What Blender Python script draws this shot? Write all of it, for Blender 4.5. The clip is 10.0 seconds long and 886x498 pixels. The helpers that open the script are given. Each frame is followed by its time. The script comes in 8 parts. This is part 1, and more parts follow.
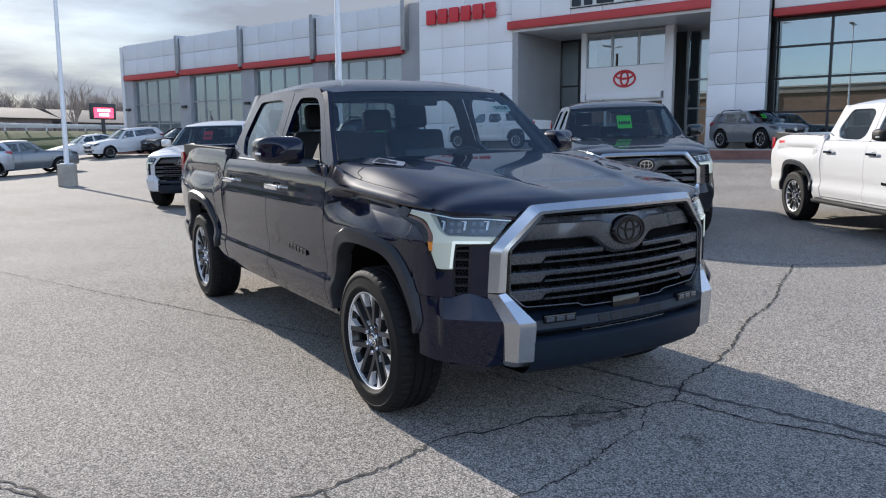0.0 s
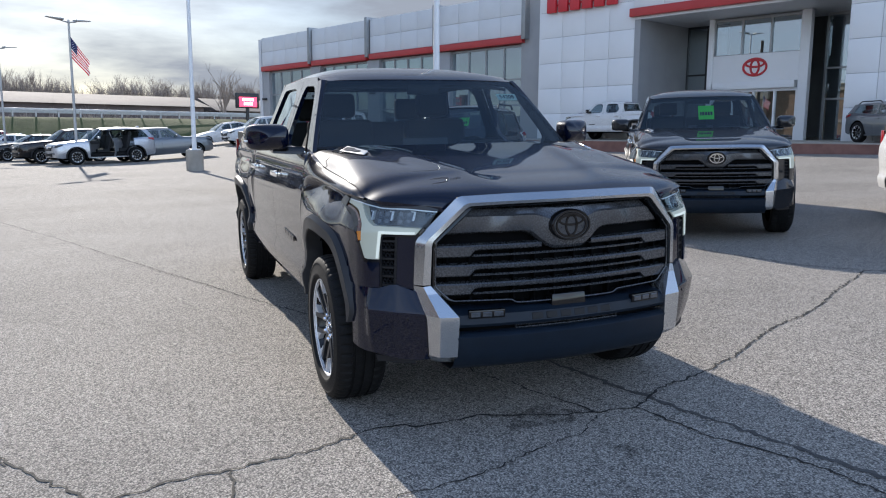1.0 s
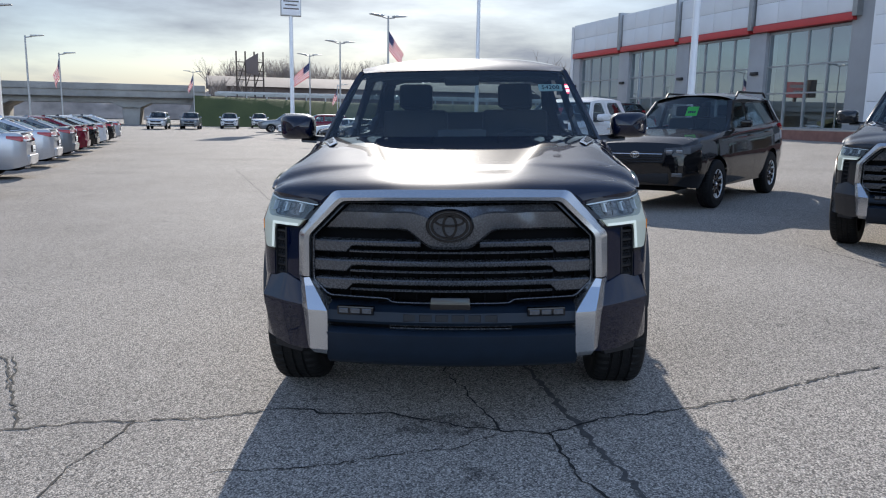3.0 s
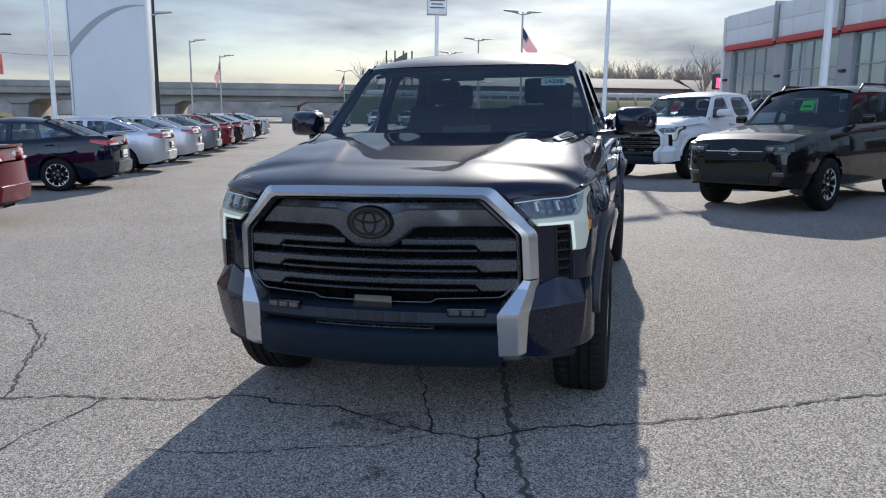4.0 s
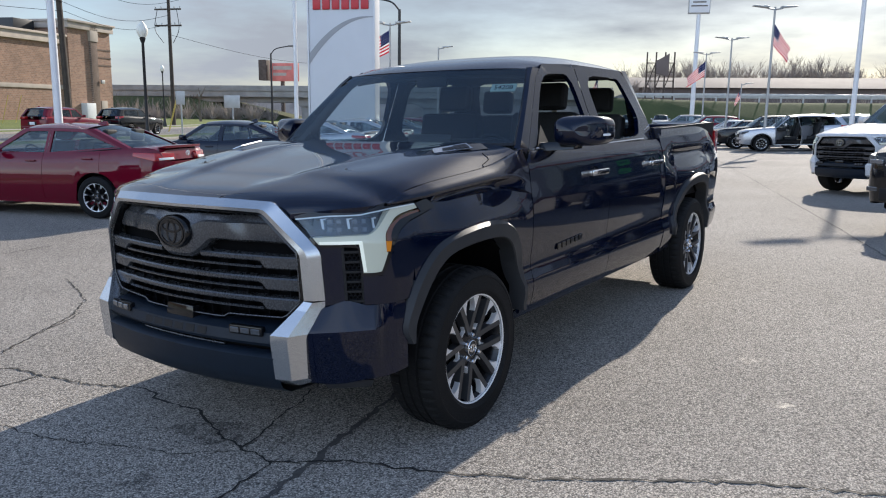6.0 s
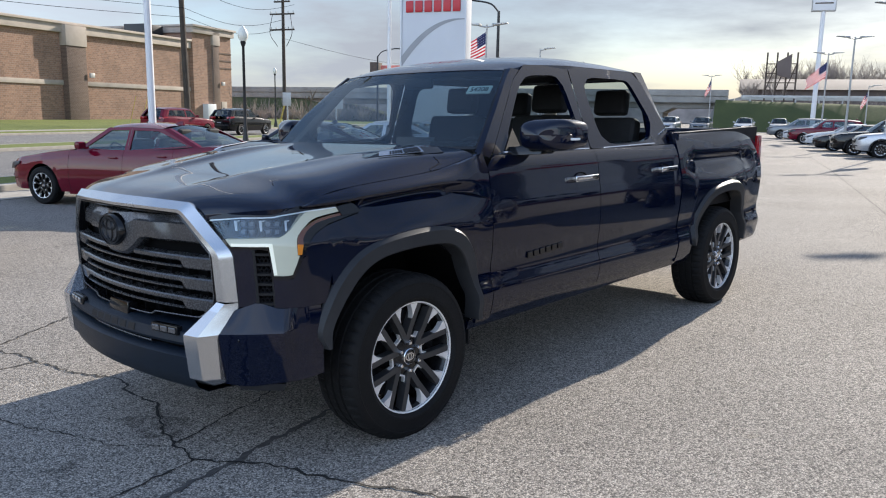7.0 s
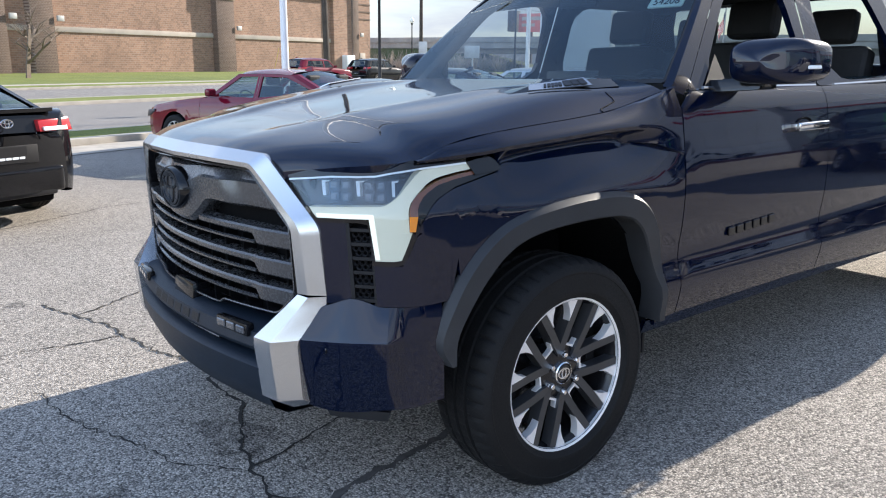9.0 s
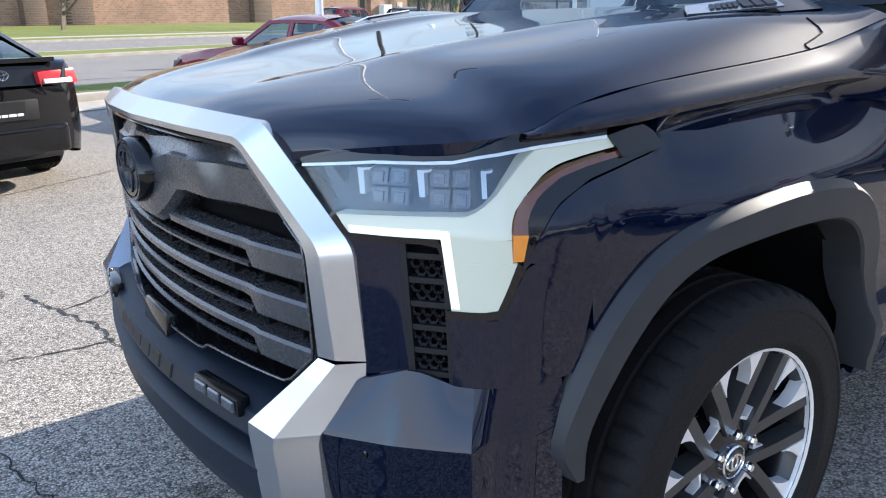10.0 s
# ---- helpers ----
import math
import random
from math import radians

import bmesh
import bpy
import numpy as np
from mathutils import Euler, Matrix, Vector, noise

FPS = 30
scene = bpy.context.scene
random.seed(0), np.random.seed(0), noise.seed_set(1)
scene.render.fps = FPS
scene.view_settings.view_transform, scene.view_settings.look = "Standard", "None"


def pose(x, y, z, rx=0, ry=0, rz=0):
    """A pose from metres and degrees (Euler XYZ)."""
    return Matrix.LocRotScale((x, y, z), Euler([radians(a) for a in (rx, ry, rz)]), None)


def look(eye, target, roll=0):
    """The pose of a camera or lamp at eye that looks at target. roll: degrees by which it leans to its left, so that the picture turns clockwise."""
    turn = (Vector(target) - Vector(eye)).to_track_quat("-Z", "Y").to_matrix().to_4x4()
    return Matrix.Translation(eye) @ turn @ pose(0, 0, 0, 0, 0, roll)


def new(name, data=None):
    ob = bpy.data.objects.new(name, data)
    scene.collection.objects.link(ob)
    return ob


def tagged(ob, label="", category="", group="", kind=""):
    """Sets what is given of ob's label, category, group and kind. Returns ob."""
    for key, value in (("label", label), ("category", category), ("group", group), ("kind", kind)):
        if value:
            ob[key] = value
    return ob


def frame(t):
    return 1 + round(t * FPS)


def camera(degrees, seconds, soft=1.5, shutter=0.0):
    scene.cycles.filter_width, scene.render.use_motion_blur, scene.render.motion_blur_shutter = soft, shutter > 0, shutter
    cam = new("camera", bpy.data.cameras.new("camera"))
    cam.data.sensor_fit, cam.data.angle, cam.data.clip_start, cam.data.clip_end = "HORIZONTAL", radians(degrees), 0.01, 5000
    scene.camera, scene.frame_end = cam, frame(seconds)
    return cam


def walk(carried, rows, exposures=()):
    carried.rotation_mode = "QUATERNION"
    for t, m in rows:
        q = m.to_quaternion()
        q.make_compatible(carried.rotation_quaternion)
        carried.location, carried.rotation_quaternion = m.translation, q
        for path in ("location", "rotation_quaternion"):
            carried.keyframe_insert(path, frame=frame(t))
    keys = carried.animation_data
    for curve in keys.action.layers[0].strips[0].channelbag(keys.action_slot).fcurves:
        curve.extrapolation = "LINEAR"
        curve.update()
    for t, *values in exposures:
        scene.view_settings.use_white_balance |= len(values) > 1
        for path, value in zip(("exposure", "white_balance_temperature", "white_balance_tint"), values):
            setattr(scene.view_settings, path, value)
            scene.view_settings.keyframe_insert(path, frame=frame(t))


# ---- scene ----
cam = camera(60.1, 10.0, soft=1.1)
METRES, EYE, TILT, LEAN, TURN = 9.273, 1.53, 0.0, 0.0, -35.2
ROWS = [
    (0.0, 0.0, 0.0, 0.0, -0.04, -7.83, 0.27),
    (0.5, 0.0496, 0.0072, -0.0016, 4.64, -8.15, 0.0),
    (1.0, 0.1029, 0.0149, -0.0005, 9.93, -8.56, -0.3),
    (1.5, 0.156, 0.0296, 0.0007, 15.74, -8.99, -0.62),
    (2.0, 0.2043, 0.0502, 0.0028, 21.85, -9.35, -0.87),
    (2.5, 0.257, 0.0726, 0.0047, 28.08, -9.67, -1.0),
    (4.0, 0.3831, 0.1799, 0.0064, 45.27, -10.17, -0.61),
    (4.5, 0.4178, 0.2239, 0.0075, 50.4, -10.24, -0.59),
    (5.0, 0.4492, 0.2732, 0.0094, 55.42, -10.31, -0.63),
    (6.5, 0.4964, 0.4196, 0.0131, 69.27, -10.08, -0.88),
    (7.0, 0.5076, 0.4591, 0.014, 73.16, -10.16, -1.04),
    (7.5, 0.5155, 0.4863, 0.0154, 76.39, -10.6, -1.16),
    (8.0, 0.4958, 0.4909, 0.0119, 79.05, -11.37, -1.12),
    (8.5, 0.4493, 0.4814, 0.0076, 81.23, -12.41, -0.89),
    (9.0, 0.3964, 0.4777, 0.001, 83.12, -13.81, -0.57),
    (9.5, 0.3417, 0.4718, -0.0042, 84.7, -15.53, -0.27),
    (10.0, 0.2923, 0.4742, -0.0086, 85.81, -17.32, -0.12),
]
EXPOSURES = [(t, s, k, 11) for t, s, k in ((0.0, 0.82, 6050), (2.5, 0.70, 5980), (5.0, 0.68, 6080), (7.0, 0.92, 6300), (8.5, 1.30, 6300), (10.0, 1.62, 6200))]
walk(cam, [(t, pose(-3.033, -3.503, EYE - 0.092, TILT, LEAN, TURN) @ pose(METRES * x, METRES * y, METRES * z, 90 + pitch, roll, yaw)) for t, x, y, z, yaw, pitch, roll in ROWS], EXPOSURES)

# ---- light: a low winter sun behind the truck, thin cloud ----
SUN_EL, SUN_AZ = 25.0, -1.5          # degrees; azimuth from +y towards +x
world = bpy.data.worlds.new("sky")
scene.world = world
world.use_nodes = True
wn, wl = world.node_tree.nodes, world.node_tree.links
wn.clear()
w_out = wn.new("ShaderNodeOutputWorld")
w_bg = wn.new("ShaderNodeBackground")
w_sky = wn.new("ShaderNodeTexSky")
w_sky.sky_type = "NISHITA"
w_sky.sun_disc = False
w_sky.sun_elevation = radians(SUN_EL)
w_sky.sun_rotation = radians(SUN_AZ)
w_sky.air_density, w_sky.dust_density, w_sky.ozone_density = 1.0, 0.5, 2.0
w_tc = wn.new("ShaderNodeTexCoord")
w_map = wn.new("ShaderNodeMapping")
w_map.inputs["Scale"].default_value = (1.0, 1.0, 4.5)
w_map.inputs["Location"].default_value = (0.35, 0.2, 0.0)
w_noise = wn.new("ShaderNodeTexNoise")
w_noise.inputs["Scale"].default_value = 2.3
w_noise.inputs["Detail"].default_value = 7.0
w_noise.inputs["Roughness"].default_value = 0.55
w_ramp = wn.new("ShaderNodeValToRGB")
w_ramp.color_ramp.elements[0].position, w_ramp.color_ramp.elements[0].color = 0.38, (0.25, 0.25, 0.25, 1)
w_ramp.color_ramp.elements[1].position, w_ramp.color_ramp.elements[1].color = 0.60, (1, 1, 1, 1)
w_mix = wn.new("ShaderNodeMixRGB")
# sky raised behind the camera as added fill, lowered towards the sun
w_fill = wn.new("ShaderNodeVectorMath")
w_fill.operation = "DOT_PRODUCT"
w_fill.inputs[1].default_value = (0.0, 1.0, 0.0)
w_fill_r = wn.new("ShaderNodeMapRange")
w_fill_r.interpolation_type = "SMOOTHSTEP"
w_fill_r.inputs["From Min"].default_value, w_fill_r.inputs["From Max"].default_value = -0.9, 1.0
w_fill_r.inputs["To Min"].default_value, w_fill_r.inputs["To Max"].default_value = 1.65, 0.41
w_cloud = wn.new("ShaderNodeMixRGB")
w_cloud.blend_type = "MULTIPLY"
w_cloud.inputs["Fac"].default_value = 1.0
wl.new(w_tc.outputs["Generated"], w_fill.inputs[0])
wl.new(w_fill.outputs["Value"], w_fill_r.inputs["Value"])
wl.new(w_fill_r.outputs[0], w_cloud.inputs["Color2"])
w_mix.inputs["Color2"].default_value = (3.70, 3.95, 4.40, 1)
w_sep = wn.new("ShaderNodeSeparateXYZ")
w_high = wn.new("ShaderNodeMapRange")
w_high.inputs["From Min"].default_value, w_high.inputs["From Max"].default_value = 0.22, 0.72
w_high.inputs["To Min"].default_value, w_high.inputs["To Max"].default_value = 0.97, 0.14
wl.new(w_tc.outputs["Generated"], w_sep.inputs[0])
wl.new(w_sep.outputs["Z"], w_high.inputs["Value"])
w_fac = wn.new("ShaderNodeMath")
w_fac.operation = "MULTIPLY"
wl.new(w_tc.outputs["Generated"], w_map.inputs["Vector"])
wl.new(w_map.outputs["Vector"], w_noise.inputs["Vector"])
wl.new(w_noise.outputs["Fac"], w_ramp.inputs["Fac"])
wl.new(w_ramp.outputs["Color"], w_fac.inputs[0])
wl.new(w_high.outputs[0], w_fac.inputs[1])
w_haze = wn.new("ShaderNodeMapRange")
w_haze.inputs["From Min"].default_value, w_haze.inputs["From Max"].default_value = 0.0, 0.075
w_haze.inputs["To Min"].default_value, w_haze.inputs["To Max"].default_value = 0.95, 0.0
w_max = wn.new("ShaderNodeMath")
w_max.operation = "MAXIMUM"
wl.new(w_sep.outputs["Z"], w_haze.inputs["Value"])
wl.new(w_haze.outputs[0], w_max.inputs[0])
wl.new(w_fac.outputs[0], w_max.inputs[1])
wl.new(w_max.outputs[0], w_mix.inputs["Fac"])
wl.new(w_sky.outputs["Color"], w_mix.inputs["Color1"])
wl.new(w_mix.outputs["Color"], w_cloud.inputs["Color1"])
# the pale aureole that thin cloud makes round the sun
w_near = wn.new("ShaderNodeVectorMath")
w_near.operation = "DOT_PRODUCT"
w_near.inputs[1].default_value = (math.sin(radians(SUN_AZ)) * math.cos(radians(SUN_EL)), math.cos(radians(SUN_AZ)) * math.cos(radians(SUN_EL)), math.sin(radians(SUN_EL)))
w_nrm = wn.new("ShaderNodeVectorMath")
w_nrm.operation = "NORMALIZE"
w_pos = wn.new("ShaderNodeMath")
w_pos.operation = "MAXIMUM"
w_pos.inputs[1].default_value = 0.0
w_pow = wn.new("ShaderNodeMath")
w_pow.operation = "POWER"
w_pow.inputs[1].default_value = 110.0
w_halo = wn.new("ShaderNodeMixRGB")
w_halo.blend_type = "ADD"
w_halo.inputs["Color2"].default_value = (6.6, 6.2, 5.5, 1)
wl.new(w_tc.outputs["Generated"], w_nrm.inputs[0])
wl.new(w_nrm.outputs["Vector"], w_near.inputs[0])
wl.new(w_near.outputs["Value"], w_pos.inputs[0])
wl.new(w_pos.outputs[0], w_pow.inputs[0])
wl.new(w_pow.outputs[0], w_halo.inputs["Fac"])
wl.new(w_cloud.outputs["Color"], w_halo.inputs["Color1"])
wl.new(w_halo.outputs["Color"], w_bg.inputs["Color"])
w_bg.inputs["Strength"].default_value = 0.14
wl.new(w_bg.outputs[0], w_out.inputs["Surface"])
sun_data = bpy.data.lights.new("sun", "SUN")
sun_data.energy, sun_data.angle, sun_data.color = 4.3, radians(0.6), (1.0, 0.90, 0.76)
sun = new("sun", sun_data)
_az, _el = radians(SUN_AZ), radians(SUN_EL)
sun.matrix_world = look((0, 0, 30), (-30 * math.sin(_az) * math.cos(_el), -30 * math.cos(_az) * math.cos(_el), 30 - 30 * math.sin(_el)))


# ---- materials ----
def bsdf(name):
    m = bpy.data.materials.new(name)
    m.use_nodes = True
    nt = m.node_tree
    return m, nt, nt.nodes["Principled BSDF"]


def noise_of(nt, scale, detail=4.0, rough=0.55, vec=None):
    n = nt.nodes.new("ShaderNodeTexNoise")
    n.inputs["Scale"].default_value, n.inputs["Detail"].default_value, n.inputs["Roughness"].default_value = scale, detail, rough
    if vec is None:
        tc = nt.nodes.new("ShaderNodeTexCoord")
        vec = tc.outputs["Object"]
    nt.links.new(vec, n.inputs["Vector"])
    return n


def ramp_of(nt, fac, stops):
    r = nt.nodes.new("ShaderNodeValToRGB")
    el = r.color_ramp.elements
    while len(el) < len(stops):
        el.new(0.5)
    for e, (p, c) in zip(el, stops):
        e.position = p
        e.color = (*c, 1) if len(c) == 3 else c
    nt.links.new(fac, r.inputs["Fac"])
    return r


def bump_of(nt, height, strength, distance):
    b = nt.nodes.new("ShaderNodeBump")
    b.inputs["Strength"].default_value, b.inputs["Distance"].default_value = strength, distance
    nt.links.new(height, b.inputs["Height"])
    return b


def mixed(nt, fac, a, b, mode="MIX"):
    n = nt.nodes.new("ShaderNodeMixRGB")
    n.blend_type = mode
    for socket, v in ((n.inputs["Fac"], fac), (n.inputs["Color1"], a), (n.inputs["Color2"], b)):
        if isinstance(v, (int, float)):
            socket.default_value = v
        elif isinstance(v, tuple):
            socket.default_value = (*v, 1)
        else:
            nt.links.new(v, socket)
    return n.outputs["Color"]


def plain(name, color, rough=0.5, metal=0.0, vary=0.12, scale=6.0, bump=0.0, bump_scale=120.0, coat=0.0, spec=0.5):
    """A painted, plastic or metal surface: two scales of variation and a little relief."""
    m, nt, p = bsdf(name)
    n = noise_of(nt, scale, 5.0)
    lo = tuple(c * (1 - vary) for c in color)
    hi = tuple(min(1.0, c * (1 + vary)) for c in color)
    r = ramp_of(nt, n.outputs["Fac"], [(0.3, lo), (0.7, hi)])
    nt.links.new(r.outputs["Color"], p.inputs["Base Color"])
    fine = noise_of(nt, bump_scale, 3.0)
    rr = ramp_of(nt, fine.outputs["Fac"], [(0.3, (rough * 0.85,) * 3), (0.7, (min(1, rough * 1.15),) * 3)])
    nt.links.new(rr.outputs["Color"], p.inputs["Roughness"])
    p.inputs["Metallic"].default_value = metal
    p.inputs["Coat Weight"].default_value = coat
    p.inputs["Specular IOR Level"].default_value = spec
    if bump:
        b = bump_of(nt, fine.outputs["Fac"], bump, 0.002)
        nt.links.new(b.outputs["Normal"], p.inputs["Normal"])
    return m


def paint(name, color, metal=0.0, rough=0.45):
    """Car paint: flake base under a clear coat, with a breath of dust."""
    m, nt, p = bsdf(name)
    flake = noise_of(nt, 900.0, 2.0)
    dust = noise_of(nt, 3.0, 6.0)
    c = ramp_of(nt, flake.outputs["Fac"], [(0.35, tuple(v * 0.75 for v in color)), (0.65, tuple(min(1, v * 1.3) for v in color))])
    d = ramp_of(nt, dust.outputs["Fac"], [(0.45, (0, 0, 0)), (0.8, (0.004, 0.004, 0.004))])
    nt.links.new(mixed(nt, d.outputs["Color"], c.outputs["Color"], (0.35, 0.33, 0.30)), p.inputs["Base Color"])
    p.inputs["Metallic"].default_value = metal
    p.inputs["Roughness"].default_value = rough
    p.inputs["Specular IOR Level"].default_value = 0.012
    p.inputs["Coat Weight"].default_value = 1.0
    p.inputs["Coat IOR"].default_value = 1.50
    p.inputs["Coat Roughness"].default_value = 0.03
    peel = noise_of(nt, 55.0, 2.0)
    b = bump_of(nt, peel.outputs["Fac"], 0.015, 0.002)
    nt.links.new(b.outputs["Normal"], p.inputs["Coat Normal"])
    return m


def glass(name, tint=(0.35, 0.40, 0.40), rough=0.0, ior=1.5):
    m = bpy.data.materials.new(name)
    m.use_nodes = True
    nt = m.node_tree
    nt.nodes.clear()
    out = nt.nodes.new("ShaderNodeOutputMaterial")
    mix = nt.nodes.new("ShaderNodeMixShader")
    tr = nt.nodes.new("ShaderNodeBsdfTransparent")
    tr.inputs["Color"].default_value = (*tint, 1)
    gl = nt.nodes.new("ShaderNodeBsdfGlossy")
    gl.inputs["Roughness"].default_value = rough
    gl.inputs["Color"].default_value = (0.82, 0.93, 1.0, 1)
    lw = nt.nodes.new("ShaderNodeLayerWeight")
    lw.inputs["Blend"].default_value = 0.5
    pw = nt.nodes.new("ShaderNodeMath")
    pw.operation = "POWER"
    pw.inputs[1].default_value = 5.0
    f0 = ((ior - 1) / (ior + 1)) ** 2
    ad = nt.nodes.new("ShaderNodeMath")
    ad.operation = "MULTIPLY_ADD"
    ad.inputs[1].default_value, ad.inputs[2].default_value = 1 - f0, f0
    nt.links.new(lw.outputs["Facing"], pw.inputs[0])
    nt.links.new(pw.outputs[0], ad.inputs[0])
    nt.links.new(ad.outputs[0], mix.inputs["Fac"])
    nt.links.new(tr.outputs[0], mix.inputs[1])
    nt.links.new(gl.outputs[0], mix.inputs[2])
    nt.links.new(mix.outputs[0], out.inputs["Surface"])
    return m


def glow(name, color, strength, base=None):
    m, nt, p = bsdf(name)
    p.inputs["Base Color"].default_value = (*(base or color), 1)
    p.inputs["Emission Color"].default_value = (*color, 1)
    p.inputs["Emission Strength"].default_value = strength
    p.inputs["Roughness"].default_value = 0.25
    return m


def asphalt(name, light, mid, dark, stain=0.5):
    """Worn aggregate: pale stones in dark binder, with broad stains."""
    m, nt, p = bsdf(name)
    tc = nt.nodes.new("ShaderNodeTexCoord")
    v = nt.nodes.new("ShaderNodeTexVoronoi")
    v.inputs["Scale"].default_value = 125.0
    nt.links.new(tc.outputs["Object"], v.inputs["Vector"])
    stone = ramp_of(nt, v.outputs["Color"], [(0.15, dark), (0.45, mid), (0.85, light)])
    gap = ramp_of(nt, v.outputs["Distance"], [(0.25, (1, 1, 1)), (0.75, (0.45, 0.45, 0.46))])
    c = mixed(nt, 1.0, stone.outputs["Color"], gap.outputs["Color"], "MULTIPLY")
    grain = noise_of(nt, 40.0, 6.0, 0.7, tc.outputs["Object"])
    g = ramp_of(nt, grain.outputs["Fac"], [(0.3, (0.78, 0.78, 0.78)), (0.7, (1.15, 1.15, 1.15))])
    c = mixed(nt, 1.0, c, g.outputs["Color"], "MULTIPLY")
    broad = noise_of(nt, 0.35, 6.0, 0.6, tc.outputs["Object"])
    s = ramp_of(nt, broad.outputs["Fac"], [(0.3, (1 - 0.35 * stain,) * 3), (0.55, (1, 1, 1)), (0.75, (1 + 0.18 * stain, 1 + 0.17 * stain, 1 + 0.14 * stain))])
    c = mixed(nt, 1.0, c, s.outputs["Color"], "MULTIPLY")
    nt.links.new(c, p.inputs["Base Color"])
    p.inputs["Roughness"].default_value = 0.85
    p.inputs["Specular IOR Level"].default_value = 0.1
    b = bump_of(nt, v.outputs["Distance"], 0.7, 0.004)
    b.invert = True
    b2 = bump_of(nt, grain.outputs["Fac"], 0.4, 0.006)
    nt.links.new(b.outputs["Normal"], b2.inputs["Normal"])
    nt.links.new(b2.outputs["Normal"], p.inputs["Normal"])
    return m


M = {}
M["asphalt"] = asphalt("lot_asphalt", (0.62, 0.565, 0.495), (0.37, 0.34, 0.30), (0.15, 0.14, 0.128))
M["road"] = asphalt("street_asphalt", (0.42, 0.40, 0.37), (0.30, 0.285, 0.265), (0.18, 0.17, 0.165), 0.3)
M["crack"] = plain("crack_shadow", (0.018, 0.017, 0.016), 0.95, vary=0.4, scale=20)
M["oil"] = plain("old_seal", (0.07, 0.066, 0.062), 0.8, vary=0.3, scale=30, bump=0.3)
M["concrete"] = plain("concrete", (0.34, 0.31, 0.265), 0.85, vary=0.18, scale=2.5, bump=0.4, bump_scale=60)
M["bridge"] = plain("bridge_concrete", (0.30, 0.285, 0.26), 0.85, vary=0.22, scale=0.5, bump=0.3, bump_scale=20)
M["navy"] = paint("navy_paint", (0.0005, 0.0030, 0.0150), 0.0, 0.42)
M["grey_paint"] = paint("dark_grey_paint", (0.016, 0.018, 0.022), 0.2, 0.36)
M["white_paint"] = paint("white_paint", (0.58, 0.58, 0.58), 0.0, 0.4)
M["black_paint"] = paint("black_paint", (0.005, 0.005, 0.006), 0.0, 0.4)
M["red_paint"] = paint("red_paint", (0.125, 0.002, 0.014), 0.0, 0.4)
M["silver_paint"] = paint("silver_paint", (0.50, 0.51, 0.53), 0.7, 0.36)
M["steel_paint"] = paint("steel_grey_paint", (0.16, 0.175, 0.19), 0.6, 0.36)
M["alu"] = plain("brushed_aluminium", (0.555, 0.565, 0.58), 0.25, 0.92, 0.03, 2.0, 0.0, 3.0)
M["chrome"] = plain("chrome", (0.80, 0.81, 0.83), 0.07, 1.0, 0.04, 4.0)
M["satin"] = plain("satin_grey_plastic", (0.095, 0.098, 0.105), 0.27, 0.6, 0.08, 9)
M["plastic"] = plain("black_plastic", (0.009, 0.009, 0.0105), 0.55, 0, 0.15, 12, 0.12, 400, spec=0.3)
M["valance"] = plain("navy_black_plastic", (0.006, 0.012, 0.022), 0.5, 0, 0.15, 12, 0.1, 400, spec=0.3)
M["flare"] = plain("grey_flare_plastic", (0.032, 0.034, 0.038), 0.45, 0.0, 0.12, 9, 0.06, 350, spec=0.25)
M["gloss_black"] = plain("gloss_black", (0.006, 0.006, 0.007), 0.08, 0, 0.1, 9)
# near-black colour puts in the shade of gaps, wells and undersides
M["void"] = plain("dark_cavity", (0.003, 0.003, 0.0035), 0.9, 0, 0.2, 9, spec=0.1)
M["rubber"] = plain("tyre_rubber", (0.0048, 0.0049, 0.0054), 0.74, 0, 0.2, 14, 0.25, 220, spec=0.3)
_m = M["rubber"]
_nt = _m.node_tree
_tc = _nt.nodes.new("ShaderNodeTexCoord")
_sp = _nt.nodes.new("ShaderNodeSeparateXYZ")
_nt.links.new(_tc.outputs["Object"], _sp.inputs[0])


def sums(op, a, b):
    """A math node in the tyre's material."""
    n = _nt.nodes.new("ShaderNodeMath")
    n.operation = op
    for socket, v in zip(n.inputs, (a, b)):
        if isinstance(v, (int, float)):
            socket.default_value = v
        elif v is not None:
            _nt.links.new(v, socket)
    return n.outputs[0]


_ax = sums("ABSOLUTE", _sp.outputs["X"], None)
_turn = sums("ADD", sums("MULTIPLY", sums("ARCTAN2", _sp.outputs["Y"], _sp.outputs["Z"]), 46.0), sums("MULTIPLY", _ax, 55.0))
_lug = sums("MULTIPLY", sums("GREATER_THAN", sums("SINE", _turn, None), -0.55), sums("LESS_THAN", _ax, 0.122))
_b = bump_of(_nt, _lug, 0.9, 0.008)
_nt.links.new(_nt.nodes["Principled BSDF"].inputs["Normal"].links[0].from_socket, _b.inputs["Normal"])
_nt.links.new(_b.outputs["Normal"], _nt.nodes["Principled BSDF"].inputs["Normal"])
M["rim_black"] = plain("rim_black", (0.012, 0.012, 0.014), 0.22, 0.2, 0.1, 9)
M["badge_grey"] = plain("dark_badge_plate", (0.05, 0.052, 0.058), 0.3, 0.3, 0.08, 9)
M["rim_grey"] = plain("satin_dark_spoke", (0.055, 0.056, 0.060), 0.36, 0.4, 0.1, 9)
M["rim_cut"] = plain("machined_alloy", (0.84, 0.84, 0.85), 0.42, 0.5, 0.05, 20, 0.03, 500)
M["trim_cloth"] = plain("dark_upholstery", (0.013, 0.013, 0.014), 0.8, 0, 0.2, 14, 0.2, 300)
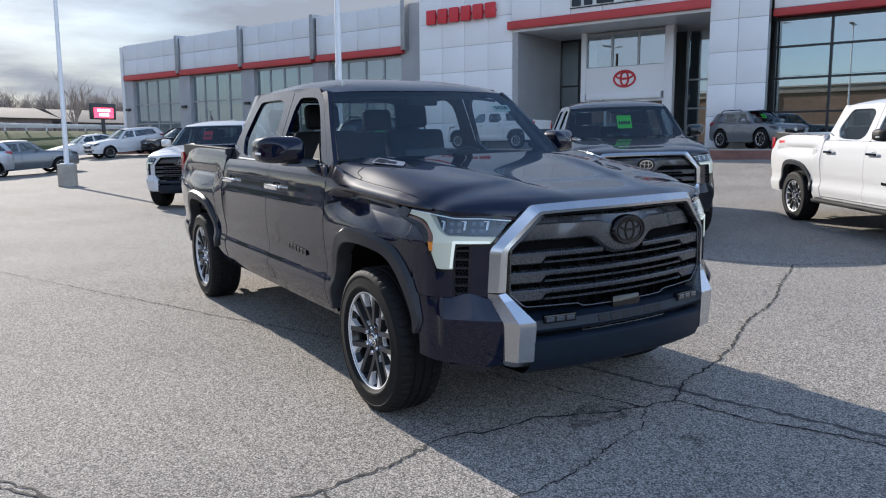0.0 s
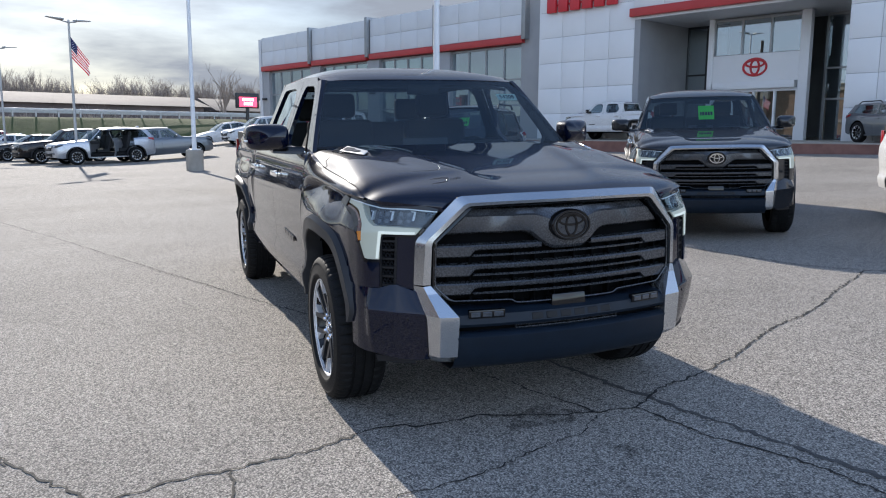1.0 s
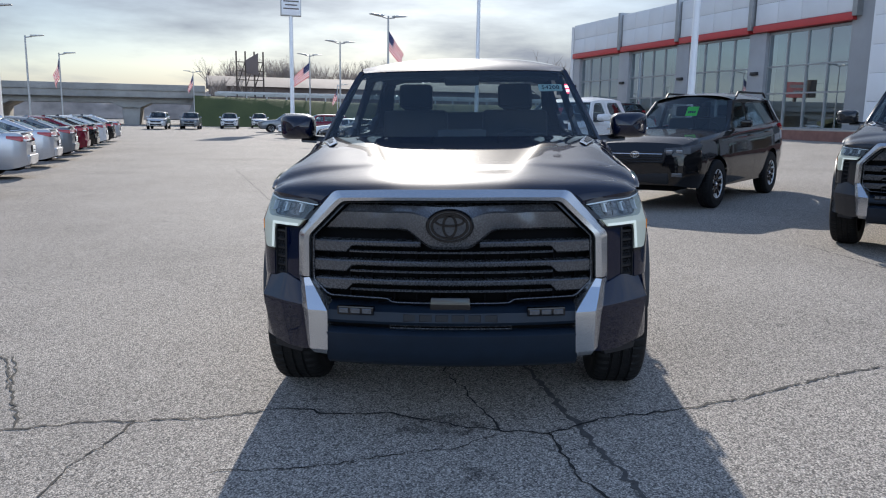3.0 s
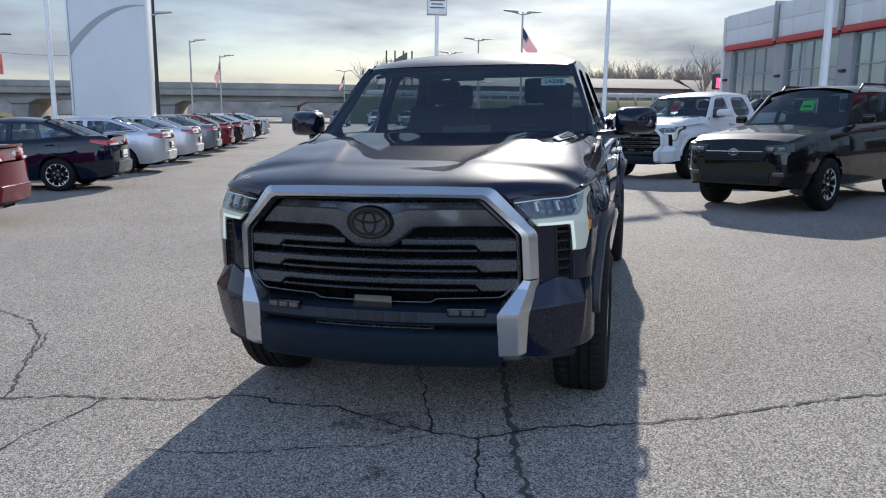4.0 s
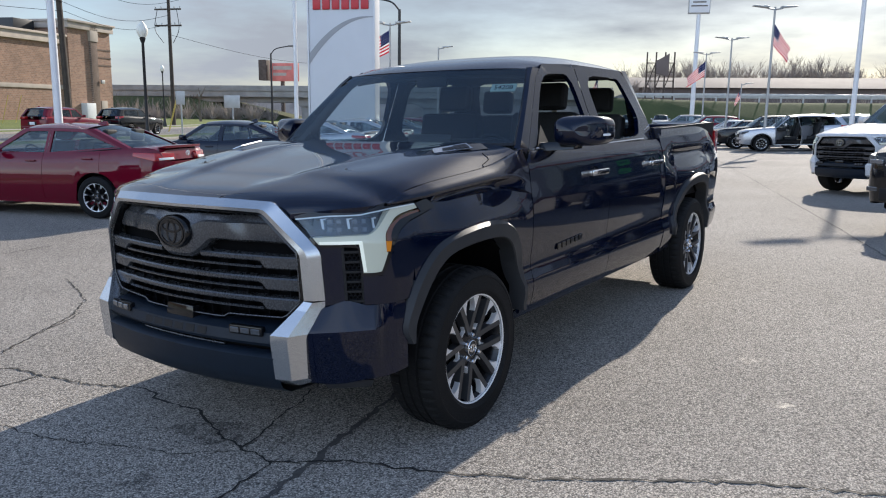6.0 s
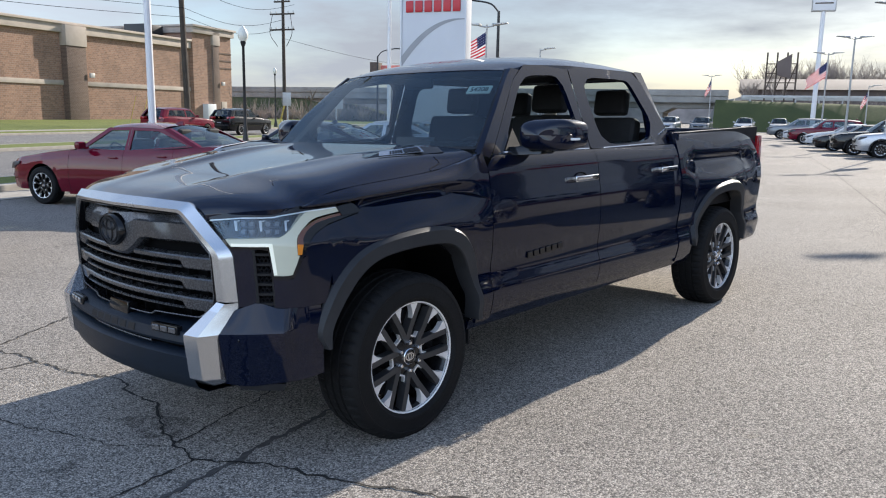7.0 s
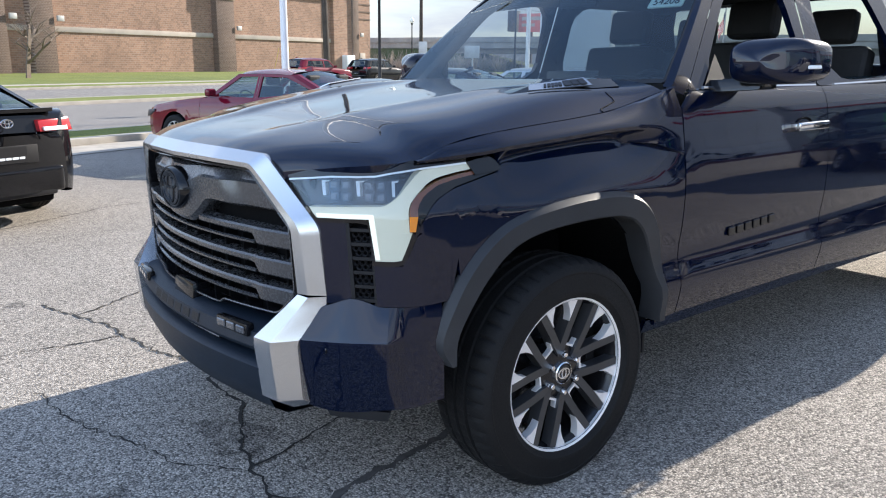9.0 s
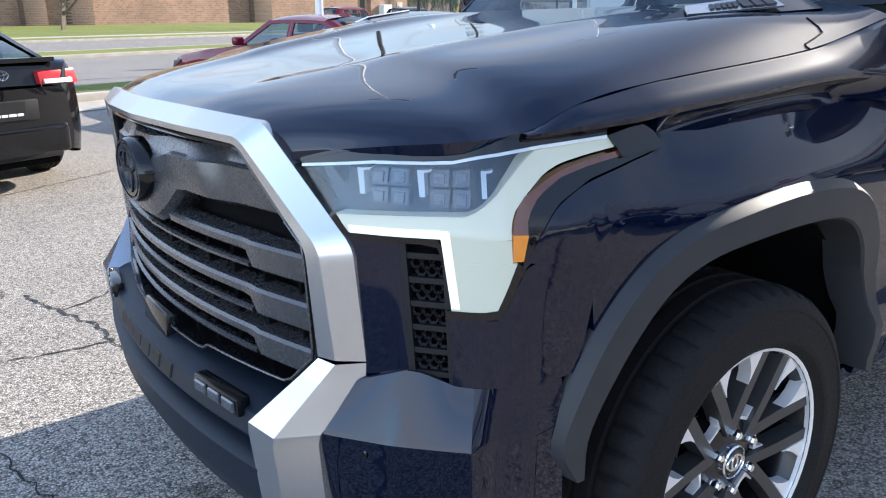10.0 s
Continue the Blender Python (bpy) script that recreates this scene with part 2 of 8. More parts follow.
M["glass"] = glass("tinted_glass", (0.50, 0.57, 0.59), ior=1.75)
M["clear"] = glass("clear_lens", (0.86, 0.88, 0.90))
M["drl"] = glow("running_light", (0.92, 1.0, 0.84), 0.05, (0.42, 0.44, 0.37))
M["drl_hot"] = glow("running_light_tube", (0.93, 1.0, 0.94), 0.22, (0.55, 0.58, 0.50))
M["reflector"] = plain("lamp_reflector", (0.26, 0.28, 0.31), 0.3, 0.8, 0.05, 9)
M["lamp_cell"] = plain("lamp_cell_glass", (0.055, 0.061, 0.070), 0.15, 0.0, 0.3, 90, coat=1.0)
M["lamp_core"] = plain("lamp_core_grey", (0.12, 0.128, 0.14), 0.3, 0.4, 0.15, 60)
M["lamp_bowl"] = plain("lamp_bowl_grey", (0.028, 0.031, 0.037), 0.35, 0.0, 0.15, 20)
M["lamp_edge"] = plain("pale_lamp_edge", (0.72, 0.76, 0.77), 0.2, 0.0, 0.08, 20, coat=1.0)
# amber lens again, with the shade of its upper part in the colour
M["shaded_amber"] = plain("shaded_amber_lens", (0.11, 0.030, 0.008), 0.12, 0, 0.2, 40, coat=1.0)
M["amber"] = plain("amber_lens", (0.75, 0.25, 0.02), 0.15, 0, 0.1, 30, coat=1.0)
M["red_lens"] = plain("red_lens", (0.36, 0.008, 0.012), 0.12, 0, 0.12, 30, coat=1.0)
M["white"] = plain("white_card", (0.8, 0.82, 0.82), 0.6, 0, 0.04, 9)
M["sticker"] = plain("pale_green_sticker", (0.62, 0.78, 0.72), 0.6, 0, 0.05, 9)
M["lime"] = plain("lime_card", (0.10, 0.85, 0.05), 0.6, 0, 0.05, 9)
M["red_card"] = plain("red_card", (0.75, 0.04, 0.05), 0.6, 0, 0.05, 9)
M["ink"] = plain("dark_ink", (0.02, 0.03, 0.04), 0.7, 0, 0.1, 9)


# ---- mesh tools: a shape is (vertices, faces) ----
def join(*shapes):
    vs, fs = [], []
    for v, f in shapes:
        n = len(vs)
        vs.extend(tuple(p) for p in v)
        fs.extend(tuple(i + n for i in q) for q in f)
    return vs, fs


def moved(shape, m):
    return [tuple(m @ Vector(p)) for p in shape[0]], shape[1]


def flipped(shape):
    """The mirror image across the centre line."""
    return [(-p[0], p[1], p[2]) for p in shape[0]], [tuple(reversed(f)) for f in shape[1]]


def both(shape):
    return join(shape, flipped(shape))


def sheet(rows, closed=False):
    """A grid of quads through rows of points."""
    n, k = len(rows), len(rows[0])
    vs = [tuple(p) for r in rows for p in r]
    fs = []
    for i in range(n - 1):
        for j in range(k if closed else k - 1):
            a, b = i * k + j, i * k + (j + 1) % k
            fs.append((a, b, b + k, a + k))
    return vs, fs


def slab(rows, off):
    """A grid given thickness: off is the vector or function that leads to its back."""
    back = [[tuple(Vector(p) + Vector(off)) for p in r] for r in rows]
    a, b = sheet(rows), sheet(back)
    vs, fs = join(a, (b[0], [tuple(reversed(f)) for f in b[1]]))
    n, k, m = len(rows), len(rows[0]), len(rows) * len(rows[0])
    rim = [j for j in range(k)] + [i * k + k - 1 for i in range(1, n)] + [(n - 1) * k + j for j in range(k - 2, -1, -1)] + [i * k for i in range(n - 2, 0, -1)]
    for a0, b0 in zip(rim, rim[1:] + rim[:1]):
        fs.append((b0, a0, a0 + m, b0 + m))
    return vs, fs


def block(cx, cy, cz, sx, sy, sz, r=0.0, seg=2):
    """A box about a centre, with rounded edges."""
    bm = bmesh.new()
    bmesh.ops.create_cube(bm, size=1.0)
    for v in bm.verts:
        v.co = (v.co.x * sx, v.co.y * sy, v.co.z * sz)
    if r:
        bmesh.ops.bevel(bm, geom=bm.edges[:], offset=r, segments=seg, profile=0.6, affect="EDGES")
    bm.verts.index_update()
    out = [(v.co.x + cx, v.co.y + cy, v.co.z + cz) for v in bm.verts], [tuple(v.index for v in f.verts) for f in bm.faces]
    bm.free()
    return out


def hexa(corners, r=0.0, seg=2):
    """A box through eight corners: four below, four above, both the same way round."""
    bm = bmesh.new()
    vs = [bm.verts.new(c) for c in corners]
    for q in ((3, 2, 1, 0), (4, 5, 6, 7), (0, 1, 5, 4), (1, 2, 6, 5), (2, 3, 7, 6), (3, 0, 4, 7)):
        bm.faces.new([vs[i] for i in q])
    if r:
        bmesh.ops.bevel(bm, geom=bm.edges[:], offset=r, segments=seg, profile=0.6, affect="EDGES")
    bm.verts.index_update()
    out = [tuple(v.co) for v in bm.verts], [tuple(v.index for v in f.verts) for f in bm.faces]
    bm.free()
    return out


def tube(points, radii, sides=8, cap=True):
    """A round bar along points."""
    pts = [Vector(p) for p in points]
    if isinstance(radii, (int, float)):
        radii = [radii] * len(pts)
    rows, up = [], None
    for i, p in enumerate(pts):
        d = (pts[min(i + 1, len(pts) - 1)] - pts[max(i - 1, 0)]).normalized()
        if up is None:
            up = Vector((0, 0, 1)) if abs(d.z) < 0.9 else Vector((1, 0, 0))
        a = d.cross(up).normalized()
        b = a.cross(d).normalized()
        up = b
        rows.append([p + radii[i] * (math.cos(t) * a + math.sin(t) * b) for t in (2 * math.pi * k / sides for k in range(sides))])
    vs, fs = sheet(rows, True)
    if cap:
        fs = fs + [tuple(reversed(range(sides))), tuple(len(vs) - sides + k for k in range(sides))]
    return vs, fs


def lathe(profile, sides=32, axis="x"):
    """Turns (radius, place along the axis) pairs about an axis through the origin."""
    rows = []
    for r, h in profile:
        row = []
        for k in range(sides):
            t = 2 * math.pi * k / sides
            a, b = r * math.cos(t), r * math.sin(t)
            row.append((h, a, b) if axis == "x" else (a, h, b) if axis == "y" else (a, b, h))
        rows.append(row)
    return sheet(rows, True)


def smooth_line(points, n):
    """A Catmull-Rom curve through points, n points even in the parameter."""
    p = np.array(points, float)
    p = np.vstack([2 * p[0] - p[1], p, 2 * p[-1] - p[-2]])
    out = []
    for u in np.linspace(0, len(points) - 1, n):
        i = min(int(u), len(points) - 2)
        t = u - i
        a, b, c, d = p[i : i + 4]
        out.append(0.5 * (2 * b + (c - a) * t + (2 * a - 5 * b + 4 * c - d) * t * t + (3 * b - a - 3 * c + d) * t**3))
    return [tuple(v) for v in out]


def straight(points, n):
    """n points along a polyline, even in length."""
    p = np.array(points, float)
    s = np.r_[0, np.cumsum(np.linalg.norm(np.diff(p, axis=0), axis=1))]
    return [tuple(np.array([np.interp(u, s, p[:, k]) for k in range(p.shape[1])])) for u in np.linspace(0, s[-1], n)]


def lerp(table, v):
    xs, ys = zip(*table)
    return float(np.interp(v, xs, ys))


def bend(table, v):
    """A smooth curve through a table, with no kinks at its points."""
    n = len(table)
    if v <= table[0][0]:
        return table[0][1]
    if v >= table[-1][0]:
        return table[-1][1]
    i = max(k for k in range(n - 1) if table[k][0] <= v)
    (x0, y0), (x1, y1) = table[i], table[i + 1]
    slope = (y1 - y0) / (x1 - x0)

    def tangent(k):
        if k in (0, n - 1):
            return slope
        a = (table[k][1] - table[k - 1][1]) / (table[k][0] - table[k - 1][0])
        b = (table[k + 1][1] - table[k][1]) / (table[k + 1][0] - table[k][0])
        return 0.0 if a * b <= 0 else 2 * a * b / (a + b)
    h, u = x1 - x0, (v - x0) / (x1 - x0)
    return y0 * (1 + 2 * u) * (1 - u) ** 2 + h * tangent(i) * u * (1 - u) ** 2 + y1 * u * u * (3 - 2 * u) + h * tangent(i + 1) * u * u * (u - 1)


def part(name, shape, material, parent=None, label="", smooth=35.0, normals=True):
    """Links a shape as one mesh object, under a thing or a part."""
    me = bpy.data.meshes.new(name)
    me.from_pydata([tuple(map(float, p)) for p in shape[0]], [], shape[1])
    me.validate()
    if normals:
        bm = bmesh.new()
        bm.from_mesh(me)
        bmesh.ops.recalc_face_normals(bm, faces=bm.faces[:])
        bm.to_mesh(me)
        bm.free()
    if smooth:
        me.shade_smooth()
        me.set_sharp_from_angle(angle=radians(smooth))
    me.materials.append(M[material] if isinstance(material, str) else material)
    ob = new(name, me)
    if parent is not None:
        ob.parent = parent
    if label:
        tagged(ob, label)
    return ob


def thing(name, m, label, category, group=""):
    ob = new(name)
    ob.matrix_world = m
    return tagged(ob, label, category, group)


ROW = radians(16.9)
QX, QY = math.cos(ROW), math.sin(ROW)


def lot(q, a, z=0.0):
    """World place from the lot's own axes: q across it from the street, a along it."""
    return Vector((QX * q - QY * a, QY * q + QX * a, z))


def ease(v):
    v = min(1.0, max(0.0, v))
    return v * v * (3 - 2 * v)


def ground_z(x, y=0.0):
    """The lot climbs to the building and lies flat towards the street."""
    x = min(x, 30.0)
    z = 0.03 * x + 0.0006 * max(0.0, x - 4) ** 2 if x > -3 else -0.09 - 0.045 * math.tanh((-x - 3) / 1.5)
    return z - 0.010 * math.exp(-((x / 2.2) ** 2) - ((y + 0.6) / 1.6) ** 2) + 0.030 * math.exp(-((x / 2.4) ** 2) - ((y - 4.6) / 2.2) ** 2) + 0.55 * ease((x - 1) / 8) * ease((y - 18) / 36)


# ---- vehicles: shared pieces ----
def tyre_shape(R, W, r):
    h = W / 2
    prof = [(r - 0.004, -h * 0.85), (r + 0.06, -h * 1.02), (R * 0.915, -h * 1.0), (R * 0.955, -h * 0.93), (R * 0.985, -h * 0.80), (R, -h * 0.60), (R, -h * 0.45), (R - 0.009, -h * 0.43), (R - 0.009, -h * 0.35), (R, -h * 0.33), (R, -h * 0.20),
            (R, -h * 0.06), (R - 0.009, -h * 0.04), (R - 0.009, h * 0.04), (R, h * 0.06), (R, h * 0.20), (R, h * 0.33), (R - 0.009, h * 0.35), (R - 0.009, h * 0.43), (R, h * 0.45), (R, h * 0.60),
            (R * 0.985, h * 0.80), (R * 0.955, h * 0.93), (R * 0.915, h * 1.0), (R * 0.900, h * 1.022), (R * 0.890, h * 1.022), (R * 0.884, h * 1.008), (R * 0.80, h * 1.025), (r + 0.040, h * 1.035), (r + 0.032, h * 1.045), (r + 0.022, h * 1.03), (r + 0.014, h * 0.97), (r - 0.006, h * 0.88)]
    sides = 240
    vs, fs = lathe(prof, sides)
    dip = {4: 0.983, 5: 0.978, 6: 0.982, 10: 0.986, 15: 0.986, 19: 0.982, 20: 0.978, 21: 0.983}
    for i, k in dip.items():               # grooves between the tread blocks
        for j in range(sides):
            if (j + (i * 2 if 7 < i < 19 else 0)) % 5 == 0:
                x, y, z = vs[i * sides + j]
                vs[i * sides + j] = (x, y * k, z * k)
    return vs, fs


def wheel_plate(poly, r, sgn, at, lift, thick):
    """A flat plate on the wheel's face: poly runs along and across a spoke pair in units of the rim's radius."""
    n = len(poly)
    verts = [(at(u) + lift - d, u * r, sgn * v * r) for d in (0.0, thick) for u, v in poly]
    faces = [tuple(range(n)), tuple(range(2 * n - 1, n - 1, -1))] + [(k, k + n, (k + 1) % n + n, (k + 1) % n) for k in range(n)]
    return verts, faces


def wheel_set(parent, places, R, W, r, style="truck", lug=6, sink=0.0, apart=False):
    """Four wheels: each a rim with tyre, faces, cap and nuts."""
    h = W / 2
    black = [lathe([(r, h * 0.82), (r - 0.012, h * 0.70), (r - 0.022, h * 0.2), (r - 0.022, -h * 0.8)], 48)]
    faces, n = [], 6 if style == "truck" else 5
    lip = lathe([(r - 0.006, h * 0.80), (r - 0.004, h * 0.90), (r + 0.003, h * 0.925), (r + 0.007, h * 0.89), (r + 0.005, h * 0.8)], 48)
    hub_x, out_x = h * 0.62, h * 0.84
    spoke = []
    at = lambda u: hub_x + (out_x - hub_x) * u
    for sgn in (-1, 1):
        spoke.append(wheel_plate([(0.22, 0.085), (0.24, 0.19), (0.60, 0.218), (0.965, 0.222), (0.968, 0.118), (0.60, 0.112)], r, sgn, at, 0.0, 0.045))
        faces.append(wheel_plate([(0.66, 0.223), (0.82, 0.224), (0.955, 0.226), (0.945, 0.30), (0.912, 0.385), (0.868, 0.365), (0.81, 0.300), (0.74, 0.250)], r, sgn, at, 0.003, 0.030))
    notch = [(0.35, 0.0), (0.35, 0.086), (0.47, 0.098), (0.47, 0.084), (0.385, 0.066), (0.375, 0.0), (0.385, -0.066), (0.47, -0.084), (0.47, -0.098), (0.35, -0.086)]
    notch = wheel_plate(notch, r, 1, at, -0.010, 0.020)
    black.append(lathe([(0.0, hub_x + 0.004), (r * 0.19, hub_x + 0.004), (r * 0.33, hub_x - 0.004), (r * 0.37, hub_x - 0.02), (r * 0.37, hub_x - 0.06)], 30))
    disc = lathe([(r * 0.30, h * 0.05), (r * 0.80, h * 0.05), (r * 0.80, -h * 0.02)], 36)
    cap = lathe([(0.0, hub_x + 0.018), (r * 0.10, hub_x + 0.018), (r * 0.125, hub_x + 0.012), (r * 0.14, hub_x + 0.0)], 24)
    ring = lathe([(r * 0.125, hub_x + 0.012), (r * 0.135, hub_x + 0.019), (r * 0.148, hub_x + 0.016), (r * 0.15, hub_x + 0.004)], 24)
    emblem = join(*[lathe_oval(r * w1, r * w2, hub_x + 0.0195, 0.0035) for w1, w2 in ((0.095, 0.065), (0.035, 0.06))])
    nuts = []
    for k in range(lug):
        a = 2 * math.pi * (k + 0.5) / lug
        nuts.append(moved(lathe([(0.0, hub_x + 0.026), (0.008, hub_x + 0.026), (0.0115, hub_x + 0.02), (0.0115, hub_x - 0.005)], 6), Matrix.Translation((0, r * 0.255 * math.cos(a), r * 0.255 * math.sin(a)))))
    if style != "truck":
        black += nuts
    shapes = {"rim": join(*black), "spoke": join(*spoke), "spoke_a": spoke[0], "spoke_b": spoke[1], "face_a": faces[0], "face_b": faces[1], "face_c": notch, "tyre": tyre_shape(R, W, r), "lip": lip, "faces": join(*faces, notch), "disc": disc, "cap": cap, "ring": ring, "emblem": emblem, "nut": nuts[0] if style == "truck" else None}
    first = {}
    dark = "rim_grey" if style == "truck" else "rim_black"
    if apart:
        blades = (("spoke_a", "spoke", dark, ""),) * n + (("spoke_b", "spoke", dark, ""),) * n + tuple((k, "spoke_face", "rim_cut", "machined silver spoke face") for k in ("face_a", "face_b", "face_c") for _ in range(n))
    else:
        blades = (("spoke", "spoke", dark, ""), ("faces", "spoke_face", "rim_cut", "machined silver spoke face")) * n
    for x, y in places:
        made = {}
        for key, name, mat, lab in (("rim", "wheel", "rim_black", ""), ("tyre", "tyre", "rubber", ""), ("lip", "rim_lip", "rim_cut", "machined silver rim lip"), *blades,
                                    ("disc", "brake_disc", "rim_black", ""), ("cap", "centre_cap", "gloss_black", ""), ("ring", "cap_ring", "chrome", "chrome cap ring"), ("emblem", "cap_emblem", "chrome", "")) + ((("nut", "wheel_nut", "chrome", ""),) * lug if style == "truck" else ()):
            if key in first:
                ob = new(name, first[key])
                ob.parent = parent if key == "rim" else made["rim"]
                if lab:
                    tagged(ob, lab)
            else:
                ob = part(name, shapes[key], mat, parent if key == "rim" else made["rim"], lab, 30.0)
                first[key] = ob.data
            made[key] = ob
            if key.startswith(("spoke", "face")):
                ob.matrix_basis = pose(0, 0, 0, 7 + 360.0 / n * (sum(1 for c in made["rim"].children if c.name.split(".")[0] == name) - 1))
            if key == "nut":
                ob.matrix_basis = pose(0, 0, 0, 60.0 * sum(1 for c in made["rim"].children if c.name.startswith("wheel_nut")))
        made["rim"].matrix_basis = Matrix.Translation((x, y, R - sink)) @ (pose(0, 0, 0) if x > 0 else pose(0, 0, 0, 0, 0, 180))


def lathe_oval(a, b, x, t):
    """A thin oval ring in the plane across the x axis."""
    rows = []
    for k in range(28):
        u = 2 * math.pi * k / 28
        c, s = math.cos(u), math.sin(u)
        rows.append([(x - t, (a - t) * c, (b - t) * s), (x, (a - t * 0.6) * c, (b - t * 0.6) * s), (x, (a + t * 0.6) * c, (b + t * 0.6) * s), (x - t, (a + t) * c, (b + t) * s)])
    rows.append(rows[0])
    return sheet(rows)


def oval_badge(w, h, y, t=0.012):
    """Three plain ovals facing the front, as one emblem."""
    out = []
    for a, b in ((w, h), (w * 0.36, h * 0.86), (w * 0.80, h * 0.40)):
        v, f = lathe_oval(a, b, 0.0, t)
        dz = h * 0.42 if b == h * 0.40 else 0
        out.append(([(p[1], y - p[0], p[2] + dz) for p in v], f))
    return join(*out)


def cut_corners(poly, r, times=2):
    """A closed outline with its corners rounded off."""
    for _ in range(times):
        out = []
        for a, b in zip(poly, poly[1:] + poly[:1]):
            a, b = np.array(a), np.array(b)
            out += [tuple(a + (b - a) * r), tuple(b - (b - a) * r)]
        poly = out
    return poly


def ring_frame(outer, inner, f, depth, m=8):
    """A frame between two outlines in side view, with a reveal inwards."""
    def dense(poly):
        out = []
        for a, b in zip(poly, poly[1:] + poly[:1]):
            out += [tuple(np.array(a) + (np.array(b) - np.array(a)) * k / m) for k in range(m)]
        return out
    o, i = dense(outer), dense(inner)
    rows = [[(f(*p), *p) for p in o], [(f(*p), *p) for p in i], [(f(*p) - depth, *p) for p in i]]
    return sheet([r + r[:1] for r in rows])


def pane(poly, f, off=0.0, n=8):
    """A pane that fills an outline in side view; the outline's first half is one edge, its second half the other."""
    h = len(poly) // 2
    a, b = straight(poly[: h + 1] if len(poly) % 2 else poly[:h], n), straight(list(reversed(poly[h:])), n)
    rows = []
    for p, q in zip(a, b):
        rows.append([(f(*s) - off, *s) for s in (tuple(np.array(p) + (np.array(q) - np.array(p)) * k / 4) for k in range(5))])
    return sheet(rows)


def seat(parent, name, x, y, z, w, back=0.62, mat="trim_cloth", heads=(0.0,)):
    """A car seat: cushion, backrest and headrests."""
    s = part(name, block(x, y, z + 0.09, w, 0.52, 0.18, 0.05, 3), mat, parent)
    part("backrest", moved(block(0, 0, back / 2, w, 0.14, back, 0.05, 3), pose(x, y + 0.24, z + 0.14, -14)), mat, s)
    for hx in heads:
        part("headrest", moved(block(0, 0, 0, 0.27, 0.10, 0.19, 0.04, 3), pose(x + hx, y + 0.27 + 0.25 * back, z + 0.14 + back + 0.10, -10)), mat, s)


def wheel_well(y, z, r, x0, x1):
    rows = []
    for k in range(19):
        t = 0.12 + (math.pi - 0.24) * k / 18
        rows.append([(x, y - r * math.cos(t), z + r * math.sin(t)) for x in (x0, x1)])
    return sheet(rows)


def text_shape(words, size, depth):
    """Letters of the built-in font as a mesh, lying in the x-y plane, centred."""
    cu = bpy.data.curves.new("letters", "FONT")
    cu.body, cu.size, cu.extrude, cu.align_x, cu.align_y = words, size, depth, "CENTER", "CENTER"
    ob = bpy.data.objects.new("letters", cu)
    scene.collection.objects.link(ob)
    dg = bpy.context.evaluated_depsgraph_get()
    me = bpy.data.meshes.new_from_object(ob.evaluated_get(dg))
    out = [tuple(v.co) for v in me.vertices], [tuple(p.vertices) for p in me.polygons]
    bpy.data.objects.remove(ob)
    bpy.data.curves.remove(cu)
    bpy.data.meshes.remove(me)
    return out


def bars(widths, h, gap, depth):
    """Plain bars in a row, in the x-z plane, in place of letters."""
    total = sum(widths) + gap * (len(widths) - 1)
    x, out = -total / 2, []
    for w in widths:
        out.append(block(x + w / 2, 0, 0, w, depth, h, min(0.003, h * 0.15), 1))
        x += w + gap
    return join(*out)


# ---- the full-size pickup ----
WB, RT = 3.74, 0.403
SIDE = [(0.36, 0.925), (0.42, 0.955), (0.50, 0.982), (0.60, 0.998), (0.660, 0.978), (0.72, 0.973), (0.82, 0.985), (0.95, 0.99), (1.06, 0.985), (1.14, 0.972), (1.22, 0.962), (1.28, 0.945), (1.33, 0.915), (1.40, 0.885)]

VALLEY_LOW = [(-0.40, 1.085), (-0.23, 1.118), (0.0, 1.140), (0.24, 1.150), (0.48, 1.135), (0.62, 1.105), (0.70, 1.085)]
VALLEY_TOP = [(-0.40, 1.150), (-0.23, 1.168), (0.0, 1.182), (0.36, 1.200), (0.52, 1.190), (0.62, 1.165), (0.70, 1.145)]
FENDER_EDGE = [(-0.40, 0.952), (0.36, 0.966), (0.55, 0.968), (0.70, 0.972)]
SEAM = [(-0.50, 1.150), (-0.42, 1.190), (-0.25, 1.212), (0.28, 1.255), (0.45, 1.285), (0.62, 1.320), (0.70, 1.335)]


def seam_x(y):
    """The half-width at which hood and fender meet."""
    return bend([(-0.40, 0.912), (0.30, 0.914), (0.50, 0.910), (0.70, 0.930)], y)


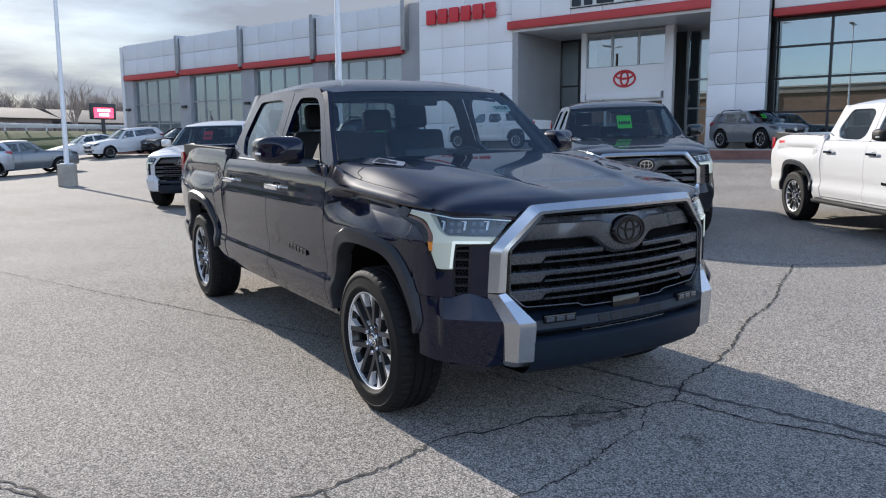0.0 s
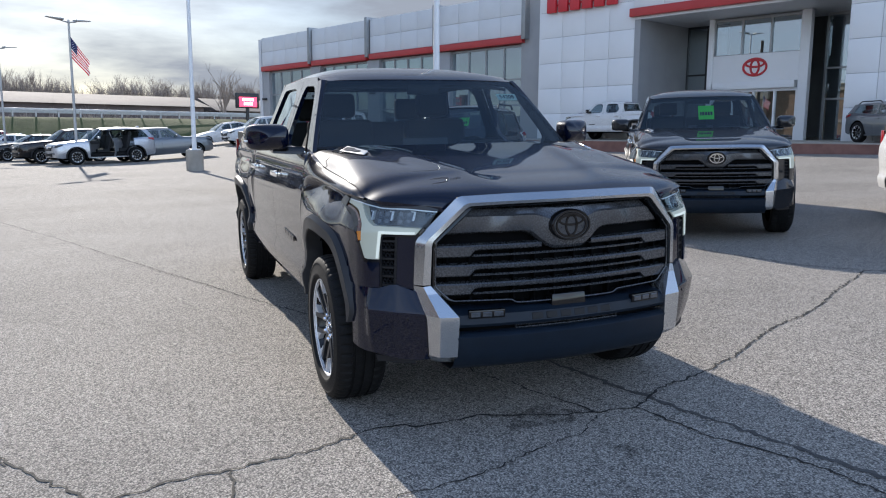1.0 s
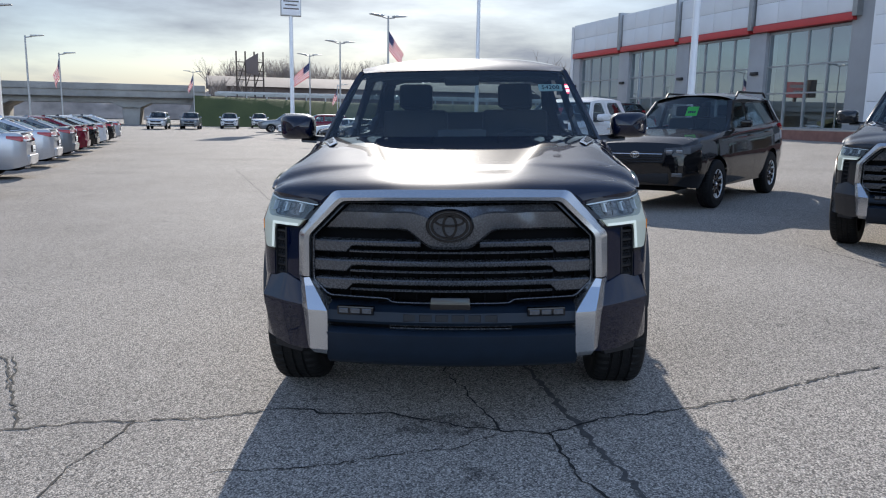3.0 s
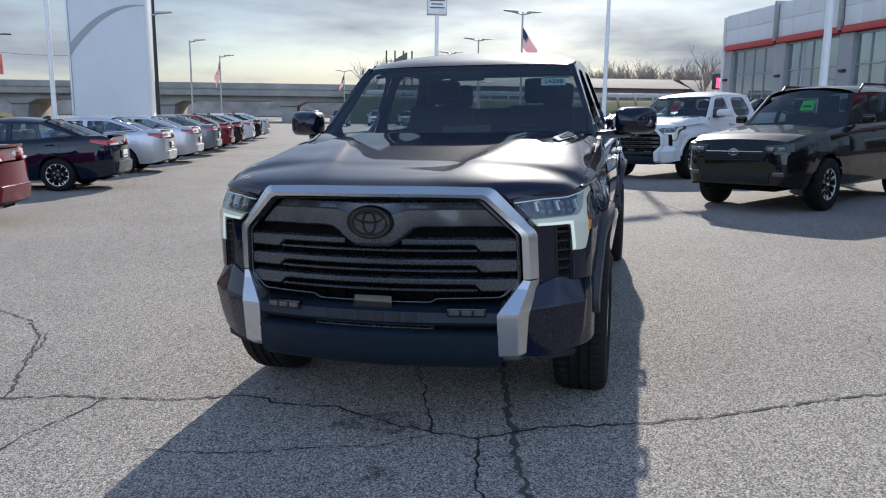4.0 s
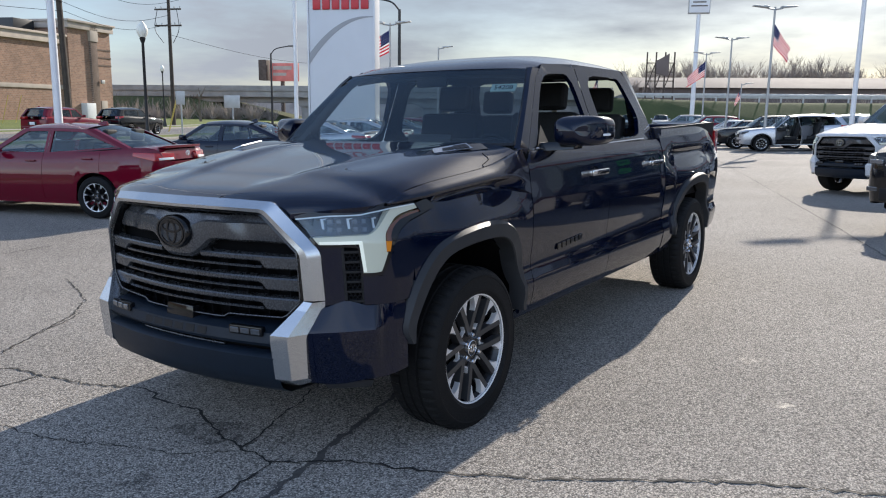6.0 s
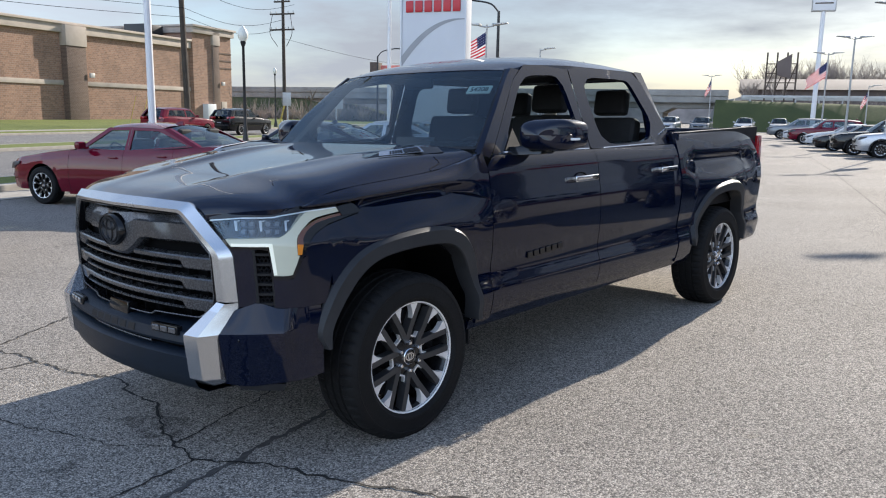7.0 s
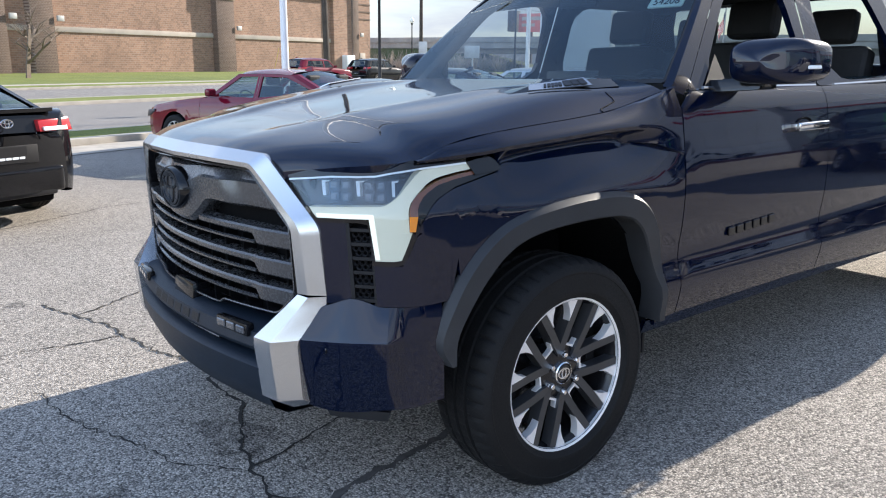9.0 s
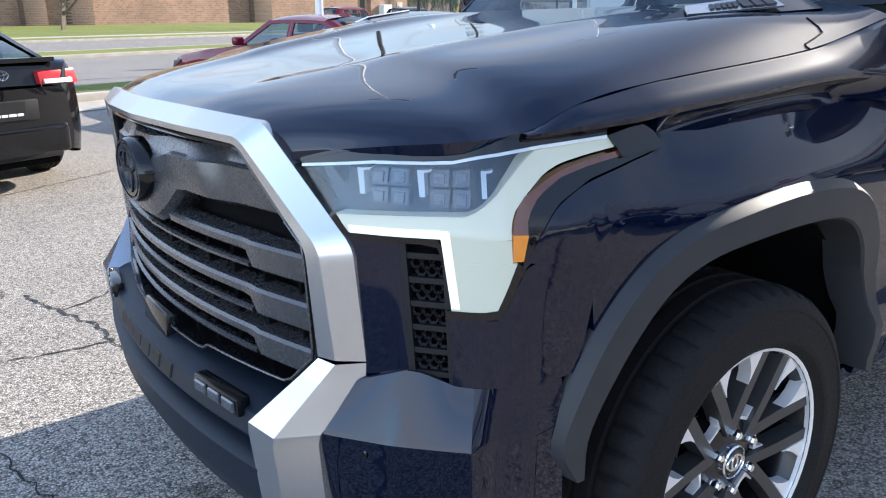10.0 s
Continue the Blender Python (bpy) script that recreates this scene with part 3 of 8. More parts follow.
def side_x(y, z):
    """The half-width of the body at a place along it and a height."""
    x = bend(SIDE, z)
    if y < 0.05:
        x -= 0.20 * (0.05 - y) ** 2
    if y > 4.0:
        x -= 0.05 * ((y - 4.0) / 0.75) ** 2
    if y > 2.98:
        x += 0.012 * math.exp(-(((z - 1.05) / 0.16) ** 2))
    for yc in (0.03, WB):                       # the fenders swell over the wheels
        x += 0.022 * math.exp(-(((y - yc) / 0.42) ** 2) - (((z - 0.96) / 0.16) ** 2))
    if y < 0.70:                                # the fender's upper face leans in towards the valley under its shoulder
        zl = bend(VALLEY_LOW, y)
        u = min(1.0, max(0.0, (z - zl + 0.15) / 0.15))
        x -= 0.062 * u ** 1.3 * ease((0.80 - y) / 0.55)
    elif y < 0.95:                              # the valley runs out on the door
        x -= 0.004 * (0.95 - y) / 0.25 * math.exp(-(((z - lerp([(0.70, 1.085), (0.80, 1.035), (0.95, 1.01)], y)) / 0.028) ** 2))
    if 3.0 < y < 4.6:                           # the bed's fender swells under a valley of its own
        w = ease((y - 3.06) / 0.22) * ease((4.52 - y) / 0.14)
        u = min(1.0, max(0.0, (z - 1.0) / 0.15))
        x -= w * (0.022 * u * u * (3 - 2 * u) * (1 if z < 1.2 else max(0.0, 1 - (z - 1.2) / 0.06)) + 0.016 * math.exp(-(((z - 1.185 + 0.10 * max(0.0, y - 4.1)) / 0.026) ** 2)))
    return x


def rail_z(y):
    """The height of the bed's rail, which climbs a little to the rear."""
    return 1.400 + 0.018 * (y - 3.0)


def bed_x(y, z):
    """The half-width of the load bed's side, upright to its rail."""
    d = z - rail_z(y)
    return side_x(y, min(z, 1.26)) - lerp([(1.26, 0.0), (1.33, 0.020), (1.39, 0.042), (1.44, 0.064)], z) - 0.010 * ease((d + 0.02) / 0.02)


def house_x(y, z):
    return 0.900 - (z - 1.33) * 0.375 - 0.02 * max(0, y - 2.3)


def screen_edge(v):
    """The windscreen's side edge, from its foot to the roof."""
    return 0.871 - 0.181 * v + 0.006 * math.sin(math.pi * v), 0.700 + 0.490 * v, 1.345 + 0.443 * v + 0.006 * math.sin(math.pi * v)


def corner(s, z, off=0.0):
    """A place on the rounded front corner: s metres round it from the chrome frame, at a height."""
    pts = [(0.50, -0.852), (0.60, -0.817), (0.705, -0.767), (0.80, -0.710), (0.869, -0.657), (0.905, -0.627), (0.935, -0.588), (0.952, -0.545), (0.968, -0.45), (0.980, -0.33), (0.989, -0.18), (0.992, 0.1)]
    p = np.array(pts)
    c = np.r_[0, np.cumsum(np.linalg.norm(np.diff(p, axis=0), axis=1))] - 0.16
    x, y = np.interp(s, c, p[:, 0]), np.interp(s, c, p[:, 1])
    e = 0.05
    d = np.array([np.interp(s + e, c, p[:, 0]) - np.interp(s - e, c, p[:, 0]), np.interp(s + e, c, p[:, 1]) - np.interp(s - e, c, p[:, 1])])
    d /= np.linalg.norm(d)
    lean = lerp([(-0.05, 0.2), (0.15, 0.30), (0.30, 0.40), (0.45, 0.44), (0.60, 0.40), (0.75, 0.42), (0.9, 0.3)], s) * max(0, z - 1.0)
    return (x - d[1] * (off - lean) * -1, y - d[0] * (off - lean), z)


def skin_x(y, z):
    """The fender's half-width: the body side, run into the rounded front corner."""
    near = ease((-0.05 - y) / 0.35)
    return side_x(y, z) if near <= 0 else side_x(y, z) * (1 - near) + corner(min(0.95, 0.949 + y), z)[0] * near


def corner_strip(top, bottom, n, off=0.0, thick=0.02, m=2):
    """A curved plate round the front corner between two lines of (s, z)."""
    a, b = straight(top, n), straight(bottom, n)
    front, back = [], []
    for p, q in zip(a, b):
        pts = [tuple(np.array(p) + (np.array(q) - np.array(p)) * k / m) for k in range(m + 1)]
        front.append([corner(s, z, off) for s, z in pts])
        back.append([corner(s, z, off - thick) for s, z in pts])
    A, B = sheet(front), sheet(back)
    vs, fs = join(A, (B[0], [tuple(reversed(f)) for f in B[1]]))
    k, t = m + 1, len(A[0])
    rim = list(range(k)) + [i * k + k - 1 for i in range(1, n)] + [(n - 1) * k + j for j in range(k - 2, -1, -1)] + [i * k for i in range(n - 2, 0, -1)]
    fs += [(d, c, c + t, d + t) for c, d in zip(rim, rim[1:] + rim[:1])]
    return vs, fs


def side_panel(y0, y1, low, high, n=14, m=14, fn=side_x, edge=0.016):
    """A body side between two heights, turned in at its rim."""
    rows = []
    for y in np.linspace(y0, y1, n):
        a, b = low(y), high(y)
        rows.append([(fn(y, z), y, z) for z in np.linspace(a, b, m)])
    rows = [[(p[0] - edge, p[1], p[2] - 0.001) for p in r[:1]] + r + [(p[0] - edge, p[1], p[2]) for p in r[-1:]] for r in rows]
    rows = [[(p[0] - edge, p[1], p[2]) for p in rows[0]]] + rows + [[(p[0] - edge, p[1], p[2]) for p in rows[-1]]]
    return sheet(rows)


ARCH_OUT = [(-.466, .532), (-.507, .604), (-.472, .705), (-.410, .810), (-.322, .898), (-.212, .957), (-.050, .990), (.150, 1.000), (.330, .978), (.440, .910), (.520, .770), (.570, .560), (.575, .470)]
ARCH_IN = [(-.448, .534), (-.438, .618), (-.390, .703), (-.324, .785), (-.240, .857), (-.148, .897), (-.020, .915), (.140, .918), (.285, .902), (.382, .845), (.458, .725), (.512, .580), (.528, .470)]


def arch_low(base):
    mid = [((a[0] + b[0]) / 2, (a[1] + b[1]) / 2) for a, b in zip(ARCH_OUT, ARCH_IN)]

    def low(y):
        z = base
        for yc in (0.0, WB - 0.03):
            if mid[0][0] < y - yc < mid[-1][0]:
                z = max(z, lerp(mid, y - yc))
        return z
    return low


def flare_shape(yc, x_fn):
    """The moulded wheel-arch flare: an outer facet, a broad face and a rim."""
    o = smooth_line(ARCH_OUT, 41)
    n = smooth_line(ARCH_IN, 41)
    rows = []
    for a, b in zip(o, n):
        def at(k, off):
            y, z = a[0] + (b[0] - a[0]) * k + yc, a[1] + (b[1] - a[1]) * k
            return (x_fn(y, max(z, 0.5)) + off, y, z)
        rows.append([at(-0.04, -0.012), at(-0.02, 0.002), at(0.0, 0.004), at(0.13, 0.022), at(0.18, 0.026), at(0.94, 0.026), at(1.0, 0.020), at(1.03, -0.07)])
    low_end = [[(p[0] - 0.05, p[1], p[2]) for p in rows[0]]]
    return sheet(low_end + rows + [[(p[0] - 0.05, p[1], p[2]) for p in rows[-1]]])


def pickup(m, body, label, detail=True, emblem="chrome", frame="alu", card=None, group="", flares="flare", mirror_mat=None, down=()):
    t = thing("pickup_truck", m, label, "pickup truck", group)
    gap = 0.003
    low = arch_low(0.44)
    # hood and cowl
    st = [(-0.866, 0.21, [(0, 1.166), (.20, 1.166), (.30, 1.166), (.40, 1.164), (.50, 1.158), (.57, 1.142), (.606, 1.114)]),
          (-0.785, 0.155, [(0, 1.194), (.20, 1.194), (.31, 1.196), (.42, 1.193), (.58, 1.183), (.71, 1.160), (.768, 1.134)]),
          (-0.670, 0.085, [(0, 1.214), (.22, 1.215), (.33, 1.220), (.45, 1.216), (.65, 1.200), (.80, 1.173), (.872, 1.144)]),
          (-0.500, 0.0, [(0, 1.236), (.26, 1.237), (.36, 1.247), (.48, 1.240), (.68, 1.220), (.82, 1.190), (.893, 1.154)]),
          (-0.400, 0.0, [(0, 1.252), (.28, 1.254), (.38, 1.267), (.50, 1.262), (.70, 1.250), (.84, 1.222), (.902, 1.190)]),
          (-0.220, 0.0, [(0, 1.276), (.32, 1.278), (.42, 1.294), (.54, 1.288), (.72, 1.280), (.84, 1.254), (.903, 1.214)]),
          (0.150, 0.0, [(0, 1.322), (.38, 1.324), (.50, 1.342), (.62, 1.338), (.76, 1.328), (.84, 1.304), (.900, 1.256)]),
          (0.610, 0.0, [(0, 1.362), (.42, 1.363), (.56, 1.366), (.66, 1.362), (.78, 1.354), (.85, 1.342), (.896, 1.318)])]
    cols = [smooth_line([(p[k][0], y + b * p[k][0] ** 2, p[k][1]) for y, b, p in st], 40) for k in range(7)]
    hood_rows = [smooth_line([cols[k][i] for k in range(7)], 31) for i in range(40)]
    for r in hood_rows:                          # the rim follows the fender's seam
        y = r[-1][1]
        w = ease((y + 0.42) / 0.12)
        dx, dz = (seam_x(y) - 0.004 - r[-1][0]) * w, (bend(SEAM, y) + 0.002 - r[-1][2]) * w
        for k in range(1, 8):
            f = ease((8 - k) / 7)
            r[-k] = (r[-k][0] + dx * f, r[-k][1], r[-k][2] + dz * f)
    full = [[(-p[0], p[1], p[2]) for p in reversed(r)][:-1] + list(r) for r in hood_rows]
    full = [[(r[0][0] * 0.985, r[0][1], r[0][2] - 0.02)] + r + [(r[-1][0] * 0.985, r[-1][1], r[-1][2] - 0.02)] for r in full]
    full = [[(p[0] * 0.985, p[1] + 0.014, p[2] - 0.025) for p in full[0]]] + full
    hood = part("hood", sheet(full), body, t)
    for sg in (1, -1):
        # a low black scoop that opens rearwards, with a badge strip along its outer flank
        scoop = sheet([[(0.50, 0.02, 1.300), (0.56, 0.02, 1.312), (0.63, 0.02, 1.318), (0.700, 0.02, 1.318), (0.715, 0.02, 1.310)],
                       [(0.50, 0.12, 1.315), (0.55, 0.12, 1.330), (0.63, 0.12, 1.337), (0.690, 0.12, 1.342), (0.742, 0.10, 1.320)],
                       [(0.50, 0.30, 1.330), (0.56, 0.31, 1.346), (0.66, 0.32, 1.356), (0.745, 0.33, 1.366), (0.806, 0.31, 1.334)],
                       [(0.50, 0.42, 1.335), (0.56, 0.44, 1.352), (0.66, 0.46, 1.362), (0.770, 0.47, 1.366), (0.828, 0.45, 1.340)],
                       [(0.50, 0.43, 1.320), (0.56, 0.45, 1.330), (0.66, 0.47, 1.335), (0.770, 0.48, 1.335), (0.828, 0.46, 1.325)]])
        sc = part("hood_scoop", scoop if sg > 0 else flipped(scoop), "gloss_black", hood, "black hood scoop trim", 20.0)
        on = lambda u, v, o: tuple(Vector((0.735, 0.085, 1.325)).lerp(Vector((0.812, 0.335, 1.340)), u).lerp(Vector((0.692, 0.115, 1.345)).lerp(Vector((0.752, 0.335, 1.368)), u), v) + Vector((0.55, -0.14, 0.82)) * o)
        plate = lambda u0, u1, v0, v1, o, lean: hexa([on(u0, v0, 0.001), on(u1, v0, 0.001), on(u1, v0, o), on(u0, v0, o), on(u0 + lean, v1, 0.001), on(u1 + lean, v1, 0.001), on(u1 + lean, v1, o), on(u0 + lean, v1, o)])
        bd = plate(0.0, 0.98, 0.10, 0.98, 0.006, 0.04)
        bg = part("badge", bd if sg > 0 else flipped(bd), "alu", sc, "silver badge strip")
        for u0, u1, v0, v1 in ((0.24, 0.28, 0.3, 0.72), (0.30, 0.35, 0.3, 0.72), (0.365, 0.41, 0.3, 0.72), (0.425, 0.47, 0.3, 0.72), (0.485, 0.53, 0.3, 0.72), (0.57, 0.68, 0.25, 0.85), (0.70, 0.80, 0.25, 0.85), (0.82, 0.93, 0.25, 0.85)):
            bar = plate(u0, u1, v0, v1, 0.009, 0.03)
            part("letter_bar", bar if sg > 0 else flipped(bar), "gloss_black", bg)
        skin = [min((p for r in hood_rows for p in r), key=lambda p: (p[0] - x) ** 2 + (p[1] - y) ** 2) for x, y in ((0.908, 0.29), (0.895, 0.31), (0.88, 0.335), (0.865, 0.36), (0.85, 0.38))]
        cut = tube(smooth_line(skin, 9), 0.0022, 6)
        part("hood_gap", cut if sg > 0 else flipped(cut), "void", hood)
    cowl = [[(x, 0.60 + 0.10 * v, 1.30 + 0.02 * v) for x in np.linspace(-0.88, 0.88, 9)] for v in (0, 0.5, 1)]
    part("cowl", sheet(cowl), "plastic", t)
    # fenders
    top_f = [(-0.56, 0.946), (-0.545, 0.968), (-0.515, 1.008), (-0.480, 1.036), (-0.415, 1.064), (-0.315, 1.084), (-0.232, 1.098), (-0.20, 1.11), (0.0, 1.143)]
    seam_f = [(-0.56, 0.936), (-0.545, 0.952), (-0.53, 0.945), (-0.415, 0.862), (-0.41, 0.0)]
    rows = []
    for y in np.linspace(-0.56, 0.70 - gap, 92):
        k = min(1.0, max(0.0, (y + 0.24) / 0.03))
        zl, zu, zs = bend(VALLEY_LOW, y), bend(VALLEY_TOP, y), bend(SEAM, y)
        zt = bend(top_f, y) * (1 - k) + zl * k
        row = [(skin_x(y, z), y, z) for z in np.linspace(max(low(y), lerp(seam_f, y)), zt, 18)]
        x0 = row[-1][0]
        xu = bend(FENDER_EDGE, y)
        xs = seam_x(y)
        upper = [(x0 - 0.003, zl + 0.005), (x0 - 0.003, zl + 0.014), (x0 * 0.5 + xu * 0.5 - 0.010, zu - 0.020), (xu - 0.005, zu - 0.007), (xu, zu + 0.004), (xu - 0.003, zu + 0.014), ((xu + xs) / 2 + 0.004, (zu + zs) / 2 + 0.008), (xs + 0.004, zs - 0.004), (xs, zs), (xs - 0.022, zs + (0.001 if y > 0.3 else -0.012))]
        k2 = ease((y - 0.30) / 0.39)
        upper = [(x * (1 - k2) + side_x(0.72, z) * k2, z) for x, z in upper[:-2]] + upper[-2:]
        row += [((x0 - 0.016) * (1 - k) + x * k, y, zt * (1 - k) + z * k) for x, z in upper]
        rows.append([(row[0][0] - 0.016, y, row[0][2])] + row)
    rows = [[(p[0] - 0.016, p[1], p[2]) for p in rows[0]]] + rows + [[(p[0] - 0.016, p[1], p[2]) for p in rows[-1]]]
    brow = []
    for y in np.linspace(-0.52, -0.19, 16):
        xs, zs, xb = lerp([(-0.52, 0.893), (-0.40, 0.906), (-0.19, 0.913)], y), lerp([(-0.52, 1.150), (-0.49, 1.154), (-0.42, 1.186), (-0.25, 1.212), (-0.19, 1.217)], y), lerp([(-0.52, 0.908), (-0.40, 0.936), (-0.30, 0.950), (-0.19, 0.957)], y)
        zb = lerp([(-0.52, 1.148), (-0.40, 1.155), (-0.30, 1.160), (-0.19, 1.170)], y)
        w = ease((y + 0.30) / 0.09)
        xb, zb = xb * (1 - w) + bend(FENDER_EDGE, y) * w, zb * (1 - w) + bend(VALLEY_TOP, y) * w
        xs, zs = xs * (1 - w) + seam_x(y) * w, zs * (1 - w) + bend(SEAM, y) * w
        g = min(1.0, (zs - zb) / 0.042)
        brow.append([(x + 0.0012, y, z + 0.0012) for x, z in ((xb - 0.04, zb - 0.016), (xb - 0.005, zb - 0.007), (xb, zb + 0.004 * g), (xb - 0.003, zb + 0.014 * g), ((xs + xb) / 2 + 0.004, (zs + zb) / 2 + 0.008 * g), (xs + 0.004, zs - 0.004 * g), (xs, zs), (xs - 0.022, zs - 0.012))])
    fender = join(sheet(rows), sheet(brow))
    for sg in (1, -1):
        s = fender
        fe = part("fender", s if sg > 0 else flipped(s), body, t)
        fl = flare_shape(0.0, skin_x)
        part("wheel_flare", fl if sg > 0 else flipped(fl), flares, fe, "grey moulded wheel flare")
    # doors, sills, bed sides
    belt = lambda y: 1.315
    d1 = side_panel(0.70 + gap, 1.80 - gap, lambda y: 0.47 if y > 0.62 else 0.6, lambda y: lerp([(0.70, 1.25), (0.80, 1.315), (2, 1.315)], y), 24, 22)
    d2 = side_panel(1.80 + gap, 2.985 - gap, lambda y: max(0.47, low(y)), belt, 24, 22)
    sill = side_panel(0.50, 3.25, lambda y: 0.41, lambda y: 0.465, 12, 4, lambda y, z: side_x(y, z) - 0.012)
    bed = side_panel(3.0 + gap, 4.74, low, rail_z, 48, 46, bed_x, 0.022)
    o1 = [(.80, 1.317), (1.19, 1.735), (1.33, 1.822), (1.795, 1.835), (1.795, 1.317)]
    i1 = [(0.915, 1.342), (1.215, 1.690), (1.33, 1.760), (1.69, 1.772), (1.745, 1.335)]
    o2 = [(1.805, 1.317), (1.805, 1.835), (2.69, 1.826), (2.80, 1.760), (2.98, 1.46), (2.98, 1.317)]
    i2 = [(1.97, 1.335), (1.93, 1.772), (2.56, 1.772), (2.62, 1.735), (2.78, 1.49), (2.66, 1.345)]
    for sg in (1, -1):
        q = (lambda s: s) if sg > 0 else flipped
        for nm, pan, o, i, hy in (("front_door", d1, o1, i1, 1.60), ("rear_door", d2, o2, i2, 2.75)):
            door = part(nm, q(pan), body, t)
            part("window_frame", q(ring_frame(cut_corners(o, 0.02), cut_corners(i, 0.16), house_x, 0.03, 2)), body, door)
            if (nm, sg) in down:
                part("window", q(slab([[(house_x(y, 1.34) - d, y, z) for z in (1.20, 1.352)] for y, d in ((i[0][0] + 0.06, 0.02), (i[-1][0] - 0.04, 0.02))], (-0.005, 0, 0))), "glass", door)
            else:
                part("window", q(pane(i, house_x, 0.018)), "glass", door)
            part("belt_trim", q(tube([(house_x(i[0][0], 1.33) + 0.014, i[0][0] - 0.03, i[0][1] - 0.016), (house_x(2, 1.33) + 0.012, i[-1][0] + 0.02, i[-1][1] - 0.016)], 0.007, 6)), "chrome", door, "chrome window strip")
            x = side_x(hy, 1.145)
            cup = lathe([(0.0, -0.012), (0.052, -0.01), (0.075, 0.002)], 20)
            part("handle_cup", q(moved(cup, pose(x + 0.002, hy - 0.02, 1.145) @ Matrix.Diagonal((1, 1.0, 0.55, 1)))), "void", door)
            part("handle", q(join(block(x + 0.034, hy, 1.150, 0.020, 0.26, 0.036, 0.009, 3), block(x + 0.012, hy - 0.11, 1.150, 0.04, 0.035, 0.032, 0.006), block(x + 0.012, hy + 0.11, 1.150, 0.04, 0.035, 0.032, 0.006))), "chrome", door, "chrome door handle")
            if nm == "front_door":
                for k in range(6):
                    part("letter_bar", q(moved(block(-0.152 + 0.061 * k, 0, 0, 0.046, 0.010, 0.036, 0.003, 1), pose(side_x(1.2, 0.758) + 0.006, 1.20, 0.758, 0, -3, 90))), "gloss_black", door)
                sail = [(0.90, 1.322), (0.97, 1.322), (1.07, 1.322), (1.035, 1.455)]
                part("sail_panel", q(sheet([[(house_x(*sail[0]) + .006, *sail[0]), (house_x(*sail[3]) + .006, *sail[3])], [(house_x(*sail[2]) + .006, *sail[2]), (house_x(*sail[3]) + .006, *sail[3])]])), "plastic", door)
        part("sill", q(sill), body, t)
        b = part("bed_side", q(bed), body, t)
        part("wheel_flare", q(flare_shape(WB - 0.03, side_x)), flares, b, "grey moulded wheel flare")
        part("bed_rail_cap", q(slab([[(bed_x(y, rail_z(y)) - 0.018, y, rail_z(y)), (0.850, y, rail_z(y) - 0.002)] for y in np.linspace(3.02, 4.70, 8)], (0, 0, 0.004))), "plastic", b)
        part("fuel_door" if sg > 0 else "side_plate", q(lathe_at(0.075, (side_x(3.18, 1.12) + 0.003, 3.18, 1.12))), body, b)
        inner = [[(0.86, y, z) for z in (0.80, rail_z(y) - 0.004)] for y in (3.04, 4.68)]
        part("bed_wall", q(slab(inner, (0.05, 0, 0))), "plastic", b)
        # rear post of the cab
        post = sheet([[(house_x(y0, z), y0, z), (house_x(y1, z) - 0.01, y1, z), (house_x(y1, z) - 0.08, y1 + 0.02, z)] for z, y0, y1 in ((1.317, 2.985, 3.02), (1.46, 2.985, 3.0), (1.60, 2.89, 2.955), (1.74, 2.80, 2.91), (1.835, 2.735, 2.875))])
        part("rear_post", q(post), body, t)
        part("post_badge", q(moved(bars([0.03, 0.03, 0.03, 0.03], 0.018, 0.004, 0.005), pose(house_x(2.89, 1.40) + 0.004, 2.89, 1.40, 0, -20, 90))), "chrome", t)
        # pillar beside the windscreen
        door_line = straight([(.77, 1.300), (.80, 1.317), (1.19, 1.735), (1.27, 1.786)], 15)
        pil = []
        for v, o in zip(np.linspace(-0.03, 1, 15), door_line):
            e, h = screen_edge(v), house_x(*o)
            pil.append([(e[0] - 0.004, e[1] + 0.02, e[2] - 0.012), (e[0], e[1] - 0.004, e[2] + 0.004), (e[0] * 0.55 + h * 0.45 + 0.010, e[1] * 0.6 + o[0] * 0.4 - 0.020, e[2] * 0.55 + o[1] * 0.45 + 0.010), (h, o[0] - 0.003, o[1] + 0.002), (h - 0.02, o[0] + 0.02, o[1] - 0.012)])
        pil = sheet(pil)
        part("screen_trim", q(tube([(e[0] - 0.002, e[1] - 0.004, e[2] + 0.002) for e in (screen_edge(v) for v in np.linspace(0, 1, 9))], 0.0055, 6)), "gloss_black", t)
        part("screen_pillar", q(pil), body, t)
        # mirror
        mi = part("mirror", q(mirror_shape()), mirror_mat or body, t)
        part("mirror_arm", q(hexa([(0.90, 0.93, 1.305), (1.10, 0.97, 1.318), (1.10, 1.10, 1.318), (0.90, 1.12, 1.305), (0.885, 0.95, 1.355), (1.10, 0.99, 1.37), (1.10, 1.09, 1.37), (0.885, 1.12, 1.355)], 0.012)), "gloss_black", mi)
        part("mirror_glass", q(hexa([(1.030, 1.075, 1.357), (1.228, 1.182, 1.357), (1.228, 1.190, 1.357), (1.030, 1.083, 1.357), (1.030, 1.075, 1.486), (1.228, 1.182, 1.486), (1.228, 1.190, 1.486), (1.030, 1.083, 1.486)], 0.003, 1)), "chrome", mi)
        part("indicator", q(hexa([(1.21, 0.985, 1.392), (1.258, 1.040, 1.392), (1.264, 1.10, 1.392), (1.20, 1.03, 1.392), (1.21, 0.985, 1.405), (1.258, 1.040, 1.405), (1.264, 1.10, 1.405), (1.20, 1.03, 1.405)], 0.002, 1)), "white", mi)
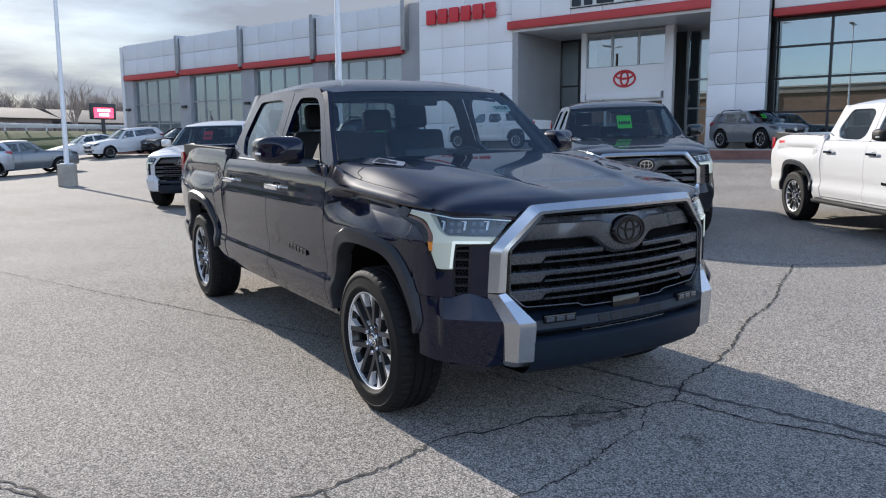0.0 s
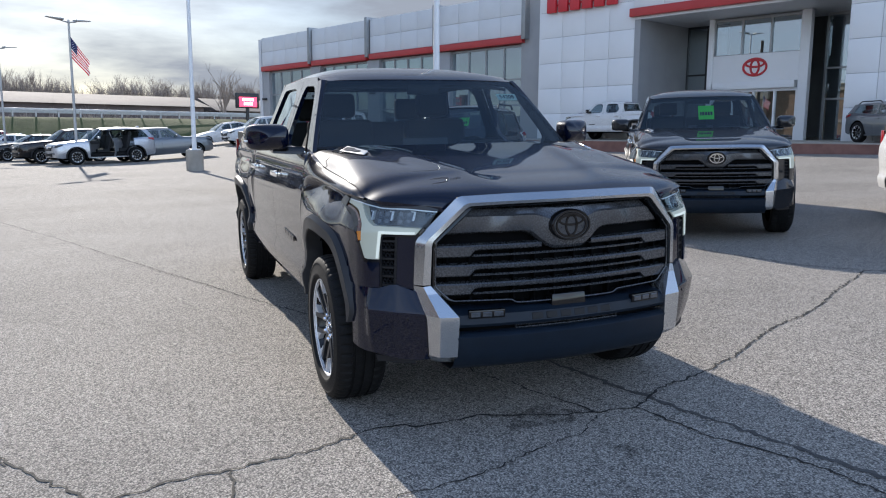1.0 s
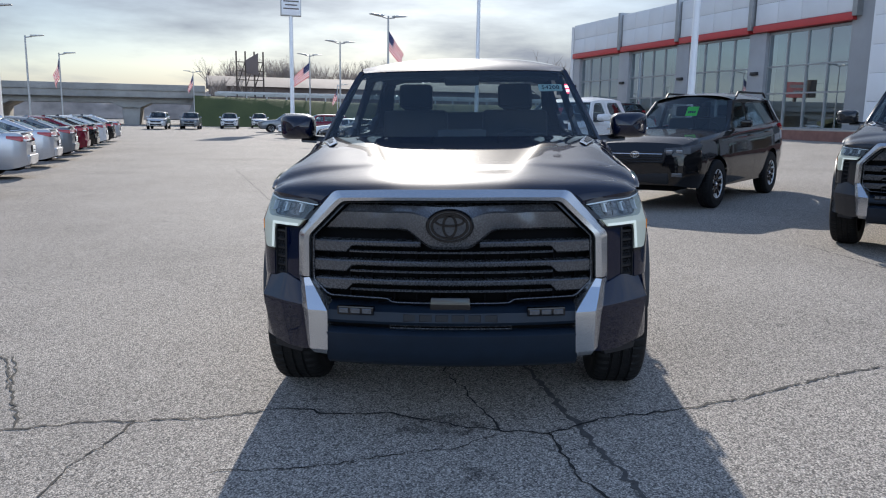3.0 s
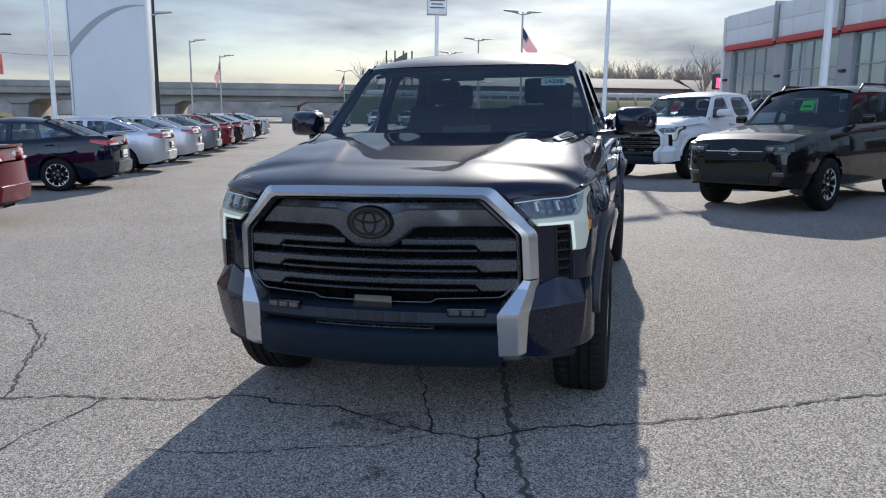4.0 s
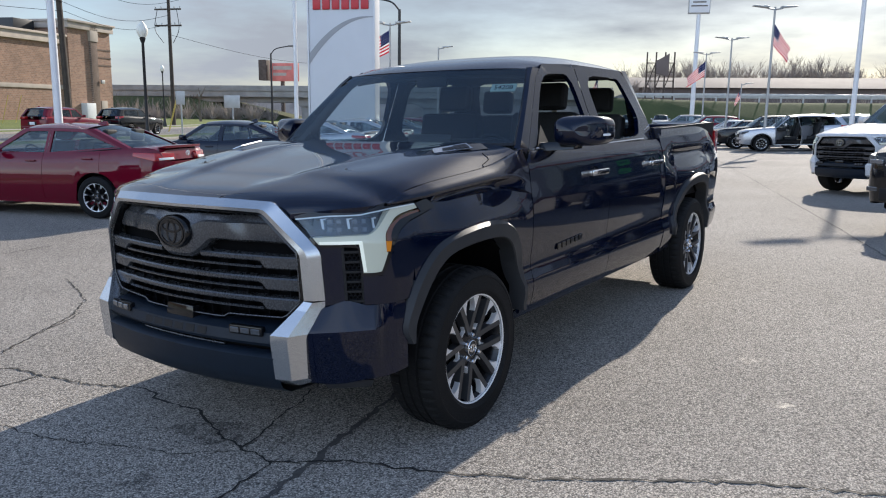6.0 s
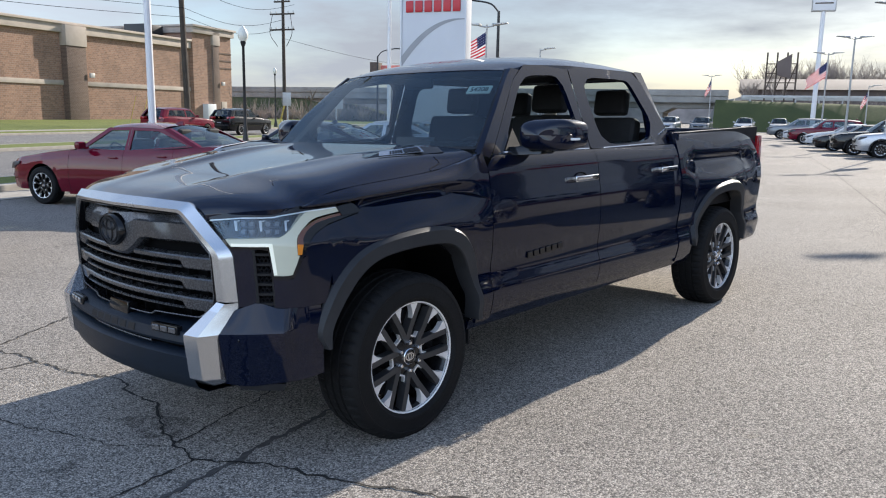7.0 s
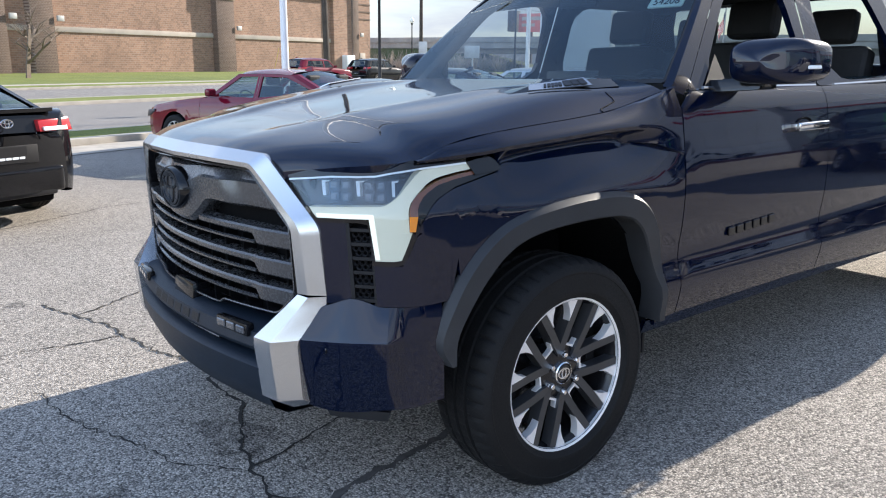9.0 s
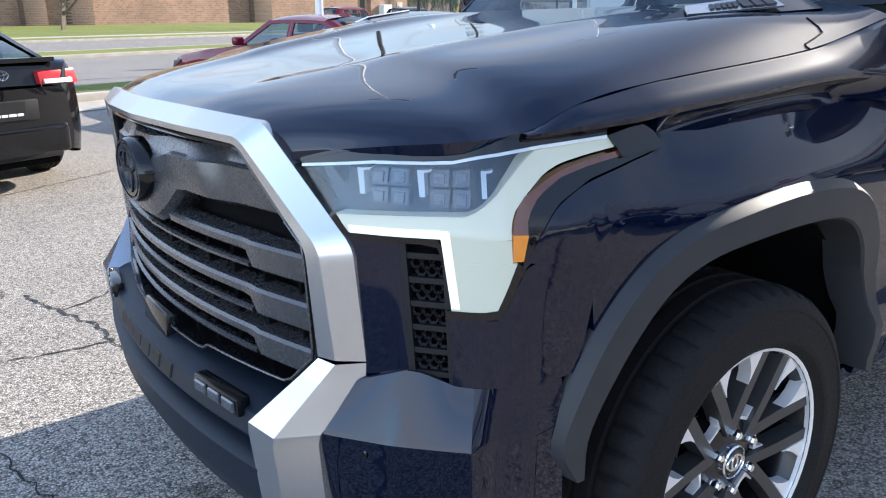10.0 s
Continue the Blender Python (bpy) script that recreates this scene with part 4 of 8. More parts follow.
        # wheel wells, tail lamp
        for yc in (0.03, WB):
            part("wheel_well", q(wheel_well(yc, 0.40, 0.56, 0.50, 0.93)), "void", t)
        part("mud_flap", q(block(0.88, 0.545, 0.40, 0.10, 0.02, 0.16, 0.006)), "plastic", t)
        part("tail_lamp", q(hexa([(0.80, 4.70, 0.98), (0.935, 4.63, 0.98), (0.935, 4.765, 0.98), (0.80, 4.775, 0.98), (0.80, 4.70, 1.35), (0.93, 4.65, 1.35), (0.93, 4.765, 1.35), (0.80, 4.775, 1.35)], 0.012)), "red_lens", t, "red tail lamp")
        part("exhaust_tip" if sg > 0 else "tow_loop", q(moved(lathe([(0.030, 0.0), (0.036, 0.005), (0.036, 0.16), (0.030, 0.16)], 16, "y"), pose(0.72, 4.62, 0.43, 0, 0, 6))), "chrome", t)
    # windscreen, roof, rear window
    ws = []
    for v in np.linspace(0, 1, 11):
        ex, ey, ez = screen_edge(v)
        ws.append([(ex * u, ey - 0.06 * (1 - u * u) - 0.010 * math.sin(math.pi * v), ez + (-0.008 + 0.016 * v) * (1 - u * u) + 0.010 * math.sin(math.pi * v)) for u in np.linspace(-1, 1, 15)])
    wsp = part("windscreen", sheet(ws), "glass", t)
    part("screen_border", slab([[tuple(np.array(p) + (0, -0.003, 0.002)) for p in ws[0]], [tuple(np.array(p) * 0.7 + np.array(q2) * 0.3 + (0, -0.003, 0.002)) for p, q2 in zip(ws[0], ws[1])]], (0, -0.002, 0.001)), "gloss_black", wsp)
    zc = [(1.125, 1.797), (1.18, 1.818), (1.26, 1.842), (1.40, 1.872), (1.55, 1.898), (1.8, 1.920), (2.1, 1.928), (2.5, 1.915), (2.75, 1.885), (2.90, 1.845)]
    roof = []
    for y in np.r_[1.125, 1.14, np.linspace(1.17, 2.90, 22)]:
        z1, z0 = lerp(zc, y), lerp([(1.12, 1.785), (1.25, 1.803), (1.33, 1.822), (1.8, 1.838), (2.74, 1.833), (2.9, 1.80)], y)
        w = lerp([(1.12, 0.692), (1.3, 0.714), (1.8, 0.712), (2.9, 0.69)], y)
        back = 0.062 * max(0.0, 1 - (y - 1.125) / 0.25)
        line = [(w * u, y + back * u * u - (0.03 * u * u if y > 2.85 else 0), z0 + (z1 - z0) * (1 - abs(u) ** 3.2) ** 0.8) for u in np.linspace(-1, 1, 23)]
        roof.append([(line[0][0] * 1.012, line[0][1], line[0][2] - 0.03)] + line + [(line[-1][0] * 1.012, line[-1][1], line[-1][2] - 0.03)])
    roof = [[(p[0], p[1] + 0.004, p[2] - 0.012) for p in roof[0]]] + roof
    rf = part("roof", sheet(roof), body, t)
    part("antenna", hexa([(-0.03, 2.55, 1.905), (0.03, 2.55, 1.905), (0.03, 2.72, 1.885), (-0.03, 2.72, 1.885), (-0.006, 2.63, 1.955), (0.006, 2.63, 1.955), (0.012, 2.71, 1.955), (-0.012, 2.71, 1.955)], 0.008), body, rf)
    part("headliner", slab([[(p[0] * 0.97, p[1] + 0.02, p[2] - 0.05) for p in r[1:-1:2]] for r in roof[3::4]], (0, 0, -0.02)), "trim_cloth", t)
    rw = [[(x * 0.70, 3.01 - 0.11 * v, 1.40 + 0.40 * v) for x in np.linspace(-1, 1, 7)] for v in (0, 0.5, 1)]
    part("rear_window", sheet(rw), "glass", t)
    part("cab_back", join(slab([[(x, 3.02, z) for z in (0.5, 1.40)] for x in (-0.93, 0.93)], (0, 0.03, 0)), block(0, 2.895, 1.800, 1.34, 0.05, 0.05, 0.01), *[hexa([(sx * 0.69, 3.0, 1.38), (sx * 0.86, 3.0, 1.38), (sx * 0.86, 3.03, 1.38), (sx * 0.69, 3.03, 1.38), (sx * 0.66, 2.86, 1.80), (sx * 0.69, 2.86, 1.80), (sx * 0.69, 2.89, 1.80), (sx * 0.66, 2.89, 1.80)]) for sx in (-1, 1)]), body, t)
    # load bed, tailgate, bumper
    part("bed_floor", block(0, 3.87, 0.82, 1.74, 1.66, 0.05, 0.01), "plastic", t)
    part("tailgate", join(block(0, 4.725, 1.12, 1.58, 0.07, 0.58, 0.02, 3), block(0, 4.765, 1.22, 1.2, 0.02, 0.16, 0.008)), body, t)
    part("rear_bumper", join(hexa([(-0.93, 4.62, 0.52), (0.93, 4.62, 0.52), (0.86, 4.88, 0.54), (-0.86, 4.88, 0.54), (-0.93, 4.62, 0.76), (0.93, 4.62, 0.76), (0.86, 4.90, 0.76), (-0.86, 4.90, 0.76)], 0.03, 3)), body, t)
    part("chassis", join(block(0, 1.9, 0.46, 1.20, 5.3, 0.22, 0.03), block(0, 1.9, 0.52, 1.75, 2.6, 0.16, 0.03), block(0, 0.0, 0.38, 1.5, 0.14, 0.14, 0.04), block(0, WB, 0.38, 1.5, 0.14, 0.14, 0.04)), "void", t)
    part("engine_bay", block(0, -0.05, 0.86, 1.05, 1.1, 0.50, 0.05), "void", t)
    # front: chrome frame
    F = lambda x, z, y0=-0.905, k=0.235: y0 + k * x * x
    outer = [(0, 1.174, -0.872), (0.30, 1.173, -0.854), (0.538, 1.166, -0.816), (0.726, 0.962, -0.748), (0.734, 0.752, -0.737)]
    inner = [(0, 1.128, -0.905), (0.30, 1.127, -0.885), (0.497, 1.121, -0.850), (0.664, 0.958, -0.808), (0.672, 0.757, -0.800)]
    ridge = [0.70, 0.70, 0.66, 0.56, 0.50]
    up = []
    for (ox, oz, oy), (ix, iz, iy), f in zip(outer, inner, ridge):
        mid = (ox * (1 - f) + ix * f, oy * (1 - f) + iy * f - 0.014, oz * (1 - f) + iz * f)
        up.append([(ox * 0.985, oy + 0.06, oz - 0.012), (ox, oy, oz), mid, (ix, iy, iz), (ix * 0.975, iy + 0.07, iz - 0.012 if iz > 1.1 else iz)])
    loop = [[(-p[0], p[1], p[2]) for p in r] for r in reversed(up)][:-1] + up
    dense = []
    for a, b in zip(loop, loop[1:]):
        dense += [[np.array(p) + (np.array(q) - np.array(p)) * k / 14 for p, q in zip(a, b)] for k in range(14)]
    dense = np.array(dense + [[np.array(p) for p in loop[-1]]])
    soft = dense.copy()
    for i in range(1, len(dense) - 1):           # the corners are rounded
        soft[i] = dense[i - 1:i + 2].mean(axis=0)
    loop = [[tuple(p) for p in r] for r in soft]
    part("grille_frame", sheet(loop), frame, t, "brushed silver grille surround", 14.0)
    leg = [[(0.715, -0.68, 0.748), (0.734, -0.737, 0.749), (0.703, -0.783, 0.747), (0.672, -0.800, 0.754), (0.655, -0.73, 0.754)],
           [(0.712, -0.68, 0.714), (0.731, -0.738, 0.714), (0.692, -0.811, 0.714), (0.647, -0.825, 0.719), (0.62, -0.74, 0.719)],
           [(0.690, -0.75, 0.622), (0.706, -0.822, 0.622), (0.664, -0.893, 0.620), (0.571, -0.904, 0.616), (0.555, -0.80, 0.614)],
           [(0.684, -0.75, 0.600), (0.700, -0.824, 0.600), (0.661, -0.895, 0.598), (0.570, -0.905, 0.594), (0.555, -0.80, 0.592)],
           [(0.672, -0.74, 0.424), (0.688, -0.810, 0.424), (0.661, -0.880, 0.428), (0.577, -0.891, 0.424), (0.56, -0.80, 0.42)],
           [(0.668, -0.70, 0.400), (0.680, -0.765, 0.398), (0.655, -0.825, 0.392), (0.578, -0.835, 0.385), (0.56, -0.76, 0.38)]]
    for sg in (1, -1):
        s = sheet(leg)
        part("bumper_blade", s if sg > 0 else flipped(s), frame, t, "brushed silver bumper blade", 14.0)
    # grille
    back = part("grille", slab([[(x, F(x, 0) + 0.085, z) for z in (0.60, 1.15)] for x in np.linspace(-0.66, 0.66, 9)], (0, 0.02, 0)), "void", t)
    half = lambda z: lerp([(0.64, 0.575), (0.70, 0.655), (0.757, 0.668), (0.958, 0.660), (1.121, 0.490)], z) - 0.012
    rim = straight([(0.0, 1.124), (0.488, 1.116), (0.652, 0.955), (0.660, 0.745), (0.585, 0.672), (0.30, 0.668), (0.27, 0.650), (0.0, 0.650)], 60)
    ring = [[(x * k, F(x * k, 0) + d, 0.90 + (z - 0.90) * k) for k, d in ((1.02, 0.045), (1.0, 0.012), (0.978, 0.008), (0.965, 0.05))] for x, z in rim]
    part("grille_trim", both(sheet(ring)), "gloss_black", back, "thin black trim round the grille")
    part("grille_line", both(tube([(x * 0.985, F(x, 0) + 0.004, 0.90 + (z - 0.90) * 0.985) for x, z in rim[24:]], 0.003, 6)), "satin", back)
    moust = []
    for x in np.linspace(-1, 1, 49):
        ax = abs(x) * 0.60
        ztop = 1.106
        zbot = lerp([(0, 0.902), (0.075, 0.904), (0.105, 0.915), (0.165, 0.965), (0.20, 0.984), (0.25, 0.990), (1, 0.976)], ax)
        bulge = 0.018 * math.exp(-((ax / 0.125) ** 4)) + 0.022 * (1 - ease((ax - 0.34) / 0.11)) - 0.008
        row = []
        for v, out in ((0.0, -0.030), (0.05, -0.004), (0.26, 0.010), (0.32, 0.020), (0.5, 0.020), (0.78, 0.018), (0.92, 0.014), (1.0, -0.004), (1.0, -0.035)):
            z = ztop + (zbot - ztop) * v
            xx = x * (half(z) - 0.030)
            row.append((xx, F(xx, z) - bulge - out + 0.046, z))
        moust.append(row)
    part("grille_panel", slab(moust, (0, 0.03, 0)), "satin", back, "satin grey upper grille panel", 25.0)
    # three hollow bars: a broad upper lip, a thin lower one, solid ends
    for z in (0.918, 0.826, 0.738):
        bar, lip = [], []
        for x in np.linspace(-1, 1, 49):
            xx = x * half(z)
            ax = abs(xx)
            end = ease((ax - 0.455) / 0.035)
            if z == 0.918 and ax < 0.12:
                continue
            top, low_z = z + 0.018, z + 0.018 - 0.026 - 0.030 * end
            y = F(xx, z) + 0.016 - 0.006 * end
            bar.append([(xx, y + 0.05, top + 0.004), (xx, y + 0.006, top), (xx, y, top - 0.006), (xx, y + 0.002, low_z + 0.006), (xx, y + 0.010, low_z), (xx, y + 0.05, low_z + 0.004)])
        parts = [bar] if z != 0.918 else [bar[:len(bar) // 2], bar[len(bar) // 2:]]
        for piece in parts:
            part("grille_bar", sheet(piece), "satin", back, smooth=25.0)
        thin = [[(xx, F(xx, z) + 0.022, z - 0.026), (xx, F(xx, z) + 0.014, z - 0.029), (xx, F(xx, z) + 0.016, z - 0.036), (xx, F(xx, z) + 0.05, z - 0.038)] for xx in np.linspace(-0.47, 0.47, 25)]
        part("grille_blade", sheet(thin), "satin", back)
        for xx in np.linspace(-0.58, 0.58, 12):
            part("grille_rib", block(xx, F(xx, z) + 0.066, z - 0.052, 0.008, 0.05, 0.07, 0.002, 1), "void", back)
    em = part("emblem", moved(lathe([(0.0, 0.004), (0.094, 0.004), (0.100, 0.008), (0.108, 0.04)], 40, "y"), pose(0, F(0, 0) - 0.024, 1.015) @ Matrix.Diagonal((1, 1, 0.69, 1))), "badge_grey" if emblem == "gloss_black" else "gloss_black", back, "dark oval badge plate")
    part("emblem_ring", moved(lathe([(0.092, 0.006), (0.094, -0.001), (0.102, -0.001), (0.109, 0.010), (0.109, 0.04)], 40, "y"), pose(0, F(0, 0) - 0.024, 1.015) @ Matrix.Diagonal((1, 1, 0.69, 1))), "gloss_black", em)
    part("emblem_mark", moved(oval_badge(0.080, 0.056, 0.0, 0.007), pose(0, F(0, 0) - 0.0245, 1.015)), emblem, em)
    part("sensor_box", hexa([(-0.095, F(0, 0) - 0.012, 0.612), (0.095, F(0, 0) - 0.012, 0.612), (0.095, F(0, 0) + 0.06, 0.612), (-0.095, F(0, 0) + 0.06, 0.612), (-0.09, F(0, 0) - 0.004, 0.682), (0.09, F(0, 0) - 0.004, 0.682), (0.09, F(0, 0) + 0.06, 0.682), (-0.09, F(0, 0) + 0.06, 0.682)], 0.008), "gloss_black", back)
    # bumper
    def bump_loft(prof, w=0.585):
        return sheet([[(x, y + 0.20 * x * x, z) for y, z in prof] for x in np.linspace(-w, w, 25)])
    bp = part("front_bumper", bump_loft([(-0.80, 0.640), (-0.905, 0.632), (-0.945, 0.618), (-0.955, 0.575), (-0.945, 0.560), (-0.90, 0.556)]), "valance", t)
    part("lower_valance", bump_loft([(-0.90, 0.533), (-0.945, 0.530), (-0.965, 0.515), (-0.955, 0.44), (-0.925, 0.375), (-0.88, 0.345), (-0.70, 0.335)]), "valance", bp, "dark lower valance")
    part("air_slot", bump_loft([(-0.895, 0.56), (-0.895, 0.53)]), "void", bp)
    for z in (0.537, 0.551):
        part("slot_bar", tube([(x, -0.916 + 0.2 * x * x, z) for x in np.linspace(-0.28, 0.28, 9)], 0.0035, 6), "satin", bp)
    for x in np.linspace(-0.28, 0.28, 9):
        part("slot_rib", block(x, -0.912 + 0.2 * x * x, 0.545, 0.006, 0.012, 0.026, 0.001, 1), "plastic", bp)
    for k in range(6):
        part("stamped_bar", moved(block(-0.185 + 0.074 * k, 0, 0, 0.060, 0.008, 0.034, 0.003, 1), pose(0, -0.948 + 0.2 * (-0.185 + 0.074 * k) ** 2, 0.595, -13)), "plastic", bp)
    for sg in (1, -1):
        q = (lambda s: s) if sg > 0 else flipped
        fx = part("fog_lamp", q(moved(block(0, 0, 0, 0.175, 0.03, 0.040, 0.006), pose(0.435, -0.905, 0.622, 0, 0, 9))), "gloss_black", bp)
        for k in range(3):
            part("fog_cell", q(moved(block(-0.055 + 0.055 * k, -0.017, 0, 0.046, 0.008, 0.024, 0.003, 1), pose(0.435, -0.905, 0.622, 0, 0, 9))), "lamp_cell", fx, "glass fog lamp cell")
        # painted corner of the bumper
        cs = []
        for a in np.linspace(0.02, 0.47, 34):
            wedge = 1 - ease((a - 0.305) / 0.05)
            foot = bend([(0.0, 0.40), (0.12, 0.39), (0.30, 0.413), (0.47, 0.433)], a)
            fold = lerp([(0, 0.622), (0.31, 0.638)], a)
            prof = [(foot - 0.012, -0.06), (foot, 0.002), (0.50, 0.026), (fold - 0.014, 0.044), (fold, 0.046), (fold + 0.010, 0.042), (lerp([(0.05, 0.704), (0.185, 0.752), (0.215, 0.750), (0.275, 0.732), (0.47, 0.731)], a), -0.004), (0.740, -0.06)]
            cs.append([corner(a, z, off if off < 0 else off * wedge + 0.006 * (1 - wedge)) for z, off in prof])
        cn = part("bumper_corner", q(sheet(cs)), body, t, smooth=22.0)
        part("bumper_lip", q(corner_strip([(0.08, 0.405), (0.30, 0.402)], [(0.10, 0.37), (0.29, 0.372)], 8, -0.004, 0.03)), "plastic", cn)
        part("parking_sensor", q(moved(lathe([(0.0, 0.004), (0.012, 0.004), (0.014, 0.0)], 14, "y"), pose(corner(0.12, 0.60, 0.03)[0], corner(0.12, 0.60, 0.034)[1], 0.60, 180, 0, -25))), "gloss_black", cn)
        part("corner_panel", q(join(corner_strip([(0.07, 1.0), (0.182, 0.982)], [(0.08, 0.725), (0.196, 0.745)], 6, -0.012, 0.02, 4), corner_strip([(0.266, 0.856), (0.35, 0.856), (0.390, 0.938), (0.412, 0.953), (0.53, 0.872)], [(0.270, 0.735), (0.34, 0.734), (0.40, 0.733), (0.45, 0.733), (0.50, 0.738)], 16, 0.0, 0.02, 6))), body, cn)
        ve = part("air_vent", q(corner_strip([(0.178, 0.985), (0.268, 0.985)], [(0.190, 0.72), (0.272, 0.715)], 5, -0.035, 0.02)), "void", cn)
        for k in range(6):
            z = 0.962 - 0.042 * k
            part("vent_slat", q(corner_strip([(0.184, z), (0.266, z)], [(0.185, z - 0.010), (0.266, z - 0.010)], 4, -0.012, 0.03)), "plastic", ve)
            for j in range(6):
                c = corner(0.203 + 0.019 * (j % 3) + 0.009 * (j // 3), z - 0.019 - 0.013 * (j // 3), -0.022)
                part("vent_cell", q(moved(lathe([(0.0065, 0.0), (0.0105, -0.004), (0.0105, 0.012)], 6, "y"), pose(*c, 0, 0, 38))), "plastic", ve)
        part("vent_edge", q(join(corner_strip([(0.176, 0.985), (0.188, 0.985)], [(0.188, 0.745), (0.200, 0.745)], 2, -0.010, 0.03), corner_strip([(0.252, 0.985), (0.262, 0.985)], [(0.262, 0.728), (0.272, 0.728)], 2, -0.006, 0.03))), "plastic", ve)
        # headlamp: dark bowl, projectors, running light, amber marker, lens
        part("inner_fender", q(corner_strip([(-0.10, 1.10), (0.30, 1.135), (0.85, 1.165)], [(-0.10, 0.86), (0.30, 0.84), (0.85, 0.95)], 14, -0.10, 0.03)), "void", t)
        brow = [(-0.020, 1.101), (0.047, 1.118), (0.154, 1.132), (0.304, 1.141), (0.439, 1.146), (0.521, 1.148), (0.600, 1.150)]
        pale = [(-0.015, 1.098), (0.134, 1.110), (0.254, 1.110), (0.319, 1.121), (0.421, 1.129), (0.590, 1.136)]
        edge = [(0.060, 1.020), (0.167, 1.025), (0.292, 1.028), (0.314, 1.037), (0.339, 1.054), (0.361, 1.075), (0.402, 1.107), (0.431, 1.122)]
        hl = part("headlamp", q(corner_strip(brow, [(0.05, 1.0), (0.30, 1.0), (0.40, 1.06), (0.60, 1.12)], 18, -0.050, 0.02)), "lamp_bowl", t)
        for s0, lean in ((0.087, 0.010), (0.199, 0.009), (0.316, 0.004)):
            part("projector_bar", q(join(corner_strip([(s0, 1.094), (s0 + 0.012, 1.094)], [(s0 + lean, 1.052), (s0 + lean + 0.010, 1.052)], 2, -0.014, 0.02), corner_strip([(s0 + 0.012, 1.094), (s0 + 0.028, 1.096)], [(s0 + 0.012, 1.090), (s0 + 0.024, 1.091)], 2, -0.014, 0.02))), "lamp_edge", hl, "bright bracket between projectors")
            for j in range(2):
                for i in range(2):
                    a0, z0 = s0 + 0.020 + 0.040 * i + 0.003 * j, 1.094 - 0.032 * j
                    if s0 < 0.3:
                        pj = part("projector", q(corner_strip([(a0, z0), (a0 + 0.034, z0)], [(a0 + 0.002, z0 - 0.027), (a0 + 0.034, z0 - 0.027)], 3, -0.026, 0.02)), "lamp_cell", hl, "square glass projector")
                        part("projector_core", q(corner_strip([(a0 + 0.008, z0 - 0.006), (a0 + 0.027, z0 - 0.006)], [(a0 + 0.009, z0 - 0.022), (a0 + 0.027, z0 - 0.022)], 3, -0.022, 0.01)), "lamp_core", pj)
        rl = part("running_light", q(join(corner_strip([(0.060, 1.020), (0.252, 1.027)], [(0.087, 0.990), (0.252, 0.991)], 8, -0.002, 0.03),
                                     corner_strip([(0.252, 1.027), (0.292, 1.028), (0.314, 1.037), (0.339, 1.054), (0.361, 1.075)], [(0.252, 0.991), (0.369, 0.991), (0.369, 1.015), (0.379, 1.035)], 12, -0.001, 0.03, 4),
                                     corner_strip([(0.361, 1.075), (0.402, 1.107), (0.431, 1.122), (0.474, 1.126), (0.603, 1.132)], [(0.379, 1.035), (0.399, 1.055), (0.446, 1.086), (0.484, 1.100), (0.546, 1.109), (0.612, 1.116)], 14, -0.001, 0.03),
                                     corner_strip([(0.252, 0.991), (0.369, 0.991)], [(0.264, 0.952), (0.371, 0.952)], 5, -0.001, 0.03, 3),
                                     corner_strip([(0.264, 0.952), (0.379, 0.952)], [(0.269, 0.869), (0.347, 0.869)], 6, -0.001, 0.03, 4))), "drl", hl, "lit white running light")
        part("light_tube", q(join(corner_strip([(0.088, 1.003), (0.266, 1.005)], [(0.092, 0.991), (0.262, 0.992)], 6, 0.002, 0.005), corner_strip([(0.253, 1.000), (0.268, 1.003)], [(0.270, 0.875), (0.284, 0.875)], 6, 0.003, 0.005))), "drl_hot", rl, "bright light tube")
        part("side_marker", q(corner_strip([(0.371, 1.000), (0.396, 0.998)], [(0.371, 0.956), (0.388, 0.955)], 3, 0.003, 0.02)), "amber", hl, "amber side marker")
        part("marker_tail", q(corner_strip([(0.371, 1.000), (0.376, 1.031), (0.399, 1.055), (0.456, 1.080), (0.494, 1.093), (0.558, 1.103), (0.610, 1.109)], [(0.396, 0.998), (0.399, 1.025), (0.426, 1.053), (0.479, 1.079), (0.541, 1.091), (0.614, 1.100)], 14, 0.001, 0.02)), "shaded_amber", hl, "amber upper marker in its shaded tone")
        # opaque pale strip stands in for the lens edge catching the sky
        part("lens_edge", q(corner_strip(pale, [(a, z - 0.005) for a, z in pale], 14, 0.003, 0.012)), "lamp_edge", hl, "lens edge with its sky glint in pale colour")
        part("lens_brow", q(corner_strip(brow, pale, 16, 0.001, 0.012)), "gloss_black", hl)
        part("lamp_surround", q(join(corner_strip([(a, z + 0.006) for a, z in brow], brow, 16, 0.002, 0.05),
                                     corner_strip([(0.388, 0.955), (0.394, 0.977), (0.399, 1.025), (0.426, 1.053), (0.479, 1.079), (0.541, 1.091), (0.612, 1.100)], [(0.390, 0.938), (0.404, 0.974), (0.434, 1.015), (0.469, 1.042), (0.536, 1.070), (0.631, 1.090), (0.715, 1.105)], 16, 0.001, 0.05),
                                     corner_strip([(0.262, 0.870), (0.345, 0.870), (0.381, 0.952)], [(0.258, 0.856), (0.352, 0.854), (0.394, 0.940)], 9, 0.0, 0.05),
                                     corner_strip([(0.050, 1.022), (0.080, 0.991), (0.252, 0.991), (0.266, 0.945)], [(0.044, 1.014), (0.078, 0.978), (0.244, 0.979), (0.256, 0.945)], 9, -0.006, 0.04))), "gloss_black", hl)
